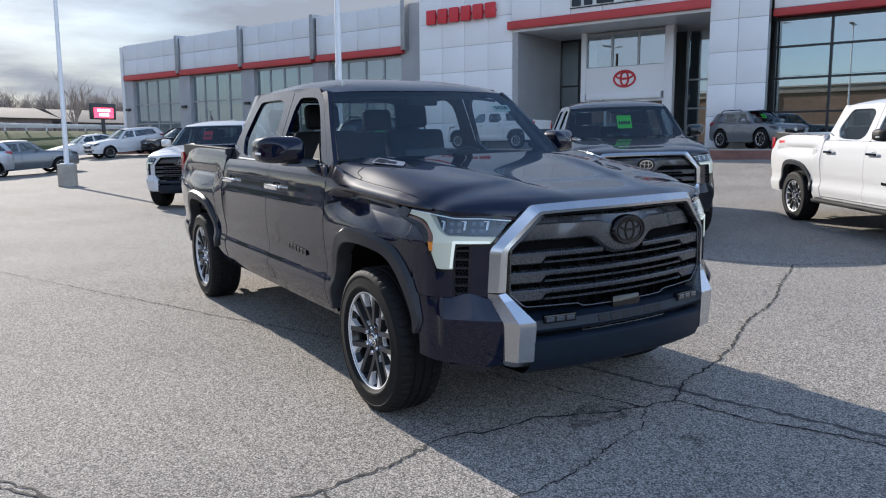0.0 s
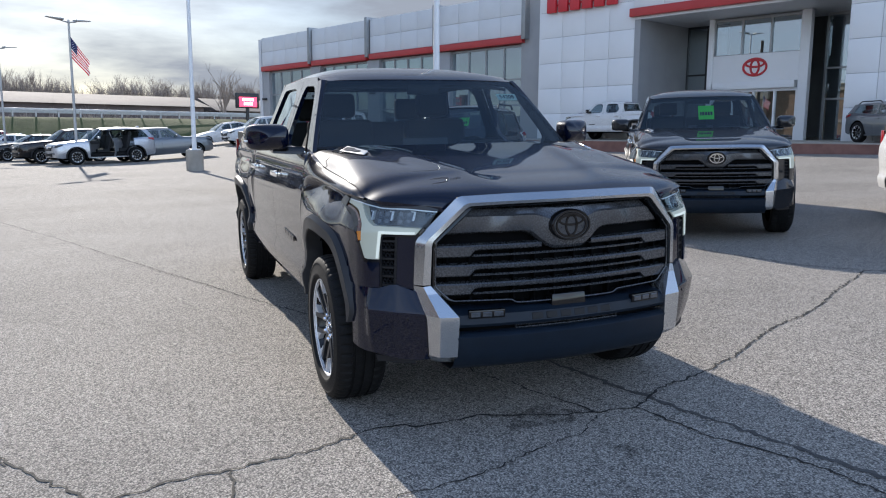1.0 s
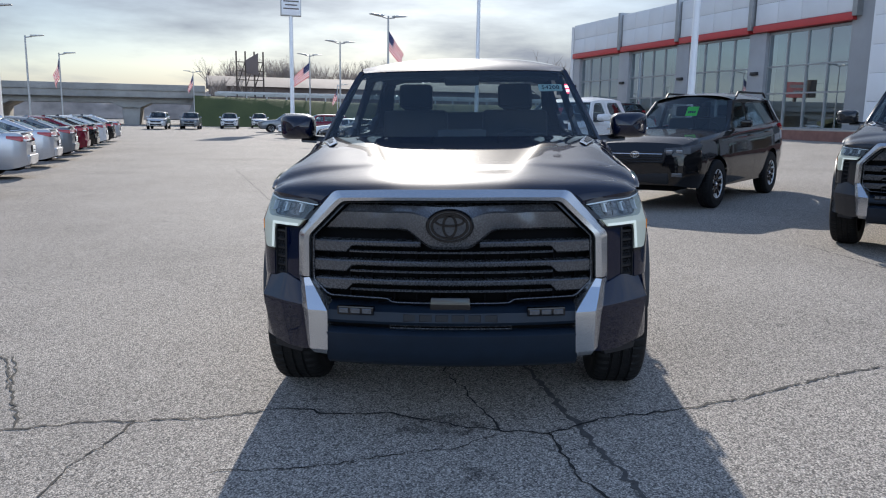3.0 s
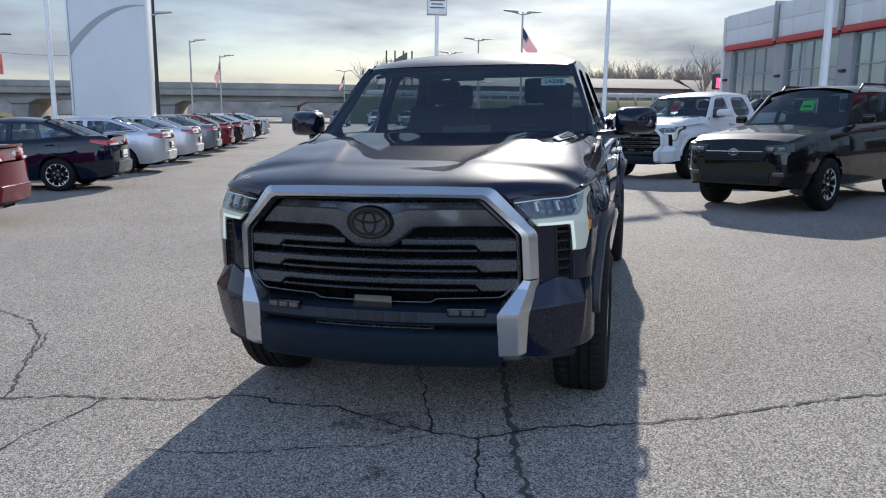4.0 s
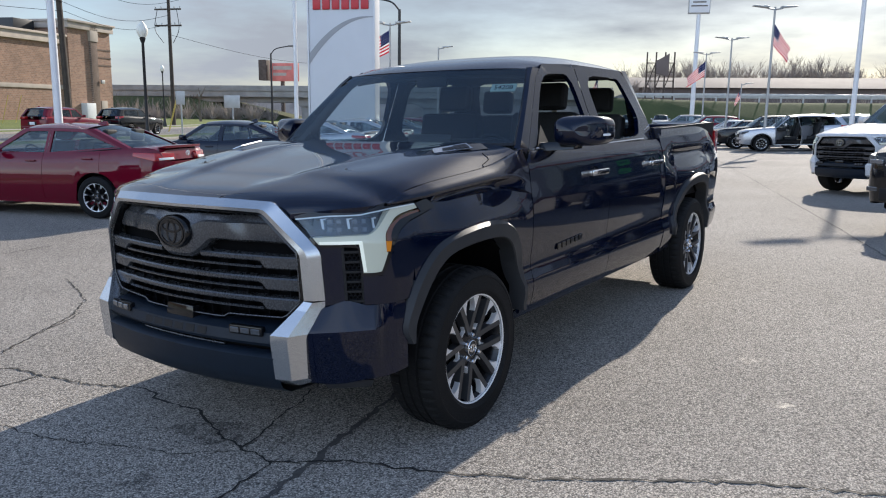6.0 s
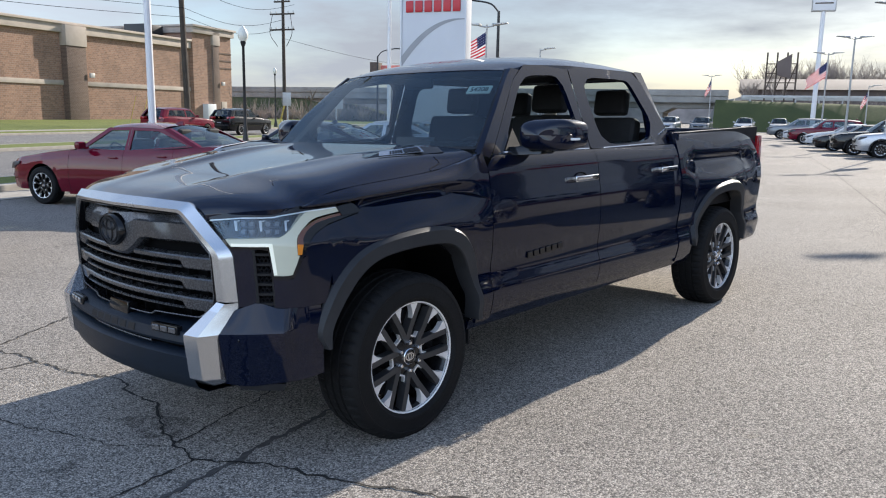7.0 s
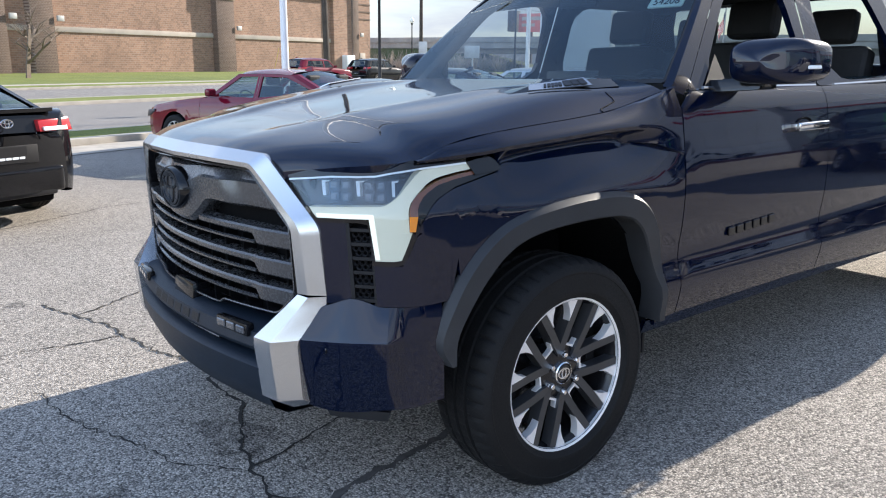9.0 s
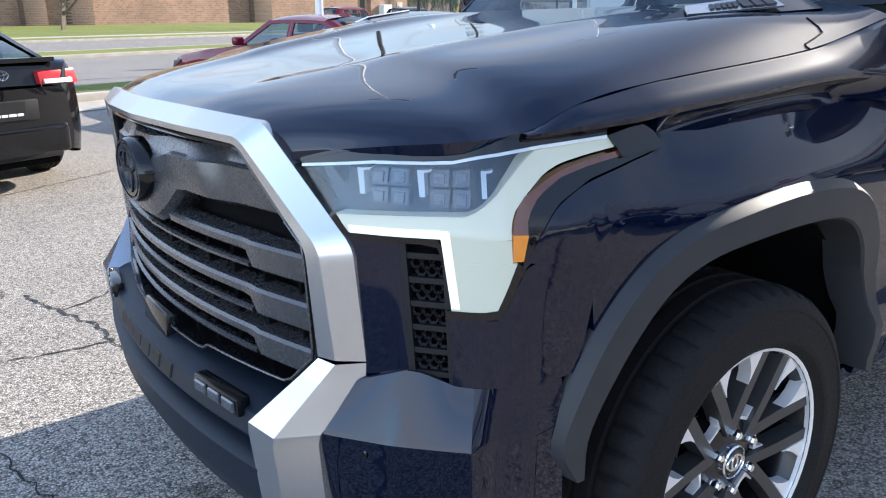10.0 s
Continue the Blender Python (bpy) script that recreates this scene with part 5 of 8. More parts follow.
        part("lamp_tip", q(corner_strip([(0.592, 1.136), (0.676, 1.150), (0.700, 1.134)], [(0.612, 1.098), (0.700, 1.104), (0.718, 1.110)], 8, 0.006, 0.04, 3)), "gloss_black", hl, "black lamp tip")
        part("lens", q(corner_strip(pale[:5], edge, 20, 0.004, 0.004, 4)), "clear", hl, "clear lamp lens")
    # cabin
    ds = part("dashboard", join(hexa([(-0.78, 0.80, 1.08), (0.78, 0.80, 1.08), (0.78, 1.18, 1.08), (-0.78, 1.18, 1.08), (-0.80, 0.78, 1.305), (0.80, 0.78, 1.305), (0.78, 1.12, 1.31), (-0.78, 1.12, 1.31)], 0.03), hexa([(0.22, 1.05, 1.25), (0.60, 1.05, 1.25), (0.60, 1.14, 1.25), (0.22, 1.14, 1.25), (0.25, 1.0, 1.37), (0.57, 1.0, 1.37), (0.57, 1.12, 1.37), (0.25, 1.12, 1.37)], 0.02)), "trim_cloth", t)
    part("screen", moved(block(0, 0, 0, 0.34, 0.02, 0.19, 0.008), pose(0, 1.13, 1.30, -10)), "gloss_black", ds)
    sw = [[(0.41 + (0.185 + 0.015 * math.cos(b)) * math.cos(a), 1.30 + 0.015 * math.sin(b) - 0.35 * 0.185 * math.sin(a), 1.20 + (0.185 + 0.015 * math.cos(b)) * math.sin(a)) for b in np.linspace(0, 2 * math.pi, 9)] for a in np.linspace(0, 2 * math.pi, 29)]
    part("steering_wheel", join(sheet(sw), block(0.41, 1.29, 1.20, 0.34, 0.05, 0.05, 0.015), block(0.41, 1.28, 1.19, 0.14, 0.07, 0.13, 0.03)), "plastic", t)
    for sx in (-0.40, 0.40):
        seat(t, "front_seat", sx, 1.68, 0.80, 0.52, 0.60)
    seat(t, "rear_bench", 0, 2.48, 0.82, 1.40, 0.56, heads=(-0.45, 0.45))
    part("cabin_floor", join(block(0, 1.9, 0.68, 1.72, 2.25, 0.10), block(0, 1.75, 0.92, 0.26, 0.9, 0.36, 0.05)), "trim_cloth", t)
    for sg in (1, -1):
        part("door_lining", (lambda s: s if sg > 0 else flipped(s))(slab([[(0.86, y, z) for z in (0.6, 1.31)] for y in (0.85, 2.95)], (0.03, 0, 0))), "trim_cloth", t)
    part("rear_view_mirror", block(0, 1.18, 1.73, 0.24, 0.03, 0.07, 0.015), "plastic", t)
    if card:
        cx, mat = card
        cd = moved(block(0, 0, 0, 0.21, 0.004, 0.24), pose(cx, 0.93, 1.57, -38))
        cp = part("price_card", cd, mat, t, "bright price card behind the windscreen")
        part("price_bars", moved(bars([0.022, 0.03, 0.028, 0.028, 0.028], 0.06, 0.008, 0.003), pose(cx, 0.93, 1.57, -38) @ pose(0, -0.004, -0.02)), "ink", cp)
    # the cab and the bed sit a little further forward than drawn
    for ob in t.children_recursive:
        for v in ob.data.vertices:
            v.co.y = lerp([(-2, -2), (0.5, 0.5), (0.70, 0.66), (1.80, 1.755), (2.99, 2.885), (3.71, 3.63), (4.9, 4.77)], v.co.y)
    return t


def lathe_at(r, c):
    return moved(lathe([(0.0, 0.004), (r * 0.9, 0.003), (r, -0.004)], 24), Matrix.Translation(c))


def mirror_shape():
    """The big rounded mirror head."""
    rows = []
    round_front = [(1.02 - 0.100 * math.sqrt(1 - f * f), 0.128 * f, 0.084 * f, f) for f in (0.002, 0.25, 0.45, 0.62, 0.76, 0.87, 0.95, 0.99, 1.0)]
    for y, sx, sz, f in round_front + [(1.11, 0.128, 0.083, 1), (1.145, 0.122, 0.079, 1), (1.146, 0.112, 0.072, 1), (1.135, 0.05, 0.04, 0.3)]:
        row = []
        for j in range(24):
            a = 2 * math.pi * j / 24
            c, s = math.cos(a), math.sin(a)
            row.append((1.130 + sx * math.copysign(abs(c) ** 0.5, c), y - 0.020 + 0.07 * f * c, 1.421 + sz * math.copysign(abs(s) ** 0.5, s)))
        rows.append(row)
    return sheet(rows, True)


hero = pickup(pose(0.015, 0, 0.002, 0.5, -1.32, -4.1), "navy", "dark navy blue crew-cab pickup truck parked with windows down, silver-framed grille", emblem="gloss_black", down=(("front_door", 1), ("rear_door", 1), ("front_door", -1)))
wheel_set(hero, [(0.885, 0.03), (-0.885, 0.03), (0.885, 3.655), (-0.885, 3.655)], RT, 0.265, 0.268, sink=0.018, apart=True)
tag = part("stock_sticker", moved(block(0, 0, 0, 0.16, 0.002, 0.062, 0.004, 1), pose(0.60, 1.018, 1.672, -46, 0, 7)), "sticker", hero, "pale green sticker with a stock number")
part("sticker_number", moved(text_shape("54208", 0.050, 0.0008), pose(0.60, 1.018, 1.672, -46, 0, 7) @ pose(0, -0.0035, 0, 90)), "ink", tag, smooth=0, normals=False)


# ---- ground ----
def grid_line(a, b, step):
    return np.linspace(a, b, int(round((b - a) / step)) + 1)


xs = np.unique(np.round(np.r_[[-2500, -900, -400, -200, -120], grid_line(-90, -6, 1.5), grid_line(-6, 6, 0.5), grid_line(6, 90, 1.5), [120, 200, 400, 900, 2500]], 3))
ys = np.unique(np.round(np.r_[[-2500, -900, -300, -120, -60], grid_line(-30, -4, 2.0), grid_line(-4, 10, 0.5), grid_line(10, 110, 2.0), [160, 250, 400, 900, 2500]], 3))
ground = part("ground", sheet([[(x, y, ground_z(x, y)) for y in ys] for x in xs]), "asphalt")
tagged(ground, "worn grey asphalt lot with cracks and stains", "ground", kind="structure")


# ---- other cars ----
SEDAN = dict(kind="car", front=-0.93, WB=2.70, W=0.885, R=0.325, rim=0.215, tail=3.70, sill=0.24,
             top=[(-0.93, 0.62), (-0.86, 0.71), (-0.6, 0.79), (0.0, 0.885), (0.55, 0.945), (0.9, 0.965), (2.0, 0.985), (2.9, 1.04), (3.2, 1.08), (3.5, 1.09), (3.64, 1.06), (3.70, 0.88)],
             plan=[(-0.93, 0.60), (-0.89, 0.72), (-0.80, 0.84), (-0.6, 0.93), (0.0, 0.985), (0.6, 1.0), (2.6, 1.0), (3.1, 0.97), (3.45, 0.895), (3.62, 0.79), (3.70, 0.65)],
             A=(0.72, 0.95), At=(1.32, 1.345), B=1.80, Ct=(2.42, 1.345), C=(3.12, 1.06), roof=1.435, ws=(0.52, 0.955), rw=(3.24, 1.09), rt=(2.42, 1.40), doors=(0.62, 1.78, 2.78))
SUV = dict(kind="suv", front=-0.93, WB=2.69, W=0.925, R=0.36, rim=0.235, tail=3.67, sill=0.32,
           top=[(-0.93, 0.80), (-0.87, 0.92), (-0.6, 1.0), (0.0, 1.05), (0.5, 1.09), (0.9, 1.11), (2.0, 1.13), (3.0, 1.17), (3.5, 1.19), (3.62, 1.18), (3.67, 1.0)],
           plan=[(-0.93, 0.66), (-0.90, 0.76), (-0.80, 0.87), (-0.6, 0.945), (0.0, 0.99), (0.6, 1.0), (2.8, 1.0), (3.3, 0.96), (3.58, 0.90), (3.67, 0.82)],
           A=(0.70, 1.10), At=(1.20, 1.55), B=1.72, Ct=(3.05, 1.55), C=(3.38, 1.19), roof=1.685, ws=(0.48, 1.10), rw=(3.60, 1.17), rt=(3.30, 1.60), doors=(0.58, 1.70, 2.62))


def blown(spec, sx, sy, sz, **more):
    """A car of another size: the spec stretched, with changes."""
    s = dict(spec)
    for k in ("front", "WB", "tail", "B"):
        s[k] = spec[k] * sy
    s["W"], s["sill"], s["roof"] = spec["W"] * sx, spec["sill"] * sz, spec["roof"] * sz
    s["top"] = [(y * sy, z * sz) for y, z in spec["top"]]
    s["plan"] = [(y * sy, v) for y, v in spec["plan"]]
    for k in ("A", "At", "Ct", "C", "ws", "rw", "rt"):
        s[k] = (spec[k][0] * sy, spec[k][1] * sz)
    s["doors"] = tuple(v * sy for v in spec["doors"])
    s.update(more)
    return s


def motor_car(name, m, spec, body, label, category, group="", card=None, rear_mat="red_lens", wheels="car", open_doors=0, rails=False, plate=True, cladding=None):
    t = thing(name, m, label, category, group)
    W, R, WBc, f0, f1 = spec["W"], spec["R"], spec["WB"], spec["front"], spec["tail"]
    prof = [(0.0, 0.935), (0.12, 0.965), (0.35, 1.0), (0.60, 0.995), (0.80, 0.975), (0.93, 0.945), (1.0, 0.895)]

    def low(y):
        z = spec["sill"] + 0.10 * max(0, (y - f1 + 0.5) / 0.5) ** 2 + 0.06 * max(0, (f0 + 0.4 - y) / 0.4) ** 2
        for yc in (0, WBc):
            d = abs(y - yc)
            if d < R * 1.17:
                z = max(z, R + math.sqrt((R * 1.17) ** 2 - d * d))
        return z

    top = lambda y: lerp(spec["top"], y)
    half = lambda y: W * lerp(spec["plan"], y)

    def sx(y, z):
        zt = top(y)
        return half(y) * lerp(prof, (z - spec["sill"]) / (zt - spec["sill"]))

    def panel(y0, y1, n, zfn=None):
        return side_panel(y0, y1, low, zfn or top, n, 13, sx, 0.012)

    d0, d1, d2 = spec["doors"]
    g = 0.003
    ys_f = np.r_[f0, f0 + 0.02, f0 + 0.05, np.linspace(f0 + 0.1, d0 - g, 26)]
    ys_r = np.r_[np.linspace(d2 + g, f1 - 0.1, 26), f1 - 0.05, f1 - 0.02, f1]

    def clip(ys_):
        return sheet([[(sx(y, z), y, z) for z in np.linspace(low(y), top(y), 13)] for y in ys_])

    def deck(ys_, crown):
        rows = []
        for y in ys_:
            w, z = sx(y, top(y)), top(y)
            rows.append([(w * u, y, z + crown * (1 - u * u) ** 0.7) for u in np.linspace(-1, 1, 13)])
        return sheet(rows)

    def cap(y, sgn):
        zs = np.linspace(low(y), top(y), 13)
        return sheet([[(sx(y, z) * u, y + sgn * (0.03 if sgn < 0 else 0.065) * (1 - u * u), z) for z in zs] for u in np.linspace(-1, 1, 11)])

    part("body", join(both(clip(ys_f)), both(clip(ys_r)), cap(f0, -1), cap(f1, 1), *( [deck(np.linspace(spec["rw"][0], f1, 10), 0.02)] if spec["kind"] == "car" else []), both(side_panel(d0 - 0.05, d2 + 0.05, lambda y: spec["sill"] - 0.03, lambda y: spec["sill"] + 0.02, 8, 3, sx, 0.01))), body, t)
    part("hood", deck(np.r_[np.linspace(f0, spec["ws"][0] + 0.10, 18)], 0.035), body, t)
    part("underbody", join(block(0, WBc / 2, spec["sill"] + 0.06, W * 1.2, f1 - f0 - 0.3, 0.2, 0.03), block(0, WBc / 2, spec["sill"] + 0.12, W * 1.7, WBc - 2.3 * R, 0.2, 0.03)), "void", t)
    if cladding:
        for sg in (1, -1):
            for yc in (0, WBc):
                rows = []
                for k in range(19):
                    a = math.pi * (-0.03 + 1.06 * k / 18)
                    rows.append([(sx(yc, R * 1.6) + dx, yc - r * math.cos(a), R + r * math.sin(a)) for r, dx in ((R * 1.32, -0.03), (R * 1.31, 0.014), (R * 1.17, 0.022), (R * 1.16, -0.08))])
                s = sheet(rows)
                part("wheel_arch_trim", s if sg > 0 else flipped(s), cladding, t)
    zb, zr = spec["A"][1], spec["At"][1]
    slope = 0.42 if spec["kind"] == "car" else 0.30
    hx = lambda y, z: sx(min(max(y, d0), d2), top(y)) - 0.012 - (z - zb) * slope
    A, At, B, Ct, C = spec["A"], spec["At"], spec["B"], spec["Ct"], spec["C"]
    o1, o2 = [A, At, (B, zr + 0.01), (B, zb)], [(B + 0.004, zb), (B + 0.004, zr + 0.01), Ct, C]
    i1 = [(A[0] + 0.17, zb + 0.035), (At[0] + 0.06, zr - 0.045), (B - 0.05, zr - 0.035), (B - 0.05, zb + 0.035)]
    k = 0.13 if spec["kind"] == "car" else 0.20
    i2 = [(B + 0.05, zb + 0.04), (B + 0.05, zr - 0.035), (Ct[0] - 0.06, Ct[1] - 0.04), (C[0] - k, max(zb, C[1]) + 0.03)]
    for sg in (1, -1):
        q = (lambda s: s) if sg > 0 else flipped
        for nm, y0, y1, o, i, swing in (("front_door", d0, d1, o1, i1, 55), ("rear_door", d1, d2, o2, i2, 48)):
            dr = part(nm, q(panel(y0 + g, y1 - g, 14)), body, t)
            part("window_frame", q(ring_frame(o, i, hx, 0.03, 6)), body if nm == "front_door" or spec["kind"] == "car" else body, dr)
            part("window", q(pane(i, hx, 0.014, 6)), "glass", dr)
            hz = top(y1) - 0.12
            part("handle", q(block(sx(y1 - 0.2, hz) + 0.018, y1 - 0.2, hz, 0.025, 0.17, 0.028, 0.008)), body, dr)
            part("belt_trim", q(tube([(hx(o[0][0] + 0.1, zb) + 0.006, o[0][0] + 0.1, zb + 0.012), (hx(o[-1][0], o[-1][1]) + 0.006, o[-1][0] - 0.03, o[-1][1] + 0.012)], 0.008, 6)), "gloss_black", dr)
            if open_doors and sg > 0:
                px = half(y0)
                dr.matrix_basis = Matrix.Translation((px, y0, 0)) @ pose(0, 0, 0, 0, 0, swing) @ Matrix.Translation((-px, -y0, 0))
        mz = zb + 0.07
        part("mirror", q(join(moved(block(0, 0, 0, 0.18, 0.11, 0.125, 0.045, 3), pose(W + 0.07, A[0] + 0.28, mz + 0.03)), block(W - 0.03, A[0] + 0.29, mz - 0.02, 0.10, 0.06, 0.04, 0.012))), body, t)
        for yc in (0, WBc):
            part("wheel_well", q(wheel_well(yc, R, R * 1.18, W * 0.55, W * 0.955)), "void", t)
        # lamps
        zl = top(f0 + 0.12) - 0.045
        ya, yb_ = f0 + 0.02, f0 + 0.42
        hl = part("headlamp", q(hexa([(half(ya) * 0.66, ya - 0.060, zl - 0.12), (half(ya + 0.10) * 1.02, ya + 0.07, zl - 0.10), (half(yb_) * 1.0, yb_ - 0.04, zl + 0.0), (half(ya) * 0.6, yb_ - 0.1, zl - 0.08),
                                      (half(ya) * 0.66, ya - 0.035, zl - 0.015), (half(ya + 0.10) * 1.0, ya + 0.09, zl + 0.02), (half(yb_) * 0.985, yb_ - 0.04, zl + 0.05), (half(ya) * 0.6, yb_ - 0.1, zl + 0.01)], 0.012)), "lamp_bowl", t, "dark clear headlamp")
        for k in range(2):
            part("lamp_cell", q(block(half(ya) * (0.78 + 0.20 * k), ya - 0.048 + 0.052 * k, zl - 0.062, 0.10, 0.02, 0.05, 0.006)), "reflector", hl)
        if spec["kind"] == "car":
            zt_ = top(f1 - 0.12) - 0.10
            yr0, yr1 = f1 - 0.40, f1 - 0.02
            rl = part("tail_lamp", q(moved(hexa([(half(f1) * 0.55, f1 + 0.012, zt_ - 0.075), (half(f1 - 0.1) * 1.0, f1 - 0.09, zt_ - 0.085), (half(yr0) * 1.0 + 0.004, yr0, zt_ - 0.01), (half(f1) * 0.5, yr0, zt_ - 0.03),
                                           (half(f1) * 0.55, f1 - 0.015, zt_ + 0.03), (half(f1 - 0.1) * 0.975, f1 - 0.11, zt_ + 0.04), (half(yr0) * 0.985, yr0, zt_ + 0.05), (half(f1) * 0.5, yr0, zt_ + 0.05)], 0.012), Matrix.Translation((0, 0.035, 0)))), rear_mat, t, "red tail lamp")
            part("reverse_lamp", q(moved(hexa([(half(f1) * 0.62, f1 + 0.016, zt_ - 0.065), (half(f1) * 1.10, f1 - 0.045, zt_ - 0.070), (half(f1) * 1.1, f1 - 0.10, zt_ - 0.07), (half(f1) * 0.62, f1 - 0.05, zt_ - 0.065), (half(f1) * 0.62, f1 + 0.004, zt_ - 0.03), (half(f1) * 1.10, f1 - 0.055, zt_ - 0.035), (half(f1) * 1.1, f1 - 0.1, zt_ - 0.035), (half(f1) * 0.62, f1 - 0.05, zt_ - 0.03)], 0.004), Matrix.Translation((0, 0.036, 0)))), "lamp_edge", rl)
            part("bumper_reflector", q(block(half(f1) * 1.02, f1 - 0.045, 0.48, 0.03, 0.05, 0.10, 0.008)), "red_lens", t)
        else:
            zt_ = top(f1 - 0.1) - 0.10
            part("tail_lamp", q(hexa([(half(f1) * 0.70, f1 + 0.012, zt_ - 0.06), (half(f1 - 0.06) * 1.01, f1 - 0.05, zt_ - 0.06), (half(f1 - 0.35) * 0.995, f1 - 0.35, zt_ + 0.02), (half(f1) * 0.6, f1 - 0.2, zt_ - 0.05),
                                      (half(f1) * 0.70, f1 - 0.01, zt_ + 0.07), (half(f1 - 0.06) * 0.985, f1 - 0.06, zt_ + 0.07), (half(f1 - 0.35) * 0.965, f1 - 0.35, zt_ + 0.09), (half(f1) * 0.6, f1 - 0.2, zt_ + 0.08)], 0.012)), rear_mat, t, "red tail lamp")
    # screens and roof
    def screen(p0, p1, w0, w1, bow):
        return [[(u * (w0 + (w1 - w0) * v), p0[0] + (p1[0] - p0[0]) * v + bow * u * u, p0[1] + (p1[1] - p0[1]) * v - 0.04 * u * u * v + 0.02 * math.sin(math.pi * v)) for u in np.linspace(-1, 1, 9)] for v in np.linspace(0, 1, 6)]
    wt = hx(At[0], zr) - 0.02
    ws_top = (At[0] + 0.03, lerp([(0, zr), (1, spec["roof"])], 0.62))
    part("windscreen", sheet(screen(spec["ws"], ws_top, hx(A[0], zb) - 0.03, wt, 0.16)), "glass", t)
    part("rear_window", sheet(screen((spec["rw"][0], spec["rw"][1]), spec["rt"], hx(C[0], C[1]) - 0.05, hx(Ct[0], Ct[1]) - 0.03, -0.10)), "glass", t)
    rows = []
    yr_a, yr_b = At[0] + 0.0, spec["rt"][0]
    for y in np.linspace(yr_a, yr_b, 14):
        v = (y - yr_a) / (yr_b - yr_a)
        zc_ = lerp([(0, ws_top[1]), (0.2, spec["roof"] - 0.012), (0.45, spec["roof"]), (0.75, spec["roof"] - 0.015), (1, spec["rt"][1])], v)
        zs_ = lerp([(0, zr - 0.005), (0.3, zr + 0.012), (0.8, Ct[1] + 0.01), (1, Ct[1] - 0.005)], v)
        w_ = hx(y, zs_) + 0.004
        rows.append([(w_ * u, y + (0.06 * u * u if v == 0 else 0), zs_ + (zc_ - zs_) * (1 - abs(u) ** 3) ** 0.8) for u in np.linspace(-1, 1, 15)])
    rf = part("roof", sheet(rows), body, t)
    part("roof_lining", sheet([[(p[0] * 0.96, p[1], p[2] - 0.035) for p in r[::2]] for r in rows[::3]]), "trim_cloth", t)
    part("antenna", hexa([(-0.03, yr_b - 0.25, spec["roof"] - 0.02), (0.03, yr_b - 0.25, spec["roof"] - 0.02), (0.03, yr_b - 0.07, spec["roof"] - 0.035), (-0.03, yr_b - 0.07, spec["roof"] - 0.035), (-0.006, yr_b - 0.14, spec["roof"] + 0.03), (0.006, yr_b - 0.14, spec["roof"] + 0.03), (0.01, yr_b - 0.08, spec["roof"] + 0.03), (-0.01, yr_b - 0.08, spec["roof"] + 0.03)], 0.006), body, rf)
    # pillars front and rear, joining frame to screens
    for sg in (1, -1):
        q = (lambda s: s) if sg > 0 else flipped
        pf = sheet([[(hx(*p), *p), (hx(*p) - 0.05, p[0] - 0.055, p[1] + 0.0), (hx(*p) - 0.075, p[0] - 0.02, p[1] + 0.002)] for p in straight([(A[0] - 0.05, A[1] - 0.03), A, At], 8)])
        pr = sheet([[(hx(*p), *p), (hx(*p) - 0.03, p[0] + 0.10, p[1] + 0.012), (hx(*p) - 0.09, p[0] + 0.12, p[1] + 0.012)] for p in straight([Ct, C, (C[0] + 0.03, C[1] - 0.03)], 8)])
        part("screen_pillar", q(pf), body, t)
        part("rear_pillar", q(pr), body, t)
        if spec["kind"] != "car":
            # solid rear quarter with its small window
            yq = straight([(C[0] + 0.10, C[1]), (Ct[0] + 0.10, Ct[1])], 5)
            ye = straight([(f1 - 0.03, C[1]), (spec["rt"][0] + 0.06, Ct[1])], 5)
            part("rear_quarter", q(sheet([[(hx(*a) - 0.02, *a), ((hx(*a) - 0.02) * 0.55 + (hx(*b) - 0.08) * 0.45 + 0.02, (a[0] + b[0]) / 2, (a[1] + b[1]) / 2), (hx(*b) - 0.08, *b), (hx(*b) - 0.20, b[0] + 0.02, b[1])] for a, b in zip(yq, ye)])), body, t)
    if rails:
        for sx_ in (1, -1):
            xx = (hx(1.8, zr) - 0.06) * sx_
            part("roof_rail", join(tube([(xx, yr_a + 0.35, spec["roof"] - 0.09), (xx, yr_a + 0.45, spec["roof"] - 0.01), (xx, yr_b - 0.35, spec["roof"] - 0.01), (xx, yr_b - 0.2, spec["roof"] - 0.09)], 0.018, 8)), "plastic", rf)
    # fascia: grille, intake, badge; rear plate panel
    zf = top(f0 + 0.05)
    gr_ = part("grille", join(hexa([(-half(f0) * 0.72, f0 - 0.045, zf - 0.24), (half(f0) * 0.72, f0 - 0.045, zf - 0.24), (half(f0) * 0.72, f0 + 0.08, zf - 0.24), (-half(f0) * 0.72, f0 + 0.08, zf - 0.24), (-half(f0) * 0.80, f0 - 0.035, zf - 0.07), (half(f0) * 0.80, f0 - 0.035, zf - 0.07), (half(f0) * 0.8, f0 + 0.08, zf - 0.07), (-half(f0) * 0.8, f0 + 0.08, zf - 0.07)], 0.015)), "plastic", t)
    for z in np.linspace(zf - 0.22, zf - 0.10, 4):
        part("grille_bar", tube([(-half(f0) * 0.7, f0 - 0.046, z), (0, f0 - 0.050, z), (half(f0) * 0.7, f0 - 0.046, z)], 0.008, 6), "gloss_black" if z < zf - 0.11 else "chrome", gr_)
    part("lower_intake", block(0, f0 + 0.02, spec["sill"] + 0.16, half(f0) * 1.7, 0.10, 0.17, 0.03), "plastic", t)
    part("emblem", moved(oval_badge(0.07, 0.047, 0.0, 0.006), pose(0, f0 - 0.062, zf - 0.11)), "chrome", gr_)
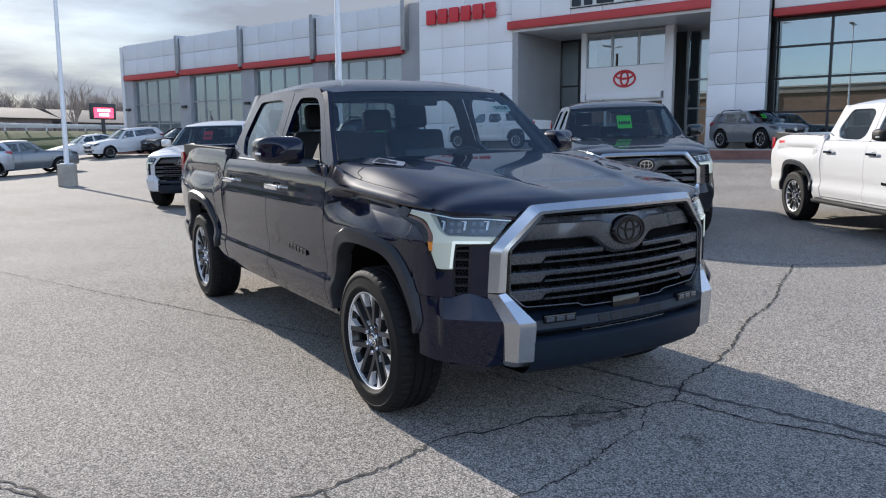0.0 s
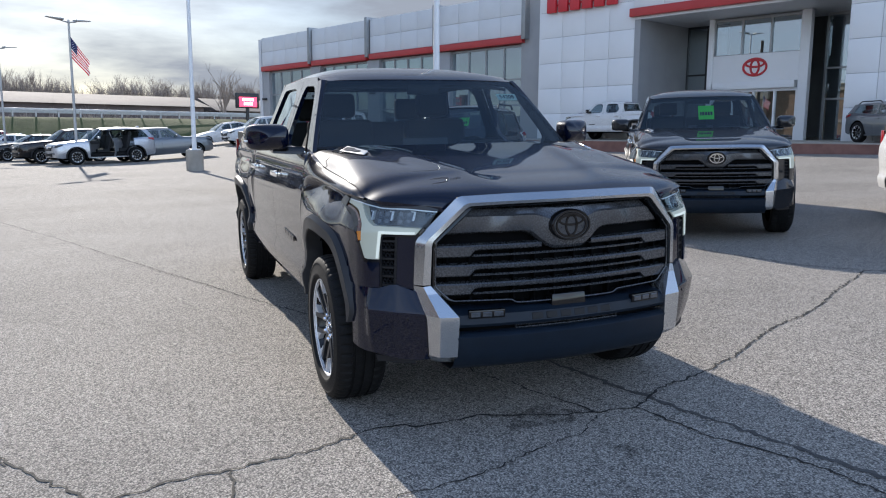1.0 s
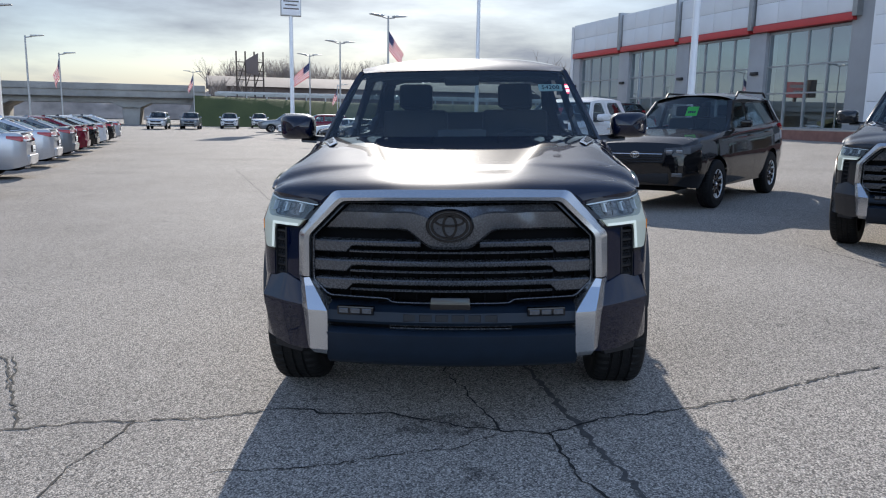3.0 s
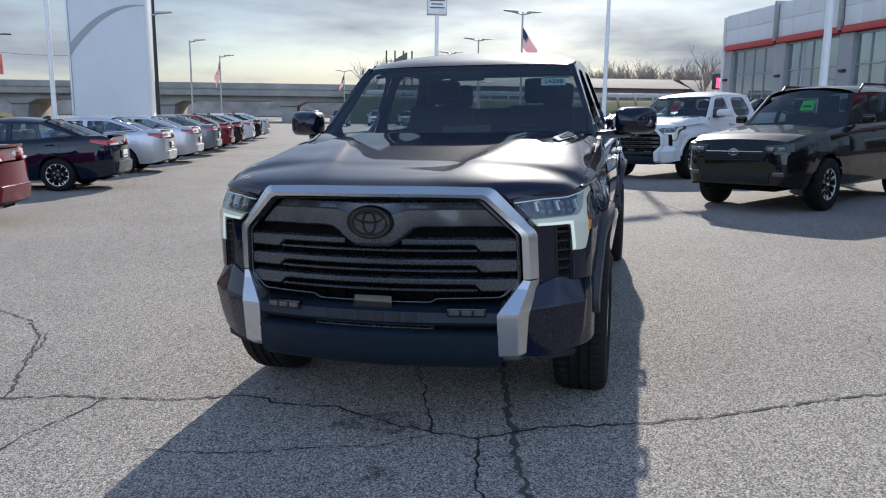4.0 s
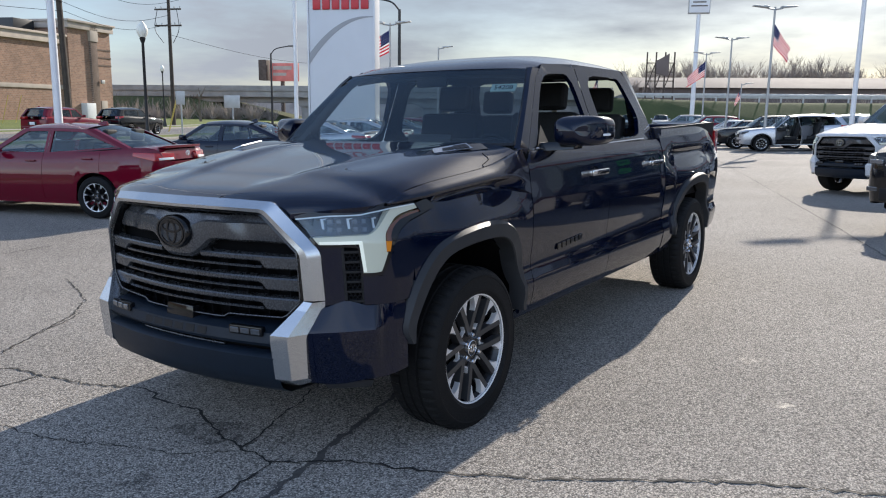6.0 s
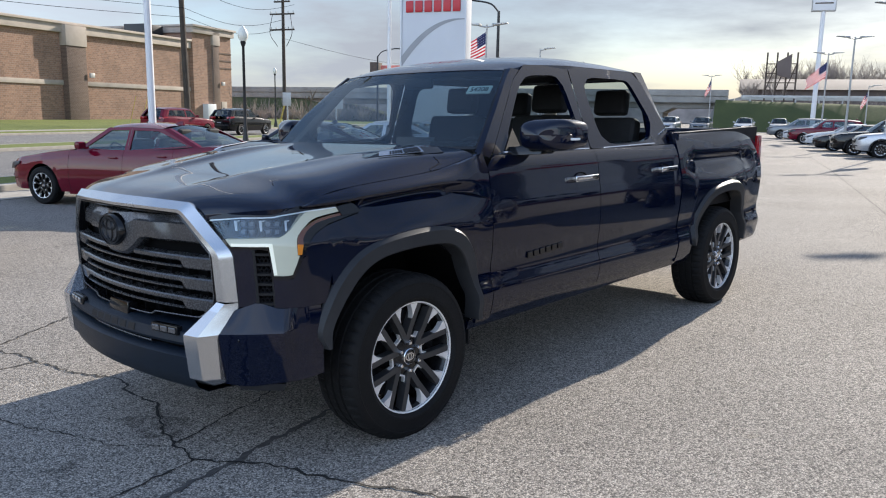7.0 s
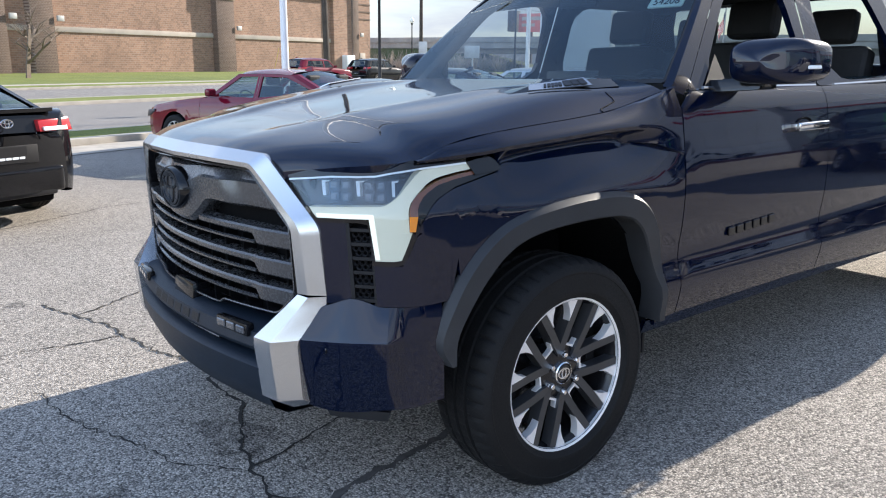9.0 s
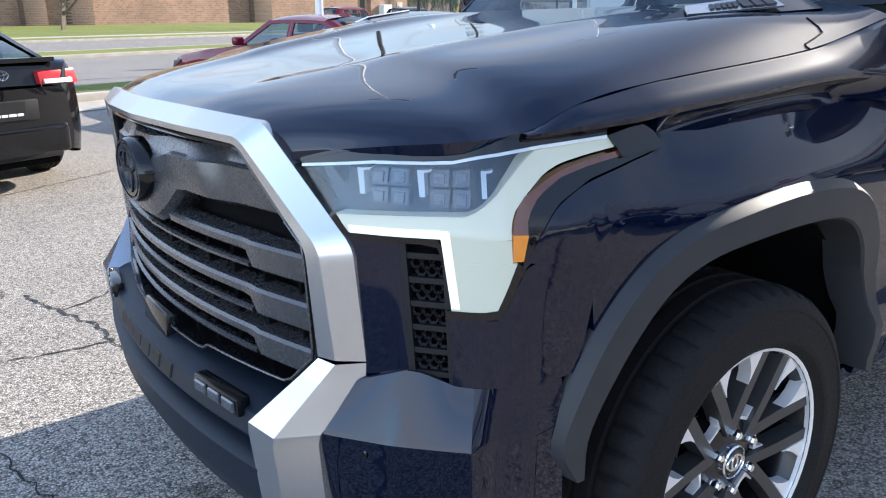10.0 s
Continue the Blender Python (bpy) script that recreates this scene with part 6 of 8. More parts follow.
    for sx_ in (1, -1):
        part("fog_lamp", block(sx_ * half(f0) * 1.04, f0 + 0.02, spec["sill"] + 0.22, 0.16, 0.06, 0.06, 0.015), "lamp_cell", t)
    zr_ = 0.62 if spec["kind"] == "car" else 0.72
    part("rear_bumper", join(hexa([(-half(f1) * 1.06, f1 - 0.16, spec["sill"] + 0.09), (half(f1) * 1.06, f1 - 0.16, spec["sill"] + 0.09), (half(f1) * 0.88, f1 + 0.045, spec["sill"] + 0.09), (-half(f1) * 0.88, f1 + 0.055, spec["sill"] + 0.09), (-half(f1) * 1.06, f1 - 0.16, zr_ - 0.03), (half(f1) * 1.06, f1 - 0.16, zr_ - 0.03), (half(f1) * 0.86, f1 + 0.085, zr_ - 0.05), (-half(f1) * 0.86, f1 + 0.085, zr_ - 0.05)], 0.05, 4)), body, t)
    part("lower_valance", block(0, f1 - 0.01, spec["sill"] + 0.13, half(f1) * 1.5, 0.12, 0.14, 0.03), "plastic", t)
    if plate:
        pl = part("plate_recess", block(0, f1 + 0.062, zr_ + 0.09, 0.52, 0.02, 0.17, 0.01), "plastic", t)
        part("dealer_plate", block(0, f1 + 0.074, zr_ + 0.09, 0.30, 0.006, 0.15, 0.002, 1), "white" if body not in ("black_paint",) else "plastic", pl)
        part("plate_bar", moved(bars([0.05, 0.06, 0.05, 0.06], 0.022, 0.008, 0.004), pose(0, f1 + 0.079, zr_ + 0.06)), "white" if body == "black_paint" else "ink", pl)
    part("rear_emblem", moved(oval_badge(0.055, 0.038, 0.0, 0.005), pose(0, f1 + 0.070, top(f1 - 0.1) - 0.075, 0, 0, 180)), "chrome", t)
    if spec["kind"] == "car":
        part("boot_lip", hexa([(-half(f1) * 0.9, f1 - 0.14, top(f1 - 0.14) + 0.005), (half(f1) * 0.9, f1 - 0.14, top(f1 - 0.14) + 0.005), (half(f1) * 0.86, f1 - 0.01, top(f1 - 0.14)), (-half(f1) * 0.86, f1 - 0.01, top(f1 - 0.14)), (-half(f1) * 0.9, f1 - 0.12, top(f1 - 0.14) + 0.02), (half(f1) * 0.9, f1 - 0.12, top(f1 - 0.14) + 0.02), (half(f1) * 0.86, f1 - 0.005, top(f1 - 0.14) + 0.04), (-half(f1) * 0.86, f1 - 0.005, top(f1 - 0.14) + 0.04)], 0.008), body, t)
    part("exhaust_tip", moved(lathe([(0.022, 0.0), (0.03, 0.004), (0.03, 0.12), (0.024, 0.12)], 14, "y"), pose(half(f1) * 0.72, f1 - 0.09, spec["sill"] + 0.05)), "chrome", t)
    # cabin
    for xx in (-0.36, 0.36):
        seat(t, "front_seat", xx * W / 0.9, B - 0.42, spec["sill"] + 0.18, 0.48, zb - spec["sill"] - 0.10)
    seat(t, "rear_bench", 0, B + 0.42, spec["sill"] + 0.20, 1.25, zb - spec["sill"] - 0.14, heads=(-0.36, 0.36))
    part("dashboard", block(0, A[0] + 0.16, zb - 0.09, W * 1.65, 0.42, 0.16, 0.05), "trim_cloth", t)
    part("steering_wheel", moved(lathe([(0.165, -0.014), (0.18, 0.0), (0.165, 0.014), (0.152, 0.0), (0.165, -0.014)], 24, "y"), pose(0.36, A[0] + 0.50, zb - 0.03, 20)), "plastic", t)
    part("cabin_floor", block(0, B, spec["sill"] + 0.12, W * 1.7, (f1 - A[0]) * 0.8, 0.12), "trim_cloth", t)
    if card:
        cx, mat = card
        mm = pose(cx, (spec["ws"][0] + ws_top[0]) / 2 + 0.10, (spec["ws"][1] + ws_top[1]) / 2 + 0.02, -40)
        cp = part("price_card", moved(block(0, 0, 0, 0.20, 0.004, 0.20), mm), mat, t, "bright price card behind the windscreen")
        part("price_bars", moved(bars([0.022, 0.03, 0.028, 0.028], 0.05, 0.008, 0.003), mm @ pose(0, -0.004, -0.02)), "ink", cp)
    wx = W - 0.115
    wheel_set(t, [(wx, 0), (-wx, 0), (wx, WBc), (-wx, WBc)], R, 0.22, spec["rim"], wheels, 5)
    return t


def stand(x, y, turn):
    """A pose on the ground in the world's own axes."""
    e = 0.7
    gx = (ground_z(x + e, y) - ground_z(x - e, y)) / (2 * e)
    gy = (ground_z(x, y + e) - ground_z(x, y - e)) / (2 * e)
    n = Vector((-gx, -gy, 1)).normalized()
    tilt = Vector((0, 0, 1)).rotation_difference(n).to_matrix().to_4x4()
    return Matrix.Translation((x, y, ground_z(x, y))) @ tilt @ pose(0, 0, 0, 0, 0, turn)


# pickups beside the building
grey = pickup(stand(5.35, 3.75, -38), "grey_paint", "dark grey crew-cab pickup truck with a lime price card", card=(0.05, "lime"), group="parked stock")
wheel_set(grey, [(0.885, 0.03), (-0.885, 0.03), (0.885, 3.655), (-0.885, 3.655)], RT, 0.27, 0.268)
white = pickup(stand(2.53, 13.95, -38.8), "white_paint", "white crew-cab pickup truck with black grille and red price card", frame="white_paint", card=(-0.05, "red_card"), group="parked stock", flares="white_paint")
wheel_set(white, [(0.885, 0.03), (-0.885, 0.03), (0.885, 3.655), (-0.885, 3.655)], RT, 0.27, 0.268)
taco = pickup(stand(6.94, -0.44, -34) @ Matrix.Diagonal((0.93, 0.955, 0.925, 1)), "white_paint", "white mid-size pickup truck with dark wheels", group="parked stock", mirror_mat="plastic")
wheel_set(taco, [(0.885, 0.03), (-0.885, 0.03), (0.885, 3.655), (-0.885, 3.655)], RT, 0.27, 0.25)

small = pickup(Matrix.Translation(lot(26.45, 19.6, 1.2)) @ pose(0, 0, 0, 0, 0, 196.9) @ Matrix.Diagonal((0.88, 0.90, 0.90, 1)), "white_paint", "white mid-size pickup truck parked at the showroom front", group="parked stock", mirror_mat="plastic", frame="white_paint")
wheel_set(small, [(0.885, 0.03), (-0.885, 0.03), (0.885, 3.655), (-0.885, 3.655)], RT, 0.27, 0.25)
for q in (lambda s: s, flipped):
    part("side_step", q(block(1.0, 1.85, 0.40, 0.13, 2.3, 0.06, 0.02)), "plastic", taco, "black side step")
    part("bed_sticker", q(moved(bars([0.05, 0.07, 0.05], 0.04, 0.012, 0.003), pose(side_x(4.25, 1.28) + 0.004, 4.25, 1.28, 0, 0, 90))), "red_card", taco)
RUNNER = blown(SUV, 1.03, 1.04, 1.10, R=0.385, rim=0.225)
HIGH = blown(SUV, 1.04, 1.06, 1.02)
SUVS = [
    ("black_suv", stand(3.71, 8.33, -40), RUNNER, "black_paint", "black body-on-frame suv with roof rails and lime price card", dict(card=(0.1, "lime"), rails=True)),
    ("silver_suv", Matrix.Translation(lot(25.5, 5.1, 1.2)) @ pose(0, 0, 0, 0, 0, -18), blown(SUV, 0.87, 0.84, 0.86), "steel_paint", "silver grey suv parked at the showroom front", dict(card=(0, "lime"), rails=True)),
]
for nm, mm, sp, col, lab, more in SUVS:
    motor_car("suv", mm, sp, col, lab, "suv", "parked stock", **more)


def row_pose(q, a, turn):
    p = lot(q, a)
    return stand(p.x, p.y, 16.9 + turn)


# the row along the street, tails to the lot
for a, col, lab in ((1.28, "black_paint", "black compact sedan parked tail out"), (7.15, "red_paint", "dark red compact sedan parked tail out"), (12.5, "navy", "dark navy compact sedan parked tail out"),
                    (16.9, "silver_paint", "silver blue sedan parked tail out"), (20.8, "silver_paint", "silver white sedan parked tail out"), (24.4, "steel_paint", "steel grey sedan parked tail out"),
                    (27.6, "red_paint", "maroon sedan parked tail out"), (30.8, "black_paint", "black sedan parked tail out"), (34.5, "white_paint", "white sedan parked tail out"), (38.2, "black_paint", "black sedan in the street row"),
                    (42.0, "silver_paint", "silver sedan in the street row")):
    motor_car("sedan", row_pose(-8.85, a, -90), SEDAN, col, lab, "car", "cars along the street", plate=col != "red_paint")
# the row under the flag poles, noses to the lot
motor_car("suv", row_pose(8.0, 34.9, -90), SUV, "silver_paint", "silver compact suv with its doors standing open", "suv", "cars under the flag poles", open_doors=1, cladding="plastic")
motor_car("suv", row_pose(7.4, 38.3, -90), SUV, "black_paint", "black compact suv with black wheel arches", "suv", "cars under the flag poles", cladding="plastic")
for q, a, sp, col, lab, cat in ((7.0, 43.0, SEDAN, "black_paint", "black sedan parked nose out", "car"), (6.9, 48.3, SEDAN, "white_paint", "white sedan parked nose out", "car"), (6.3, 54.4, SUV, "red_paint", "dark red suv parked nose out", "suv"),
                                (6.2, 60.2, SEDAN, "white_paint", "white sedan in the far row", "car"), (5.4, 67.5, HIGH, "steel_paint", "steel grey suv in the far row", "suv")):
    motor_car("suv" if cat == "suv" else "sedan", row_pose(q, a, -90), sp, col, lab, cat, "cars under the flag poles")
for x, y, col, lab in ((-26.1, 70.4, "silver_paint", "silver suv facing the lot"), (-23.7, 72.8, "steel_paint", "dark grey suv facing the lot"), (-21.3, 78.6, "white_paint", "white suv facing the lot"), (-19.4, 84.5, "silver_paint", "silver suv at the lot's far end")):
    motor_car("suv", stand(x, y, 12), SUV, col, lab, "suv", "cars at the far end")
# beside the building's far corner, and behind the open-doored one
for x, y, turn, sp, col, lab in ((7.3, 47.0, -78, SUV, "white_paint", "white compact suv by the building corner"), (10.2, 45.3, -72, SUV, "black_paint", "black suv by the building corner"), (5.6, 50.5, -80, SEDAN, "white_paint", "white hatchback by the building corner"), (3.2, 38.0, 100, SUV, "steel_paint", "grey suv parked behind the light pole")):
    motor_car("suv" if sp is SUV else "sedan", stand(x, y, turn), sp, col, lab, "suv" if sp is SUV else "car", "cars by the building")
# on the street, standing
motor_car("sedan", row_pose(-28.0, 34.2, 180), SUV, "red_paint", "red hatchback on the street", "car", "street cars")
motor_car("suv", row_pose(-28.0, 40.2, 180), SUV, "black_paint", "black suv on the street", "suv", "street cars")


# ---- setting: materials ----
def brick_mat(name, a, b, mortar, scale):
    m, nt, p = bsdf(name)
    tc = nt.nodes.new("ShaderNodeTexCoord")
    along = nt.nodes.new("ShaderNodeVectorMath")
    along.operation = "DOT_PRODUCT"
    along.inputs[1].default_value = (-QY, QX, 0.0)
    nt.links.new(tc.outputs["Object"], along.inputs[0])
    sp_ = nt.nodes.new("ShaderNodeSeparateXYZ")
    nt.links.new(tc.outputs["Object"], sp_.inputs[0])
    mp = nt.nodes.new("ShaderNodeCombineXYZ")
    nt.links.new(along.outputs["Value"], mp.inputs["X"])
    nt.links.new(sp_.outputs["Z"], mp.inputs["Y"])
    br = nt.nodes.new("ShaderNodeTexBrick")
    br.inputs["Color1"].default_value, br.inputs["Color2"].default_value, br.inputs["Mortar"].default_value = (*a, 1), (*b, 1), (*mortar, 1)
    br.inputs["Scale"].default_value = scale
    br.inputs["Mortar Size"].default_value = 0.012
    br.inputs["Brick Width"].default_value, br.inputs["Row Height"].default_value = 0.40, 0.20
    nt.links.new(mp.outputs["Vector"], br.inputs["Vector"])
    n = noise_of(nt, 0.4, 5.0, 0.6, tc.outputs["Object"])
    s = ramp_of(nt, n.outputs["Fac"], [(0.3, (0.8, 0.8, 0.8)), (0.7, (1.1, 1.1, 1.1))])
    nt.links.new(mixed(nt, 1.0, br.outputs["Color"], s.outputs["Color"], "MULTIPLY"), p.inputs["Base Color"])
    p.inputs["Roughness"].default_value = 0.9
    b_ = bump_of(nt, br.outputs["Fac"], 0.3, 0.01)
    b_.invert = True
    nt.links.new(b_.outputs["Normal"], p.inputs["Normal"])
    return m


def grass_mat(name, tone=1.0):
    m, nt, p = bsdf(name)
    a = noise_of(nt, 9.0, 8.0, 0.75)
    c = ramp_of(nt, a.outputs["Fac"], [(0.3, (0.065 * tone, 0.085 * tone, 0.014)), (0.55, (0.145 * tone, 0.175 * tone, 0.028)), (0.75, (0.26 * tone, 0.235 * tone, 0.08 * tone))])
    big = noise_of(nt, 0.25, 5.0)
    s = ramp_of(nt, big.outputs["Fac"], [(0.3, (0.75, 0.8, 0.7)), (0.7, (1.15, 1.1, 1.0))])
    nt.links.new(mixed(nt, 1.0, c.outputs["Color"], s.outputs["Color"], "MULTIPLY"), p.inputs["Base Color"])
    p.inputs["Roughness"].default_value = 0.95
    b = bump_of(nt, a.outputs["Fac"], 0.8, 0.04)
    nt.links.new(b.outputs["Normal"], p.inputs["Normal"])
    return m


M["brick"] = brick_mat("tan_brick", (0.36, 0.215, 0.145), (0.25, 0.150, 0.105), (0.36, 0.29, 0.235), 1.1)
M["brick_dark"] = brick_mat("brown_brick", (0.15, 0.10, 0.075), (0.12, 0.082, 0.063), (0.30, 0.24, 0.2), 1.6)
M["stone"] = plain("cast_stone", (0.43, 0.37, 0.315), 0.85, vary=0.12, scale=0.8, bump=0.2, bump_scale=30)
M["grass"] = grass_mat("winter_grass")
# same grass at half tone, so the bank's shade is in its colour
M["shaded_grass"] = grass_mat("shaded_bank_grass", 0.50)
M["panel_white"] = plain("white_metal_panel", (0.70, 0.705, 0.715), 0.30, 0.0, 0.03, 0.7)
# white panel toned down: the tower's shaded face is in its colour
M["shaded_white"] = plain("shaded_white_tower_panel", (0.60, 0.61, 0.63), 0.45, 0.0, 0.04, 0.7)
M["panel_grey"] = plain("silver_metal_panel", (0.62, 0.63, 0.65), 0.40, 0.15, 0.05, 0.7)
M["pier_grey"] = plain("dark_grey_cladding", (0.30, 0.305, 0.315), 0.45, 0.1, 0.08, 0.8)
M["red_band"] = plain("red_fascia", (0.42, 0.035, 0.035), 0.4, 0.0, 0.08, 1.0)
M["red_sign"] = plain("red_sign_letters", (0.50, 0.02, 0.03), 0.35, 0.0, 0.05, 2.0)
M["mullion"] = plain("window_mullion", (0.30, 0.31, 0.32), 0.4, 0.6, 0.08, 3.0)
M["mullion_dark"] = plain("dark_mullion", (0.03, 0.032, 0.035), 0.4, 0.4, 0.08, 3.0)
M["room"] = plain("showroom_inside", (0.10, 0.105, 0.11), 0.8, 0, 0.3, 0.5)
M["pole_white"] = plain("white_pole_paint", (0.72, 0.73, 0.74), 0.4, 0.0, 0.06, 2.0)
M["pole_grey"] = plain("galvanised_pole", (0.42, 0.42, 0.41), 0.5, 0.5, 0.12, 2.0)
M["pole_black"] = plain("black_pole_paint", (0.018, 0.018, 0.02), 0.4, 0.1, 0.15, 2.0)
M["wood_pole"] = plain("tarred_wood_pole", (0.055, 0.042, 0.032), 0.85, 0, 0.25, 3.0, 0.4, 40)
M["globe"] = plain("cream_lamp_globe", (0.80, 0.78, 0.68), 0.3, 0, 0.04, 3.0)


def cloth(name, color):
    """Thin woven cloth that lets some light through."""
    m, nt, p = bsdf(name)
    n = noise_of(nt, 14.0, 4.0)
    c = ramp_of(nt, n.outputs["Fac"], [(0.3, tuple(v * 0.88 for v in color)), (0.7, tuple(min(1, v * 1.1) for v in color))])
    nt.links.new(c.outputs["Color"], p.inputs["Base Color"])
    p.inputs["Roughness"].default_value = 0.9
    tr = nt.nodes.new("ShaderNodeBsdfTranslucent")
    nt.links.new(c.outputs["Color"], tr.inputs["Color"])
    mix = nt.nodes.new("ShaderNodeMixShader")
    mix.inputs["Fac"].default_value = 0.25
    nt.links.new(p.outputs[0], mix.inputs[1])
    nt.links.new(tr.outputs[0], mix.inputs[2])
    nt.links.new(mix.outputs[0], nt.nodes["Material Output"].inputs["Surface"])
    return m


M["flag_red"] = cloth("flag_red_cloth", (0.48, 0.02, 0.035))
M["flag_white"] = cloth("flag_white_cloth", (0.72, 0.70, 0.68))
M["flag_blue"] = cloth("flag_blue_cloth", (0.015, 0.022, 0.08))
M["bark"] = plain("grey_bark", (0.16, 0.125, 0.095), 0.9, 0, 0.25, 6.0)
# paler than near bark: distance haze is mixed into this colour
M["hazed_bark"] = plain("hazed_winter_wood", (0.30, 0.25, 0.21), 0.95, 0, 0.3, 0.3)
M["rust"] = plain("rusted_steel", (0.10, 0.075, 0.06), 0.8, 0.2, 0.3, 2.0)
M["far_roof"] = plain("far_metal_roof", (0.13, 0.11, 0.10), 0.9, 0, 0.2, 0.2)
M["far_wall"] = plain("far_wall", (0.14, 0.11, 0.10), 0.9, 0, 0.25, 0.2)
M["poster_red"] = plain("faded_red_poster", (0.55, 0.16, 0.13), 0.7, 0, 0.3, 0.6)
M["led"] = glow("led_sign_red", (1.0, 0.05, 0.10), 1.6)
M["led_text"] = glow("led_sign_white", (1.0, 0.8, 0.85), 2.0)
M["pavers"] = plain("red_brown_pavers", (0.20, 0.10, 0.08), 0.85, 0, 0.2, 3.0, 0.3, 30)


M["shop_glass"] = glass("coated_window_glass", (0.50, 0.58, 0.60), ior=3.8)
M["wire"] = plain("wire_black", (0.012, 0.012, 0.013), 0.9, 0, 0.2, 2.0, spec=0.0)
M["marker_yellow"] = plain("marker_yellow", (0.50, 0.38, 0.07), 0.6, 0, 0.15, 8.0)


def box_lot(q0, q1, a0, a1, z0, z1, r=0.0):
    """A box in the lot's axes."""
    c = [lot(q, a, z) for z in (z0, z1) for q, a in ((q0, a0), (q1, a0), (q1, a1), (q0, a1))]
    return hexa([tuple(p) for p in c], r)


def structure(name, shape, mat, label, cat=""):
    ob = part(name, shape, mat)
    return tagged(ob, label, cat or name.split("_")[0], kind="structure")


# ---- the street, its verges and the lawn beyond ----
def strip(q0, q1, a0, a1, z, n=30, steps=3):
    return sheet([[tuple(lot(q, a, z(q) if callable(z) else z)) for q in np.linspace(q0, q1, steps)] for a in np.linspace(a0, a1, n)])


structure("road", join(strip(-22.2, -12.75, -220, 260, -0.118), strip(-34.5, -24.7, -220, 260, -0.116)), "road", "pale worn asphalt street with two carriageways", "road")
structure("kerb", join(box_lot(-11.35, -11.05, -120, 95, -0.2, 0.0, 0.02), box_lot(-12.75, -12.6, -120, 95, -0.2, -0.01, 0.02), box_lot(-22.35, -22.2, -120, 95, -0.2, 0.0, 0.02), box_lot(-24.7, -24.55, -120, 95, -0.2, 0.0, 0.02), box_lot(-34.65, -34.5, -120, 95, -0.2, 0.0, 0.02)), "concrete", "pale concrete kerbs along the verges", "kerb")
structure("gutter", strip(-11.05, -9.9, -120, 95, -0.124), "concrete", "concrete gutter at the lot's edge", "pavement")
structure("verge", join(strip(-12.6, -11.35, -120, 95, -0.005), strip(-24.55, -22.35, -120, 95, -0.005), strip(-60.5, -34.65, -120, 95, lambda q: -0.01 + 0.006 * max(0.0, -36 - q), 30, 6)), "grass", "mown winter grass verges and lawn", "grass")
structure("sidewalk", box_lot(-38.4, -36.9, -120, 95, -0.05, 0.012), "concrete", "concrete sidewalk through the lawn", "pavement")

# ---- the brick building across the street ----
QB = -60.0
brick_b = thing("brick_building", Matrix.Identity(4), "large tan brick building with stone bands and brown pilasters", "building")
part("wall", box_lot(QB - 40, QB, -30, 73.5, -0.5, 8.45), "brick", brick_b)
part("tower", box_lot(QB - 38, QB + 0.5, 73.5, 80.9, -0.5, 10.3), "brick", brick_b)
part("cornice", join(box_lot(QB - 40.2, QB + 0.35, -30.2, 73.4, 8.45, 9.25, 0.05), box_lot(QB - 40.2, QB + 0.55, -30.4, 73.4, 9.25, 9.5, 0.04)), "stone", brick_b, "cast stone cornice")
part("tower_cornice", join(box_lot(QB - 38.2, QB + 0.85, 73.2, 81.2, 10.3, 11.0, 0.05), box_lot(QB - 38.4, QB + 1.05, 73.0, 81.4, 11.0, 11.25, 0.04)), "stone", brick_b)
for a0, a1 in ((-30, 31.2), (33.0, 35.0), (37.0, 54.6), (57.0, 73.4)):
    part("stone_band", box_lot(QB - 0.1, QB + 0.12, a0, a1, 3.48, 3.92, 0.02), "stone", brick_b)
for a0, a1 in ((31.2, 33.0), (35.0, 37.0), (54.6, 57.0), (77.0, 78.2)):
    top = 8.45 if a1 < 70 else 10.3
    pl = part("pilaster", box_lot(QB - 0.1, QB + 0.75, a0, a1, -0.5, top - 1.2, 0.03), "brick_dark", brick_b)
    part("pilaster_cap", box_lot(QB - 0.1, QB + 0.85, a0 - 0.1, a1 + 0.1, top - 1.2, top + 0.75, 0.04), "stone", pl)
    part("wall_lamp", box_lot(QB + 0.75, QB + 0.95, a1 + 0.2, a1 + 0.8, 4.3, 4.75, 0.04), "pole_grey", pl)
for z in (6.4, 7.3, 8.2):
    part("tower_groove", box_lot(QB + 0.4, QB + 0.56, 78.3, 80.9, z, z + 0.16), "brick_dark", brick_b)
part("service_door", box_lot(QB + 0.45, QB + 0.6, 78.6, 79.7, 0.0, 2.3, 0.02), "stone", brick_b)
part("electric_box", box_lot(QB + 0.5, QB + 1.3, 75.0, 76.6, 0.0, 2.0, 0.04), "pole_white", brick_b)
part("roof_unit", box_lot(QB - 6, QB - 3, 69.5, 72.6, 9.3, 11.0, 0.05), "mullion_dark", brick_b)


# ---- the dealership ----
QF, ZB = 28.3, 1.22
dealer = thing("showroom", Matrix.Identity(4), "long showroom with silver panels, red bands and tall windows", "building")
part("pavement_slab", box_lot(24.6, QF + 12, -30, 56, -1.0, ZB - 0.02, 0.03), "concrete", dealer)
part("paver_strip", box_lot(24.3, 26.4, -30, 56, -1.0, ZB - 0.07), "pavers", dealer)
part("rear_mass", join(box_lot(QF + 9, QF + 40, -30, 53.0, 0, 8.4), box_lot(QF + 0.4, QF + 9.2, -30, 53.1, 8.1, 8.5)), "room", dealer)
part("inner_floor", box_lot(QF + 0.4, QF + 9.0, -30, 53.0, ZB - 0.03, ZB + 0.02), "concrete", dealer)
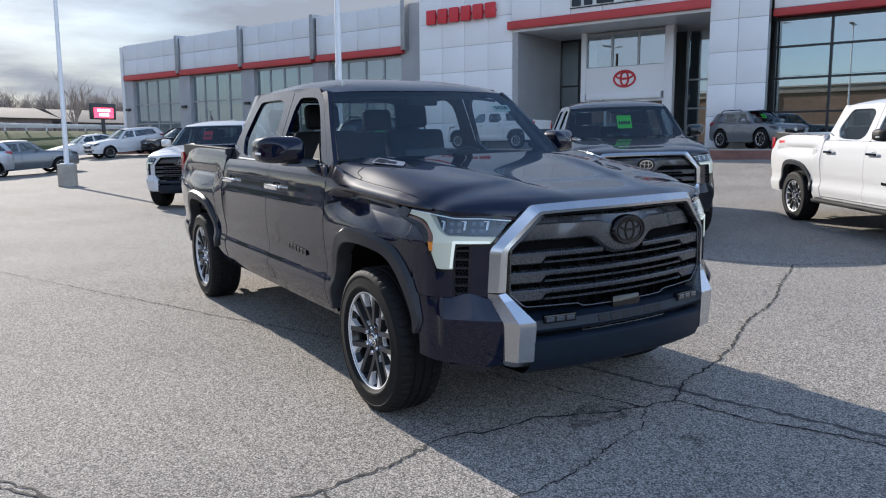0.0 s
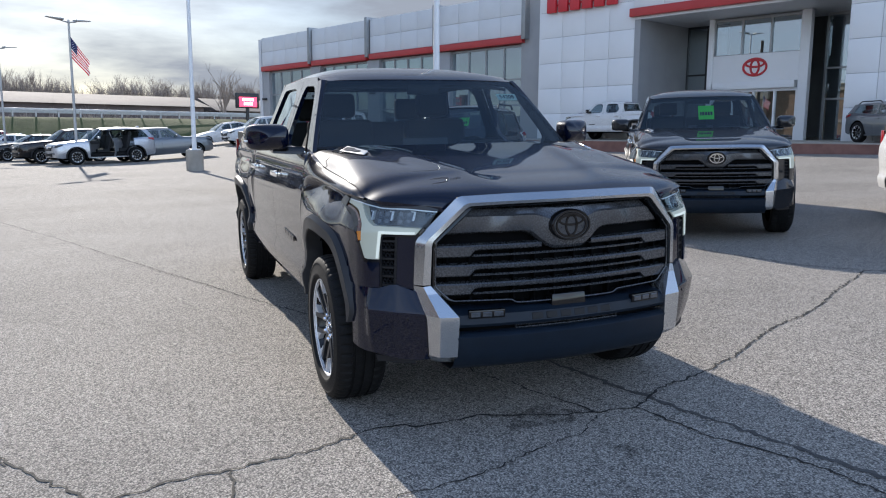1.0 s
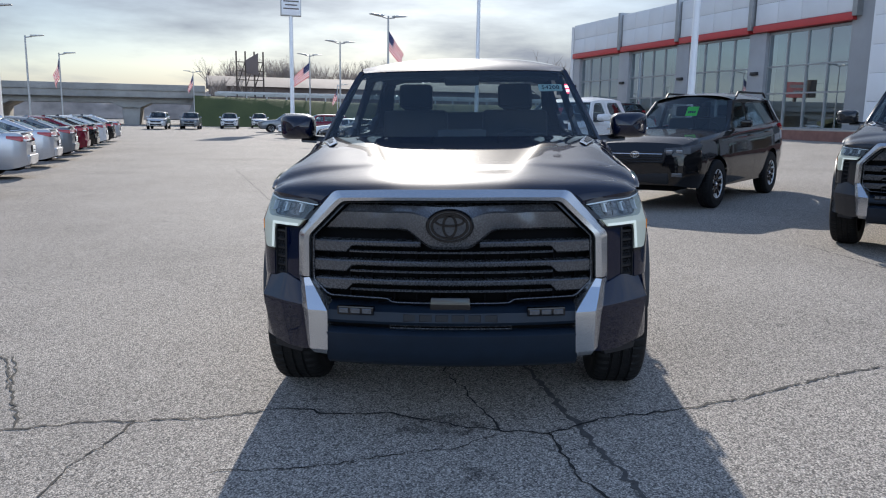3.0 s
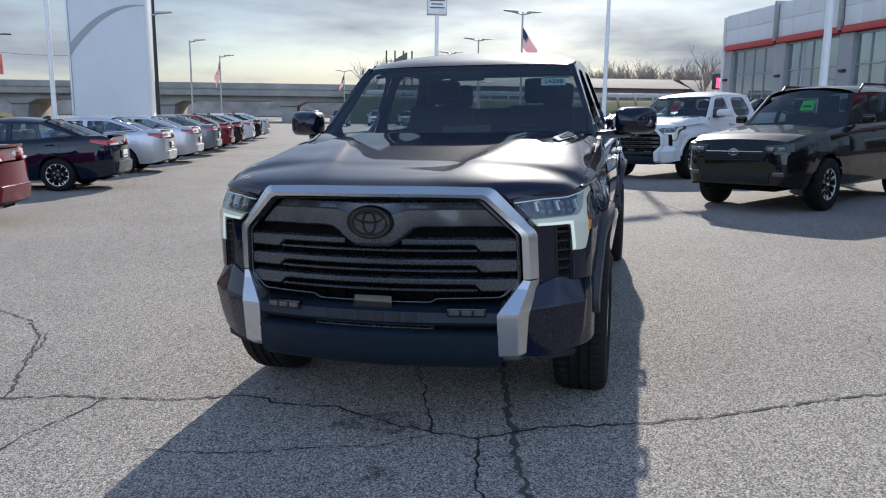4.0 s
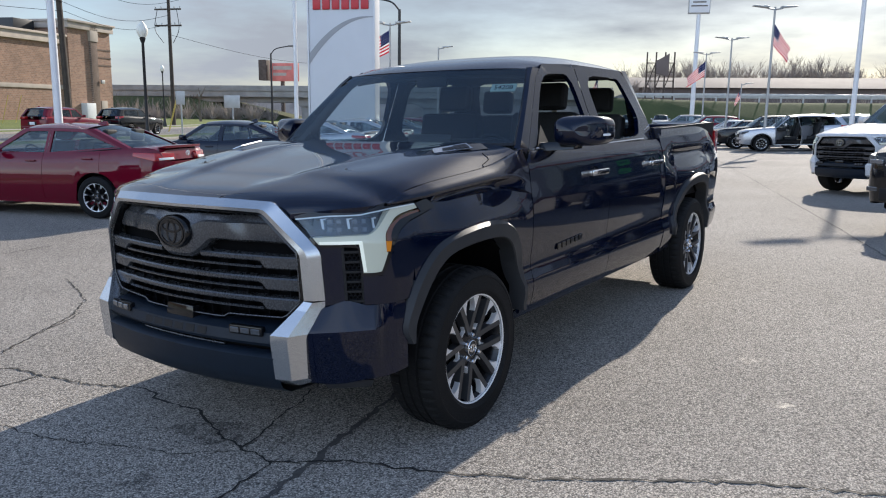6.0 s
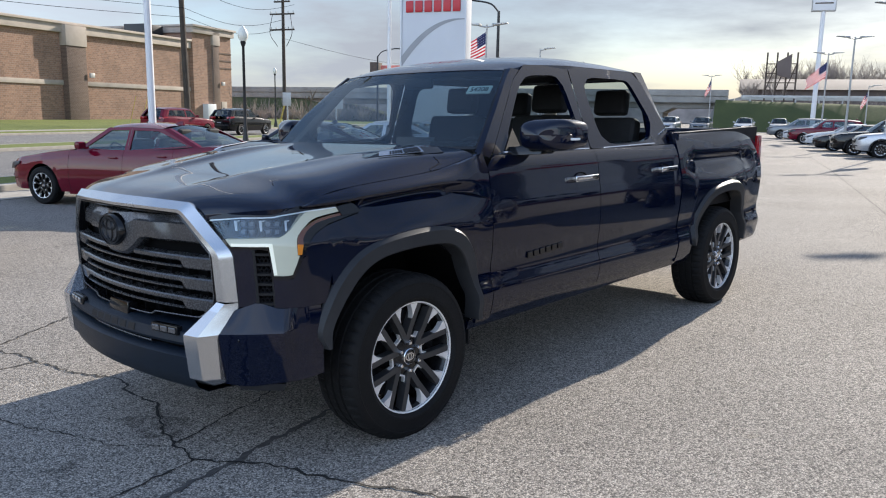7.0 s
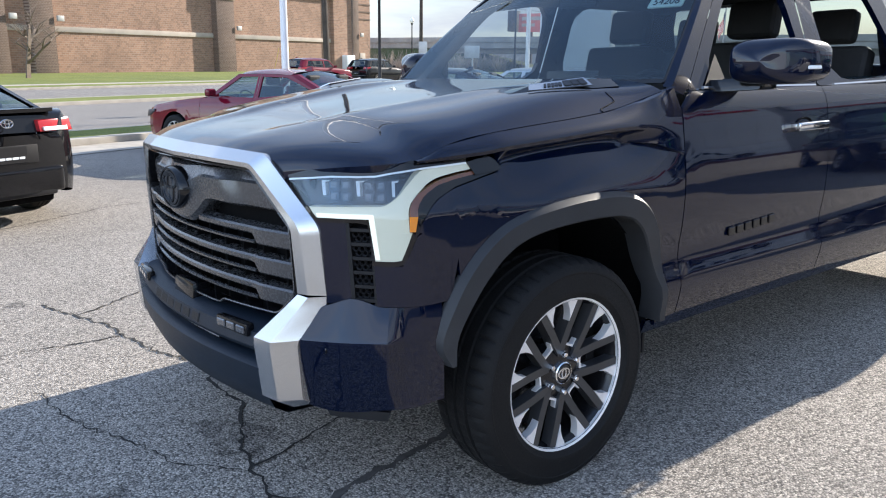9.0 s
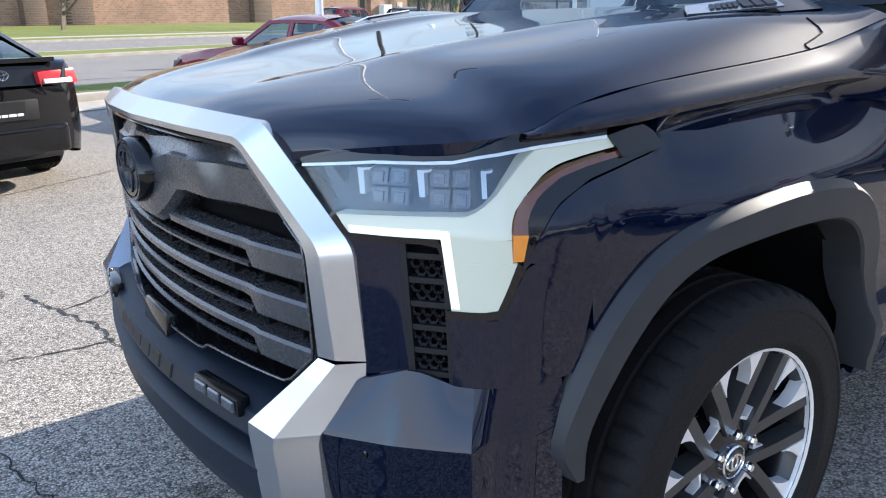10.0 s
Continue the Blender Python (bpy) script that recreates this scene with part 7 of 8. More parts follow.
part("end_wall", box_lot(QF - 0.25, QF + 40, 53.0, 53.4, 0, 8.75), "panel_grey", dealer)


def panel_grid(q, a0, a1, z0, z1, na, nz, mat, parent, thick=0.12, gap=0.014, name="panel"):
    """Metal cladding, panel by panel, on a dark backing."""
    part("backing", box_lot(q + 0.03, q + thick + 0.2, a0, a1, z0, z1), "mullion", parent)
    for i in range(na):
        for k in range(nz):
            b0, b1 = a0 + (a1 - a0) * i / na + gap / 2, a0 + (a1 - a0) * (i + 1) / na - gap / 2
            c0, c1 = z0 + (z1 - z0) * k / nz + gap / 2, z0 + (z1 - z0) * (k + 1) / nz - gap / 2
            part(name, box_lot(q, q + thick, b0, b1, c0, c1, 0.012), mat, parent)


def curtain(q, a0, a1, z0, z1, na, zs, parent, mat="mullion", name="window"):
    """A tall shop window: pane by pane between mullions."""
    w = part(name, box_lot(q + 0.0, q + 0.14, a0, a1, z1 - 0.12, z1), mat, parent)
    rows = [z0] + list(zs) + [z1]
    for i in range(na + 1):
        a = a0 + (a1 - a0) * i / na
        part("mullion", box_lot(q, q + 0.14, a - 0.045, a + 0.045, z0, z1 - 0.12), mat, w)
    for z in rows[:-1]:
        part("transom", box_lot(q + 0.01, q + 0.13, a0, a1, z - 0.04, z + 0.04), mat, w)
    for i in range(na):
        for z_0, z_1 in zip(rows, rows[1:]):
            p = [(q + 0.07, a0 + (a1 - a0) * (i + d) / na, z) for d, z in ((0, z_0), (1, z_0), (1, z_1), (0, z_1))]
            ob = part("pane", ([tuple(lot(*v)) for v in p], [(0, 1, 2, 3)]), "shop_glass", w, normals=False)
            ob.visible_shadow = False
    return w


for b0, b1, na in ((45.80, 52.75, 4), (38.85, 45.46, 4), (32.08, 38.5, 4), (25.0, 31.7, 4)):
    curtain(QF, b0 + 0.3, b1 - 0.8, ZB, 6.2, na, (3.0, 4.4), dealer)
    part("red_band", box_lot(QF - 0.45, QF + 0.2, b0, b1, 6.24, 6.6, 0.02), "red_band", dealer, "red fascia band")
    panel_grid(QF - 0.35, b0 + 0.02, b1 - 0.02, 6.62, 8.8, 4, 2, "panel_grey", dealer)
    part("parapet_return", box_lot(QF - 0.55, QF + 0.5, b0 - 0.3, b0 - 0.02, 6.4, 8.95, 0.02), "mullion", dealer)
    pil = part("pier", box_lot(QF - 0.2, QF + 0.6, b1 - 0.8, b1 + (0.28 if b1 > 50 else 0.5), 0, 6.22, 0.03), "pier_grey", dealer)
    part("wall_lamp", box_lot(QF - 0.38, QF - 0.2, b1 - 0.4, b1 + 0.1, 4.0, 4.18, 0.03), "pole_black", pil)
pil = part("pier", box_lot(QF - 0.2, QF + 0.6, 23.45, 25.25, 0, 8.8, 0.03), "pier_grey", dealer)
# white block with the red name
panel_grid(QF - 0.9, 17.7, 23.3, ZB, 11.2, 4, 8, "panel_white", dealer)
part("white_side", box_lot(QF - 0.88, QF + 6, 23.3, 23.4, ZB, 11.2), "panel_white", dealer)
part("white_jamb", box_lot(QF - 0.88, QF + 3.4, 17.4, 17.7, ZB, 6.6), "pier_grey", dealer)
sign = part("red_name_sign", box_lot(QF - 1.02, QF - 0.9, 18.6, 22.7, 7.70, 7.78), "red_sign", dealer)
for i in range(6):
    a = 22.75 - 0.72 * i
    part("sign_bar", box_lot(QF - 1.15, QF - 0.98, a - 0.57, a, 7.38, 8.1, 0.06), "red_sign", sign)
part("sign_emblem", moved(oval_badge(0.75, 0.5, 0.0, 0.07), Matrix.Translation(lot(QF - 1.0, 20.7, 9.2)) @ pose(0, 0, 0, 0, 0, 16.9 - 90)), "red_sign", dealer)
# the entrance portal
part("portal_band", box_lot(QF - 1.15, QF + 0.4, 8.4, 17.85, 6.72, 7.08, 0.02), "red_band", dealer, "red portal band")
panel_grid(QF - 1.0, 8.4, 17.7, 7.1, 11.2, 6, 3, "panel_white", dealer)
part("portal_soffit", box_lot(QF - 0.9, QF + 4, 8.4, 17.7, 6.6, 6.72), "panel_grey", dealer)
nm = part("dealer_name", box_lot(QF - 1.06, QF - 1.0, 9.0, 14.6, 7.32, 7.36), "ink", dealer)
for i, w in enumerate((0.42, 0.38, 0.60, 0.20, 0.42, 0.52, 0.42, 0.5, 0.5)):
    a = 14.5 - i * 0.60
    part("name_bar", box_lot(QF - 1.1, QF - 1.0, a - w, a, 7.42, 8.0, 0.03), "ink", nm)
curtain(QF + 3.2, 15.3, 17.4, ZB, 6.6, 2, (3.0, 4.3), dealer, "mullion_dark")
curtain(QF + 3.2, 8.5, 10.8, ZB, 6.6, 2, (3.0, 4.3), dealer, "mullion")
curtain(QF + 1.6, 11.2, 15.1, 4.95, 6.55, 3, (), dealer, "mullion")
eg = part("entrance_frame", join(box_lot(QF + 1.5, QF + 1.8, 15.1, 15.35, ZB, 6.6, 0.02), box_lot(QF + 1.5, QF + 1.8, 10.8, 11.2, ZB, 6.6, 0.02), box_lot(QF + 1.52, QF + 1.75, 11.2, 15.1, 3.75, 4.95, 0.02), box_lot(QF + 1.4, QF + 1.8, 11.3, 15.0, 3.45, 3.75, 0.02)), "panel_white", dealer, "white entrance frame")
curtain(QF + 1.6, 11.25, 15.05, ZB, 3.45, 4, (), dealer, "panel_white", "entrance_door")
part("entrance_emblem", moved(oval_badge(0.52, 0.36, 0.0, 0.05), Matrix.Translation(lot(QF + 1.46, 13.1, 4.38)) @ pose(0, 0, 0, 0, 0, 16.9 - 90)), "red_sign", eg, "red oval emblem")
panel_grid(QF - 0.9, 6.16, 8.4, ZB, 11.2, 2, 8, "panel_white", dealer)
# right wing
curtain(QF, -26.0, 6.12, ZB, 6.2, 16, (2.6, 3.9, 5.1), dealer, "mullion_dark")
part("red_band", box_lot(QF - 0.5, QF + 0.2, -26, 6.12, 6.22, 6.5, 0.02), "red_band", dealer, "red fascia band")
panel_grid(QF - 0.4, -26, 6.12, 6.52, 9.2, 16, 2, "panel_white", dealer)


# ---- poles, lamps, flags, signs ----
def pole_thing(name, q, a, label, cat, group=""):
    p = lot(q, a)
    return thing(name, Matrix.Translation((p.x, p.y, ground_z(p.x, p.y))) @ pose(0, 0, 0, 0, 0, 16.9), label, cat, group)


def lot_light(q, a, h, arms, block_h=0.75, mat="pole_white", r=0.085, head="pole_grey", turn=0.0):
    t = pole_thing("lot_light", q, a, "tall painted light pole on a round-edged concrete base", "light pole", "lot light poles")
    if block_h:
        part("concrete_base", moved(lathe([(0.0, 0.0), (0.31, 0.0), (0.31, block_h - 0.04), (0.28, block_h), (0.0, block_h)], 20, "z"), Matrix.Identity(4)), "concrete", t)
    part("pole", join(tube([(0, 0, block_h), (0, 0, h)], [r, r * 0.62], 14), block(0, 0, block_h + 0.02, 0.34, 0.34, 0.04, 0.01)), mat, t)
    for s in arms:
        x = math.cos(radians(s + turn)), math.sin(radians(s + turn))
        arm = part("arm", tube([(0, 0, h - 0.12), (0.35 * x[0], 0.35 * x[1], h - 0.06)], 0.035, 8), head, t)
        part("lamp_head", moved(hexa([(0.3, -0.19, -0.05), (1.0, -0.15, -0.02), (1.0, 0.15, -0.02), (0.3, 0.19, -0.05), (0.3, -0.19, 0.05), (1.0, -0.15, 0.02), (1.0, 0.15, 0.02), (0.3, 0.19, 0.05)], 0.02), pose(0, 0, h - 0.03, 0, -4, s + turn)), head, arm)
    return t


def flag(q, a, z, w, h, sag, seed, turn=0.0, group="flags"):
    """A striped flag that hangs in folds from its pole."""
    p = lot(q, a)
    t = thing("flag", Matrix.Translation((p.x, p.y, z)) @ pose(0, 0, 0, 0, 0, turn), "striped red and white flag hanging from its pole", "flag", group)
    rnd = random.Random(seed)
    ph = rnd.uniform(0, 6)

    def at(u, v):
        fold = 0.10 * math.sin(7 * u + ph + 2 * v) * u
        return (u * w * math.cos(sag) + 0.04 * math.sin(9 * v + ph) * u, fold * w, -v * h - u * w * math.sin(sag) * (1 - 0.25 * v))
    for k in range(13):
        rows = [[at(u, (k + d) / 13) for d in (0, 0.5, 1)] for u in np.linspace(0.0 if k >= 7 else 0.40, 1, 12)]
        part("stripe", sheet(rows), "flag_red" if k % 2 == 0 else "flag_white", t)
    can = part("canton", sheet([[at(u, v) for v in np.linspace(0, 7 / 13, 7)] for u in np.linspace(0, 0.40, 7)]), "flag_blue", t)
    for i in range(5):
        for j in range(4):
            c = at(0.05 + 0.075 * i, 0.06 + 0.12 * j)
            part("star", moved(lathe([(0.0, -0.012), (0.018 * h, 0.0), (0.0, 0.012)], 5, "y"), Matrix.Translation((c[0], c[1], c[2]))), "flag_white", can)
    return t


lot_light(9.0, 23.9, 8.6, (0, 180), 0.75, turn=20)
lot_light(9.4, 11.05, 8.6, (0, 180), 0.75, turn=20)
for q, a, h in ((8.2, 34.7, 6.5), (7.95, 46.6, 6.3), (7.7, 58.4, 6.3)):
    lot_light(q, a, h, (0, 180), 0.4, "pole_grey", 0.07, turn=12)
lot_light(-10.4, 47.1, 5.9, (0,), 0.0, "pole_grey", 0.07)
lot_light(-9.35, 51.9, 5.3, (0,), 0.0, "pole_grey", 0.06)
lot_light(-10.5, 23.9, 11.0, (0, 180), 0.4)
lot_light(-10.1, 10.45, 11.0, (0, 180), 0.4)
flag(8.2, 34.7, 5.75, 1.35, 0.95, 1.0, 1, -10)
flag(7.7, 58.4, 5.6, 1.7, 1.1, 0.75, 2, 190)
flag(-9.35, 51.9, 4.9, 1.3, 1.1, 1.25, 3, 170)
lot_light(-9.0, 31.3, 5.7, (0, 180), 0.0, "pole_grey", 0.06)
flag(-9.0, 31.3, 5.25, 1.35, 1.0, 0.55, 4, 200)
lot_light(12.0, 70.0, 4.5, (0,), 0.0, "pole_grey", 0.06)
flag(12.0, 70.0, 4.0, 1.2, 0.9, 1.15, 5, 180)
lot_light(-1.0, 84.0, 6.0, (0, 180), 0.0, "pole_grey", 0.06)
flag(-1.0, 84.0, 5.6, 1.6, 1.1, 1.2, 6, 200)

# tall sign on a post behind the flags
sp = pole_thing("pole_sign", 8.4, 75.5, "square white sign on a tall white post", "sign")
part("post", tube([(0, 0, 0), (0, 0, 14)], [0.22, 0.18], 14), "pole_white", sp)
sb = part("sign_box", block(0, 0, 13.2, 2.0, 0.5, 4.0, 0.06), "pole_grey", sp)
part("sign_face", block(0, -0.27, 13.2, 1.84, 0.04, 3.8, 0.02), "panel_white", sb)
part("sign_bar", join(*[block(0, -0.30, 11.9 + 0.35 * k, 1.5 - 0.3 * (k % 2), 0.02, 0.12) for k in range(3)]), "far_roof", sb)

# the sign tower at the street
tw = pole_thing("sign_tower", -8.25, 22.75, "tall white sign tower with grey arc and red name bars", "sign")
part("tower_body", join(block(0, 0.25, 4.2, 2.42, 0.5, 8.4, 0.04)), "shaded_white", tw)
part("tower_edge", join(block(-1.24, 0.25, 4.2, 0.06, 0.56, 8.42, 0.01), block(1.24, 0.25, 4.2, 0.06, 0.56, 8.42, 0.01)), "panel_grey", tw)
arc = []
for k in range(21):
    u = k / 20
    x = -1.21 + 2.41 * u
    z0 = 3.30 + 1.62 * (1 - (1 - u) ** 2.1)
    arc.append([(x, -0.012, z0), (x, -0.012, z0 + 0.34 * (1 - u) ** 1.2 + 0.03)])
part("tower_arc", slab(arc, (0, 0.03, 0)), "pier_grey", tw, "grey painted arc")
for k in range(6):
    part("name_bar", block(-0.90 + 0.36 * k, -0.03, 5.40, 0.29, 0.05, 0.40, 0.03), "red_sign", tw)
part("tower_emblem", moved(oval_badge(0.62, 0.42, 0.0, 0.06), pose(0, -0.02, 6.6)), "red_sign", tw)


def street_lamp(q, a, h, label="black cast street lamp with a cream acorn globe"):
    p = lot(q, a)
    t = thing("street_lamp", Matrix.Translation((p.x, p.y, -0.1)), label, "street lamp", "street lamps")
    part("post", lathe([(0.0, 0.0), (0.17, 0.0), (0.17, 0.25), (0.12, 0.5), (0.075, 0.8), (0.055, 1.2), (0.045, h - 0.7), (0.07, h - 0.66), (0.10, h - 0.55), (0.06, h - 0.5)], 16, "z"), "pole_black", t)
    part("globe", lathe([(0.0, h - 0.52), (0.10, h - 0.52), (0.17, h - 0.40), (0.18, h - 0.28), (0.13, h - 0.14), (0.06, h - 0.06), (0.05, h - 0.03), (0.0, h)], 16, "z"), "globe", t, "cream globe")


street_lamp(-13.85, 19.25, 4.45)
street_lamp(-36.0, 55.0, 5.2)
street_lamp(-36.0, 12.0, 5.2)

# utility poles and wires
ut = pole_thing("utility_pole", -38.0, 59.6, "dark wooden utility pole with cross-arms and wires", "utility pole")
part("pole", tube([(0, 0, 0), (0, 0, 13.0)], [0.19, 0.13], 10), "wood_pole", ut)
for z, w in ((11.4, 1.7), (10.3, 2.6), (8.9, 2.6), (12.4, 2.2)):
    part("cross_arm", block(0, -0.16, z, w, 0.12, 0.14, 0.02), "wood_pole", ut)
    for x in (-w / 2 + 0.1, -w / 4, w / 4, w / 2 - 0.1):
        part("insulator", moved(lathe([(0.0, 0.2), (0.03, 0.2), (0.055, 0.1), (0.03, 0.0)], 8, "z"), Matrix.Translation((x, -0.16, z + 0.07))), "pole_grey", ut)
for x in (-1.0, 0.9):
    part("dropped_wire", tube(smooth_line([(x, -0.2, 10.3), (x * 1.25, -0.3, 8.6), (x * 0.5, -0.2, 7.4)], 9), 0.03, 5), "pole_black", ut)
ut2 = pole_thing("utility_pole", -38.0, 45.9, "dark wooden street-side pole with wires", "utility pole")
part("pole", tube([(0, 0, 0), (-0.35, 0, 14.0)], [0.26, 0.18], 10), "wood_pole", ut2)
w0 = thing("overhead_wire", Matrix.Identity(4), "thin black overhead wires between the poles", "wire")
for z, dq in ((9.0, 0.0), (8.3, 0.25), (10.3, 1.2)):
    pts = [lot(-38 + dq, a, z - 0.9 * math.sin(math.pi * (a - 45.9) / 13.7) + 0.05 * (a - 45.9)) for a in np.linspace(45.9, 59.6, 12)]
    part("wire", tube([tuple(p) for p in pts], 0.016, 5), "wire", w0)
    pts = [lot(-38 + dq, a, z - 1.2 * math.sin(math.pi * (a + 10) / 55.9)) for a in np.linspace(-10, 45.9, 14)]
    part("wire", tube([tuple(p) for p in pts], 0.016, 5), "wire", w0)
pts = [lot(-38 + 0.1 * (a - 59.6), a, 8.0 - 1.0 * math.sin(math.pi * (a - 59.6) / 40)) for a in np.linspace(59.6, 99.6, 12)]
part("wire", tube([tuple(p) for p in pts], 0.016, 5), "wire", w0)
# tall black arm lamps
for q, a, h, side in ((-28.5, 60.0, 7.0, 1), (-9.9, 36.0, 7.4, -1)):
    t = pole_thing("arm_lamp", q, a, "slim black road lamp with a curved arm", "street lamp", "arm lamps")
    part("post", tube([(0, 0, 0), (0, 0, h - 0.5)], [0.11, 0.07], 10), "pole_black", t)
    arm = part("arm", tube(smooth_line([(0, 0, h - 0.55), (0.5 * side, 0, h - 0.1), (1.7 * side, 0, h + 0.12)], 10), 0.045, 8), "pole_black", t)
    part("lamp_head", block(2.0 * side, 0, h + 0.12, 0.7, 0.26, 0.1, 0.03), "pole_black", arm)
# backs of road signs at the verge
for q, a, z, w, hh in ((-21.7, 40.0, 1.75, 1.05, 0.75), (-24.0, 38.0, 1.9, 0.6, 0.8)):
    t = pole_thing("road_sign", q, a, "back of a plain metal road sign on a post", "road sign", "road signs")
    part("post", tube([(0, 0, 0), (0, 0, z + hh)], 0.05, 8), "pole_grey", t)
    part("plate", block(0, -0.07, z + hh / 2, w, 0.02, hh, 0.008), "pole_grey", t)
for q, a in ((-50.0, 52.5), (-50.0, 54.0), (-30.0, 46.0), (-30.3, 46.6)):
    t = pole_thing("guy_marker", q, a, "leaning yellow guy-wire marker", "marker", "guy markers")
    part("rod", tube([(0, 0, 0), (0.7, 0.2, 2.6)], 0.025, 6), "marker_yellow", t)


# ---- the overpass, its bank and what stands beyond ----
AH = 102.0
ov = thing("overpass", Matrix.Identity(4), "long grey concrete road bridge on broad piers", "bridge")
part("deck", join(box_lot(-120, 0.5, AH, AH + 12, 3.55, 4.0), box_lot(-120, 0.5, AH - 0.4, AH, 3.3, 4.15, 0.05)), "bridge", ov)
part("parapet", box_lot(-120, 0.5, AH - 0.55, AH - 0.1, 4.15, 4.95, 0.04), "bridge", ov)
part("girder", join(box_lot(-120, 0.5, AH + 0.6, AH + 1.2, 2.6, 3.55), box_lot(-120, 0.5, AH + 4, AH + 4.6, 2.6, 3.55), box_lot(-120, 0.5, AH + 8, AH + 8.6, 2.6, 3.55)), "bridge", ov)
for q in (-8.6, -24.6, -43.0, -62.0, -85.0):
    pr = part("pier", hexa([tuple(lot(q + dq, AH + da, z)) for z, ws in ((-0.3, 0.9), (2.0, 1.1)) for dq, da in ((-ws, 0.8), (ws, 0.8), (ws, 9), (-ws, 9))], 0.05), "bridge", ov)
    part("pier_cap", hexa([tuple(lot(q + dq, AH + da, z)) for z, ws in ((2.0, 1.1), (2.75, 2.6)) for dq, da in ((-ws, 0.5), (ws, 0.5), (ws, 9.4), (-ws, 9.4))], 0.05), "bridge", pr)
part("abutment", hexa([tuple(lot(*p)) for p in ((-2.5, AH - 1, -0.3), (1.2, AH - 1, -0.3), (1.2, AH + 12, -0.3), (-2.5, AH + 12, -0.3), (-0.8, AH - 0.3, 3.5), (1.2, AH - 0.3, 3.9), (1.2, AH + 12, 3.9), (-0.8, AH + 12, 3.5))], 0.05), "bridge", ov)
bank_rows = []
for q in np.linspace(-1.0, 160, 40):
    foot = AH - 7.4 - 1.0 * ease((q - 2) / 30)
    h = lerp([(-1, 3.7), (20, 3.2), (60, 3.4), (160, 3.6)], q)
    z0 = ground_z(*lot(q, foot).xy) - 0.1
    bank_rows.append([tuple(lot(q, foot, z0)), tuple(lot(q, foot + 1.6, z0 + 0.85)), tuple(lot(q, AH - 1.4, h - 0.35)), tuple(lot(q, AH - 0.5, h)), tuple(lot(q, AH + 14, h))])
structure("bank", sheet(bank_rows), "shaded_grass", "grassy bank that carries the highway", "bank")
bank_l = [[tuple(lot(q, AH - 8, -0.1)), tuple(lot(q, AH - 1, lerp([(-120, 3.5), (-62, 3.2), (-46, 0.0)], q))), tuple(lot(q, AH + 12, lerp([(-120, 3.5), (-62, 3.2), (-46, 0.0)], q)))] for q in np.linspace(-120, -46, 20)]
structure("bank_far", sheet(bank_l), "shaded_grass", "grassy bank beyond the street", "bank")
gr = thing("guard_rail", Matrix.Identity(4), "galvanised highway guard rail on posts", "guard rail")
part("rail", join(box_lot(2.0, 160, AH - 0.62, AH - 0.55, 3.95, 4.3, 0.02), box_lot(2.0, 160, AH + 11.0, AH + 11.1, 3.95, 4.5, 0.02)), "pole_grey", gr)
for q in np.arange(3, 158, 2.6):
    part("rail_post", box_lot(q, q + 0.18, AH - 0.54, AH - 0.40, 3.0, 4.3), "pole_grey", gr)

# skeleton billboard and the red poster board
bb = thing("billboard", Matrix.Identity(4), "old dark billboard frame with its board half gone", "billboard")
for q in (4.8, 6.0, 7.2, 8.4):
    part("leg", box_lot(q - 0.1, q + 0.1, 107.0, 107.2, 2.5, 9.9), "rust", bb)
for z in (6.0, 7.2, 8.4):
    part("beam", box_lot(4.7, 8.5, 107.0, 107.1, z, z + 0.12), "rust", bb)
for q0, q1 in ((4.8, 6.0), (6.0, 7.2), (7.2, 8.4)):
    part("brace", tube([tuple(lot(q0, 107.0, 5.0)), tuple(lot(q1, 107.0, 8.6))], 0.07, 6), "rust", bb)
part("board", hexa([tuple(lot(*p)) for p in ((6.1, 106.7, 7.0), (7.7, 106.5, 6.6), (7.7, 106.8, 6.6), (6.1, 107.0, 7.0), (6.0, 106.7, 8.7), (7.7, 106.5, 9.7), (7.7, 106.8, 9.7), (6.0, 107.0, 8.7))], 0.02), "far_wall", bb)
pb = thing("billboard", Matrix.Identity(4), "faded red poster billboard behind the bridge", "billboard")
part("post", box_lot(-55.2, -54.6, 120.3, 120.7, 0, 6.5), "rust", pb)
part("poster", box_lot(-57.0, -51.8, 120.0, 120.3, 6.3, 9.3, 0.03), "poster_red", pb)
part("side_board", box_lot(-58.6, -57.2, 119.0, 121.0, 6.4, 9.8, 0.03), "rust", pb)
part("poster_bar", join(box_lot(-56.4, -53.0, 119.96, 120.0, 8.2, 8.8), box_lot(-56.4, -54.0, 119.96, 120.0, 7.2, 7.7)), "stone", pb)
led = thing("led_sign", Matrix.Identity(4), "lit red video sign beside the highway", "sign")
part("cabinet", box_lot(50.6, 54.2, 101.0, 101.5, 5.0, 7.2, 0.04), "pole_black", led)
part("screen", box_lot(51.0, 53.8, 100.93, 101.0, 5.2, 6.6), "led", led)
part("screen_bar", join(box_lot(51.5, 53.3, 100.9, 100.93, 6.05, 6.4), box_lot(51.7, 53.1, 100.9, 100.93, 5.45, 5.8)), "led_text", led)
part("leg", box_lot(52.2, 52.6, 101.1, 101.4, 2.0, 5.0), "pole_black", led)
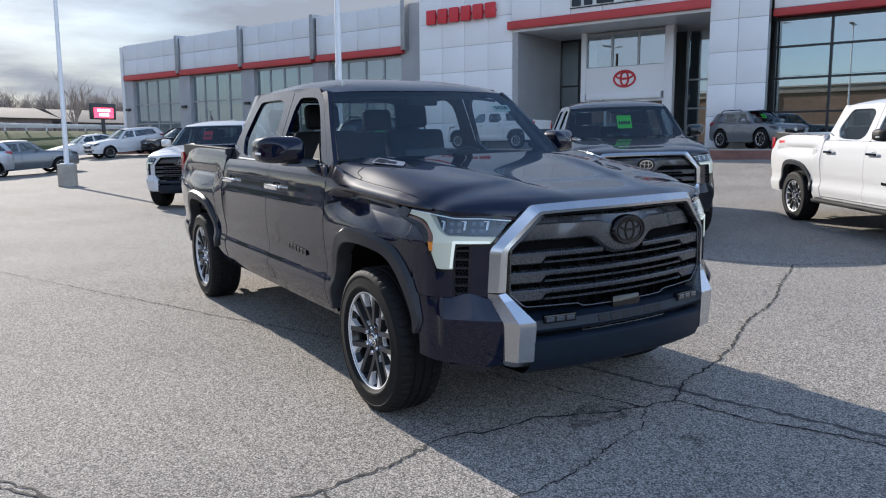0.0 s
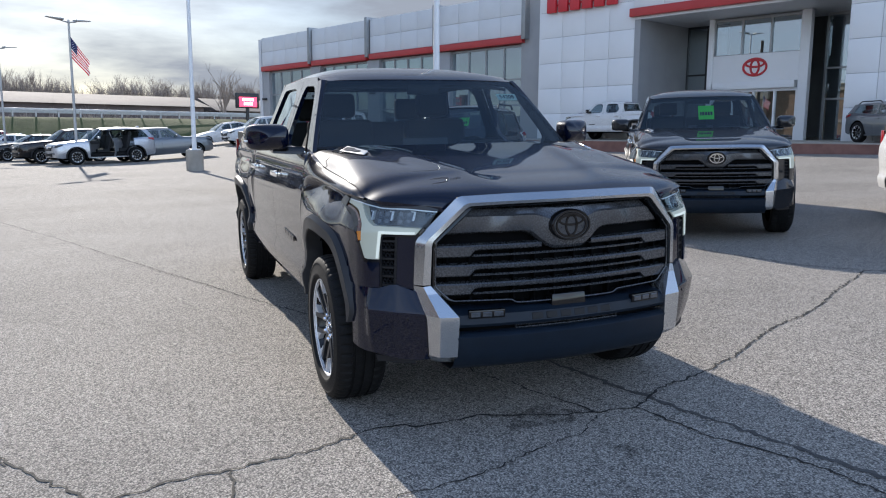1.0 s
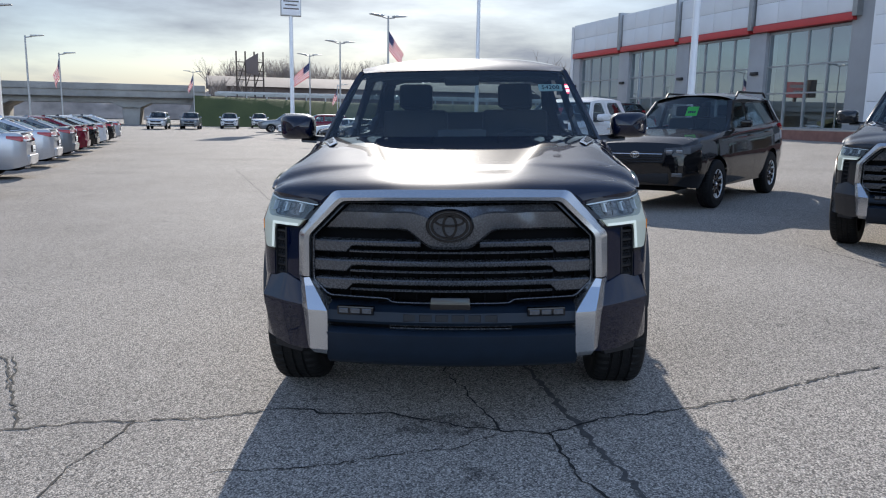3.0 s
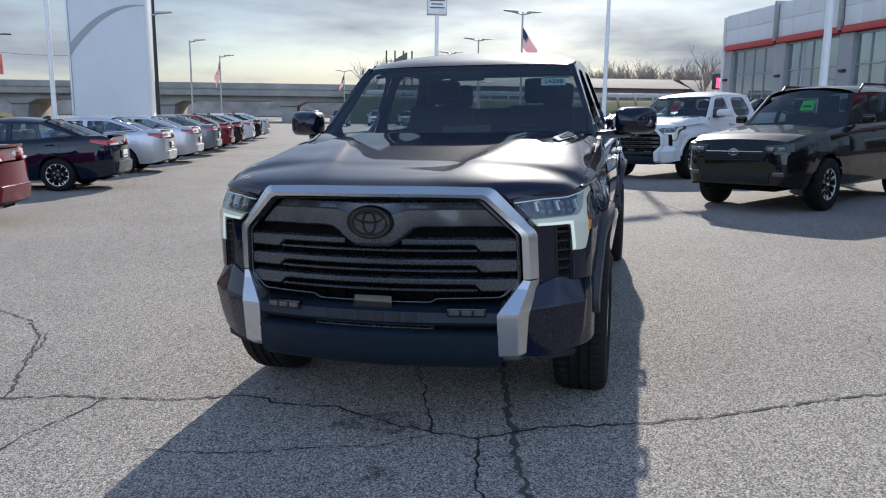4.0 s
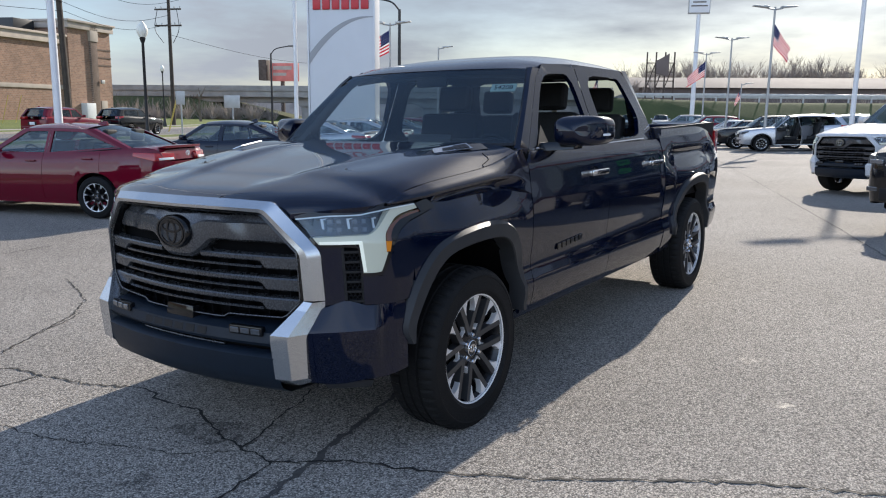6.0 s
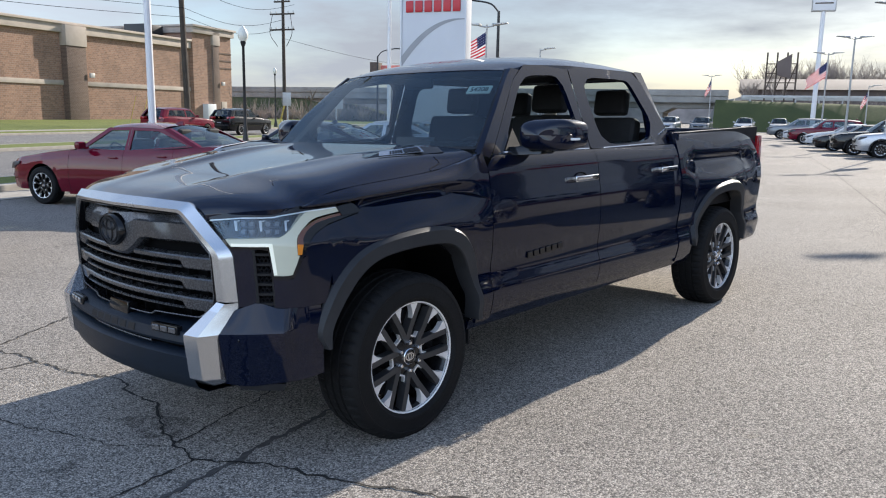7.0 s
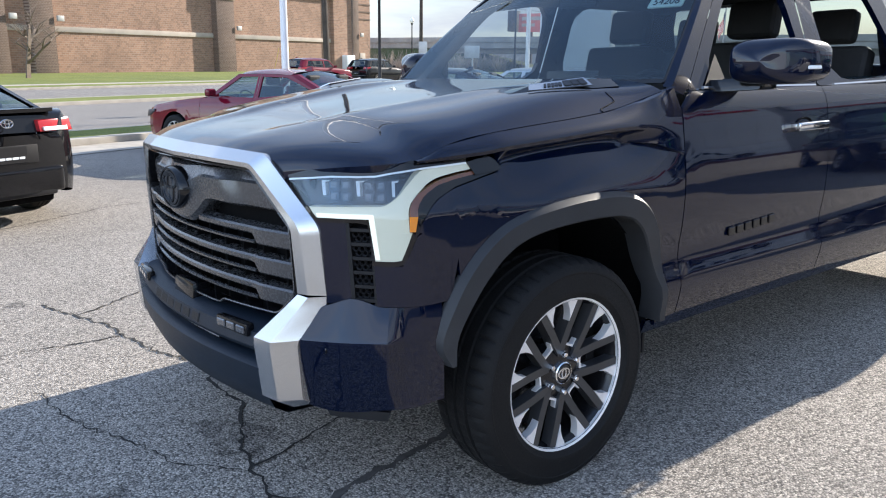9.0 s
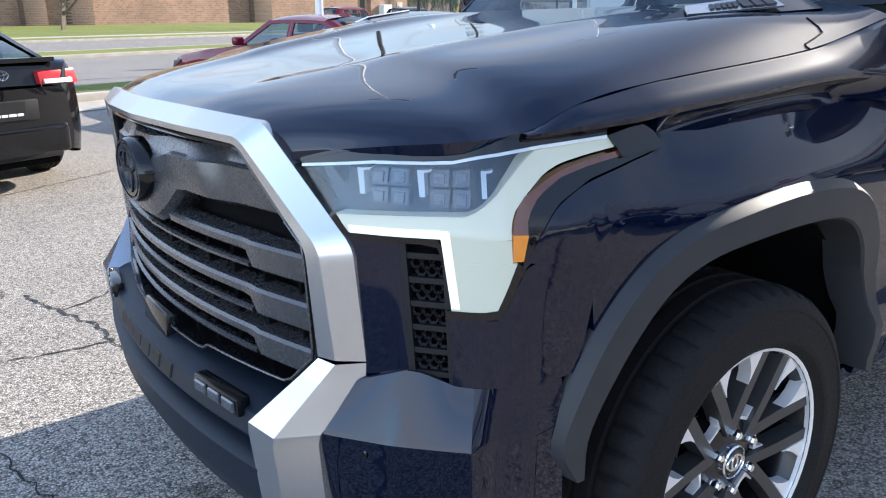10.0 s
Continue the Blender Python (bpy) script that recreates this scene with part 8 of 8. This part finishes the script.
# low buildings beyond the highway
fb = thing("far_building", Matrix.Identity(4), "long low building with a pale metal roof beyond the highway", "building", "far buildings")
part("wall", box_lot(2, 60, 132, 150, 2.0, 6.0), "far_wall", fb)
part("roof", hexa([tuple(lot(*p)) for p in ((1.5, 131, 6.0), (61, 131, 6.0), (61, 151, 6.0), (1.5, 151, 6.0), (1.5, 140, 8.0), (61, 140, 8.0), (61, 142, 8.0), (1.5, 142, 8.0))]), "far_roof", fb)
fb2 = thing("far_building", Matrix.Identity(4), "reddish gabled building beyond the highway", "building", "far buildings")
part("wall", box_lot(64, 120, 134, 150, 2.0, 5.5), "far_wall", fb2)
part("roof", hexa([tuple(lot(*p)) for p in ((63, 133, 5.5), (121, 133, 5.5), (121, 151, 5.5), (63, 151, 5.5), (63, 141, 8.0), (121, 141, 8.0), (121, 143, 8.0), (63, 143, 8.0))]), "far_roof", fb2)


# ---- bare trees ----
def bare_tree(h, seed, levels=4, spread=0.55, r0=None, thin=5):
    """A tapered trunk with forked limbs and twigs."""
    rnd = random.Random(seed)
    shapes = []

    def grow(p, d, length, r, level):
        n = 3
        pts, radii = [p], [r]
        for i in range(n):
            d = (d + Vector((rnd.uniform(-1, 1), rnd.uniform(-1, 1), rnd.uniform(-0.3, 0.7))) * 0.16).normalized()
            pts.append(pts[-1] + d * length / n)
            radii.append(r * (1 - 0.45 * (i + 1) / n))
        shapes.append(tube(pts, radii, max(3, thin - level), False))
        if level == 0:
            return
        for i in range(rnd.randint(3, 4)):
            k = rnd.randint(1, n)
            a = rnd.uniform(0, 2 * math.pi)
            side = Vector((math.cos(a), math.sin(a), 0.25))
            nd = (d * (1 - spread) + side * spread + Vector((0, 0, 0.15))).normalized()
            grow(pts[k], nd, length * rnd.uniform(0.55, 0.78), radii[k] * 0.70, level - 1)

    grow(Vector((0, 0, 0)), Vector((0, 0, 1)), h * 0.38, r0 or h * 0.022, levels)
    return join(*shapes)


tr = thing("bare_tree", Matrix.Translation(lot(-48.3, 27.6, -0.05)), "leafless spreading tree on the lawn", "tree")
part("trunk", bare_tree(8.6, 5, 4, 0.80, 0.20, 6), "bark", tr, normals=False)
tr = thing("bare_tree", Matrix.Translation(lot(-50.0, 69.0, -0.05)), "thin leafless street tree", "tree")
part("trunk", bare_tree(5.0, 8, 3, 0.45, 0.07, 6), "bark", tr, normals=False)
tr = thing("bare_tree", Matrix.Translation(lot(-46.0, 78.0, -0.05)), "pollarded leafless tree by the building", "tree")
part("trunk", bare_tree(5.5, 18, 2, 0.4, 0.22, 6), "bark", tr, normals=False)
woods = []
rnd = random.Random(11)
kinds = [bare_tree(9.5, 30 + k, 4, 0.32 + 0.05 * (k % 3), 0.30, 4) for k in range(6)]
for q, a, z, s in [(rnd.uniform(4, 165), rnd.uniform(152, 172), 1.5, rnd.uniform(1.05, 1.5)) for _ in range(380)] + [(rnd.uniform(-2, 8), rnd.uniform(118, 130), 1.0, rnd.uniform(0.7, 1.0)) for _ in range(5)] + [(62, 128, 2.5, 1.35), (100, 128, 2.0, 1.2)]:
    p = lot(q, a, z)
    woods.append(moved(kinds[rnd.randrange(6)], Matrix.Translation(p) @ pose(0, 0, 0, 0, 0, rnd.uniform(0, 360)) @ Matrix.Scale(s, 4)))
wd = part("far_woods", join(*woods), "hazed_bark", normals=False, smooth=0)
tagged(wd, "leafless winter woods beyond the highway", "woods", kind="stuff")


def scrub_mass(q0, q1, a0, a1, z0, n, seed, size=(0.8, 1.6)):
    """Low tangled brush: many small twig clumps."""
    r_ = random.Random(seed)
    out = []
    for _ in range(n):
        c = lot(r_.uniform(q0, q1), r_.uniform(a0, a1), z0)
        s = r_.uniform(*size)
        for _ in range(14):
            a, e = r_.uniform(0, 6.28), r_.uniform(0.5, 1.5)
            d = Vector((math.cos(a) * math.cos(e), math.sin(a) * math.cos(e), math.sin(e)))
            tip = c + d * s * r_.uniform(0.6, 1.3)
            out.append(tube([tuple(c), tuple((c + tip) / 2 + Vector((r_.uniform(-.1, .1), r_.uniform(-.1, .1), 0))), tuple(tip)], [0.05, 0.035, 0.012], 3, False))
    return join(*out)


sc = part("scrub", join(scrub_mass(-75, -46, 92, 100, 0.0, 150, 3, (1.4, 2.8)), scrub_mass(10, 150, 112, 128, 2.4, 160, 4, (1.2, 2.6))), "hazed_bark", normals=False, smooth=0)
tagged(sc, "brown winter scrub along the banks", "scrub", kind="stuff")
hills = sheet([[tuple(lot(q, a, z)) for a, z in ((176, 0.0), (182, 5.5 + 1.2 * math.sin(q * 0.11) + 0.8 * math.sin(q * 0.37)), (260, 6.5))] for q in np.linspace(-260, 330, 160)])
structure("backdrop", hills, "hazed_bark", "dim wooded rise on the horizon", "backdrop")


# ---- cracks and seals in the asphalt ----
def crack(points, width, seed, z=0.004):
    """A jagged crack as a thin dark ribbon that follows the ground."""
    r_ = random.Random(seed)
    pts = straight(points, max(6, int(sum(math.dist(a, b) for a, b in zip(points, points[1:])) / 0.035)))
    left, right = [], []
    for i, p in enumerate(pts):
        q = pts[min(i + 1, len(pts) - 1)]
        o = pts[max(i - 1, 0)]
        d = np.array([q[0] - o[0], q[1] - o[1]])
        d /= np.linalg.norm(d) + 1e-9
        n = np.array([-d[1], d[0]])
        j = r_.gauss(0, 0.009) + 0.012 * noise.noise(Vector((p[0] * 3.1, p[1] * 3.1, seed)))
        w = width * r_.uniform(0.35, 1.3)
        c = np.array(p) + n * j
        left.append(c + n * w)
        right.append(c - n * w)
    rows = [[(float(v[0]), float(v[1]), ground_z(float(v[0]), float(v[1])) + z) for v in side] for side in (left, right)]
    return sheet(rows)


CRACKS = [
    (0.011, [(-4.2, 1.3), (-3.2, 0.8), (-2.81, 0.37), (-2.5, -0.17), (-2.2, -0.69)]),
    (0.013, [(-2.6, -0.78), (-2.16, -0.69), (-1.94, -0.61), (-1.65, -0.62), (-1.3, -0.58), (-1.08, -0.53), (-0.9, -0.47), (-0.68, -0.56), (-0.33, -0.57), (-0.09, -0.72), (0.19, -0.83), (0.42, -0.86)]),
    (0.014, [(0.42, -0.86), (0.75, -0.69), (1.17, -0.59), (1.56, -0.45), (2.2, -0.13), (2.69, 0.02), (3.06, 0.16), (3.76, 0.51), (4.67, 0.93)]),
    (0.008, [(-0.06, 0.3), (-0.06, 0.09), (0.07, -0.33), (0.19, -0.82)]),
    (0.012, [(0.42, -0.86), (0.45, -1.19), (0.52, -1.42), (0.63, -1.70), (0.68, -2.2)]),
    (0.007, [(0.17, -0.86), (-0.06, -1.02), (-0.33, -1.08), (-0.59, -1.15), (-1.1, -1.2)]),
    (0.009, [(-1.65, -0.63), (-1.68, -0.87), (-1.73, -1.08), (-1.74, -1.4)]),
    (0.010, [(-6.0, 19.0), (-3.47, 11.1), (-2.37, 7.7), (-1.45, 4.5), (-0.95, 2.97), (-0.5, 1.7), (-0.2, 0.8)]),
    (0.012, [(4.1, 4.2), (4.23, 2.8), (4.31, 2.08), (4.4, 1.43), (4.67, 0.93), (5.6, 0.2)]),
    (0.010, [(-2.85, 0.5), (-2.66, 0.19), (-2.56, -0.1)]),
    (0.014, [(-8.2, 10.3), (-6.6, 13.4), (-4.5, 14.7), (-2.5, 15.1), (2.0, 15.6)]),
    (0.010, [(-5.3, 6.3), (-4.4, 7.0), (-3.3, 7.2), (-2.4, 7.6)]),
    (0.012, [(-5.2, -0.9), (-5.6, 0.0), (-6.0, 0.8), (-6.1, 2.4)]),
    (0.012, [(-5.2, 35.5), (-2.0, 24.2), (0.4, 15.2), (2.2, 8.4), (3.0, 5.2)]),
]
for n_, (w_, pts_) in enumerate(CRACKS):
    part("crack", crack(pts_, w_ * 0.62, 40 + n_), "crack", ground, smooth=0, normals=False)
part("seal_line", crack([(0.40, 0.4), (0.45, 0.06), (0.57, -0.77), (0.73, -1.67), (0.85, -2.4)], 0.016, 77, 0.003), "oil", ground, smooth=0, normals=False)


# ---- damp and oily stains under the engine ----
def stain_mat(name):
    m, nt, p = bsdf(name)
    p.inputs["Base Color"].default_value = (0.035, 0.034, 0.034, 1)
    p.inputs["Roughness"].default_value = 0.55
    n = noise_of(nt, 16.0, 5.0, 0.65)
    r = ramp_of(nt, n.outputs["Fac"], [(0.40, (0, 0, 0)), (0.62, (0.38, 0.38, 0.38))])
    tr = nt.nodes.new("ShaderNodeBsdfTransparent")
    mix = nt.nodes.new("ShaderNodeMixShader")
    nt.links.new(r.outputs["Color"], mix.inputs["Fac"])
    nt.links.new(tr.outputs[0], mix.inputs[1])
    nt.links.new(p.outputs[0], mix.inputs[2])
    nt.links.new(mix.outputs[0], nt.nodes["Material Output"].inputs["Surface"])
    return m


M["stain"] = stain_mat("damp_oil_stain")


def stain(x, y, rx, ry, seed):
    r_ = random.Random(seed)
    ph = [r_.uniform(0, 6.28) for _ in range(3)]
    rows = []
    for v in (0.02, 0.5, 1.0):
        row = []
        for k in range(40):
            a = 2 * math.pi * k / 40
            w = v * (1 + 0.18 * math.sin(3 * a + ph[0]) + 0.12 * math.sin(5 * a + ph[1]) + 0.07 * math.sin(9 * a + ph[2]))
            px, py = x + rx * w * math.cos(a), y + ry * w * math.sin(a)
            row.append((px, py, ground_z(px, py) + 0.0025))
        rows.append(row)
    return sheet(rows, True)


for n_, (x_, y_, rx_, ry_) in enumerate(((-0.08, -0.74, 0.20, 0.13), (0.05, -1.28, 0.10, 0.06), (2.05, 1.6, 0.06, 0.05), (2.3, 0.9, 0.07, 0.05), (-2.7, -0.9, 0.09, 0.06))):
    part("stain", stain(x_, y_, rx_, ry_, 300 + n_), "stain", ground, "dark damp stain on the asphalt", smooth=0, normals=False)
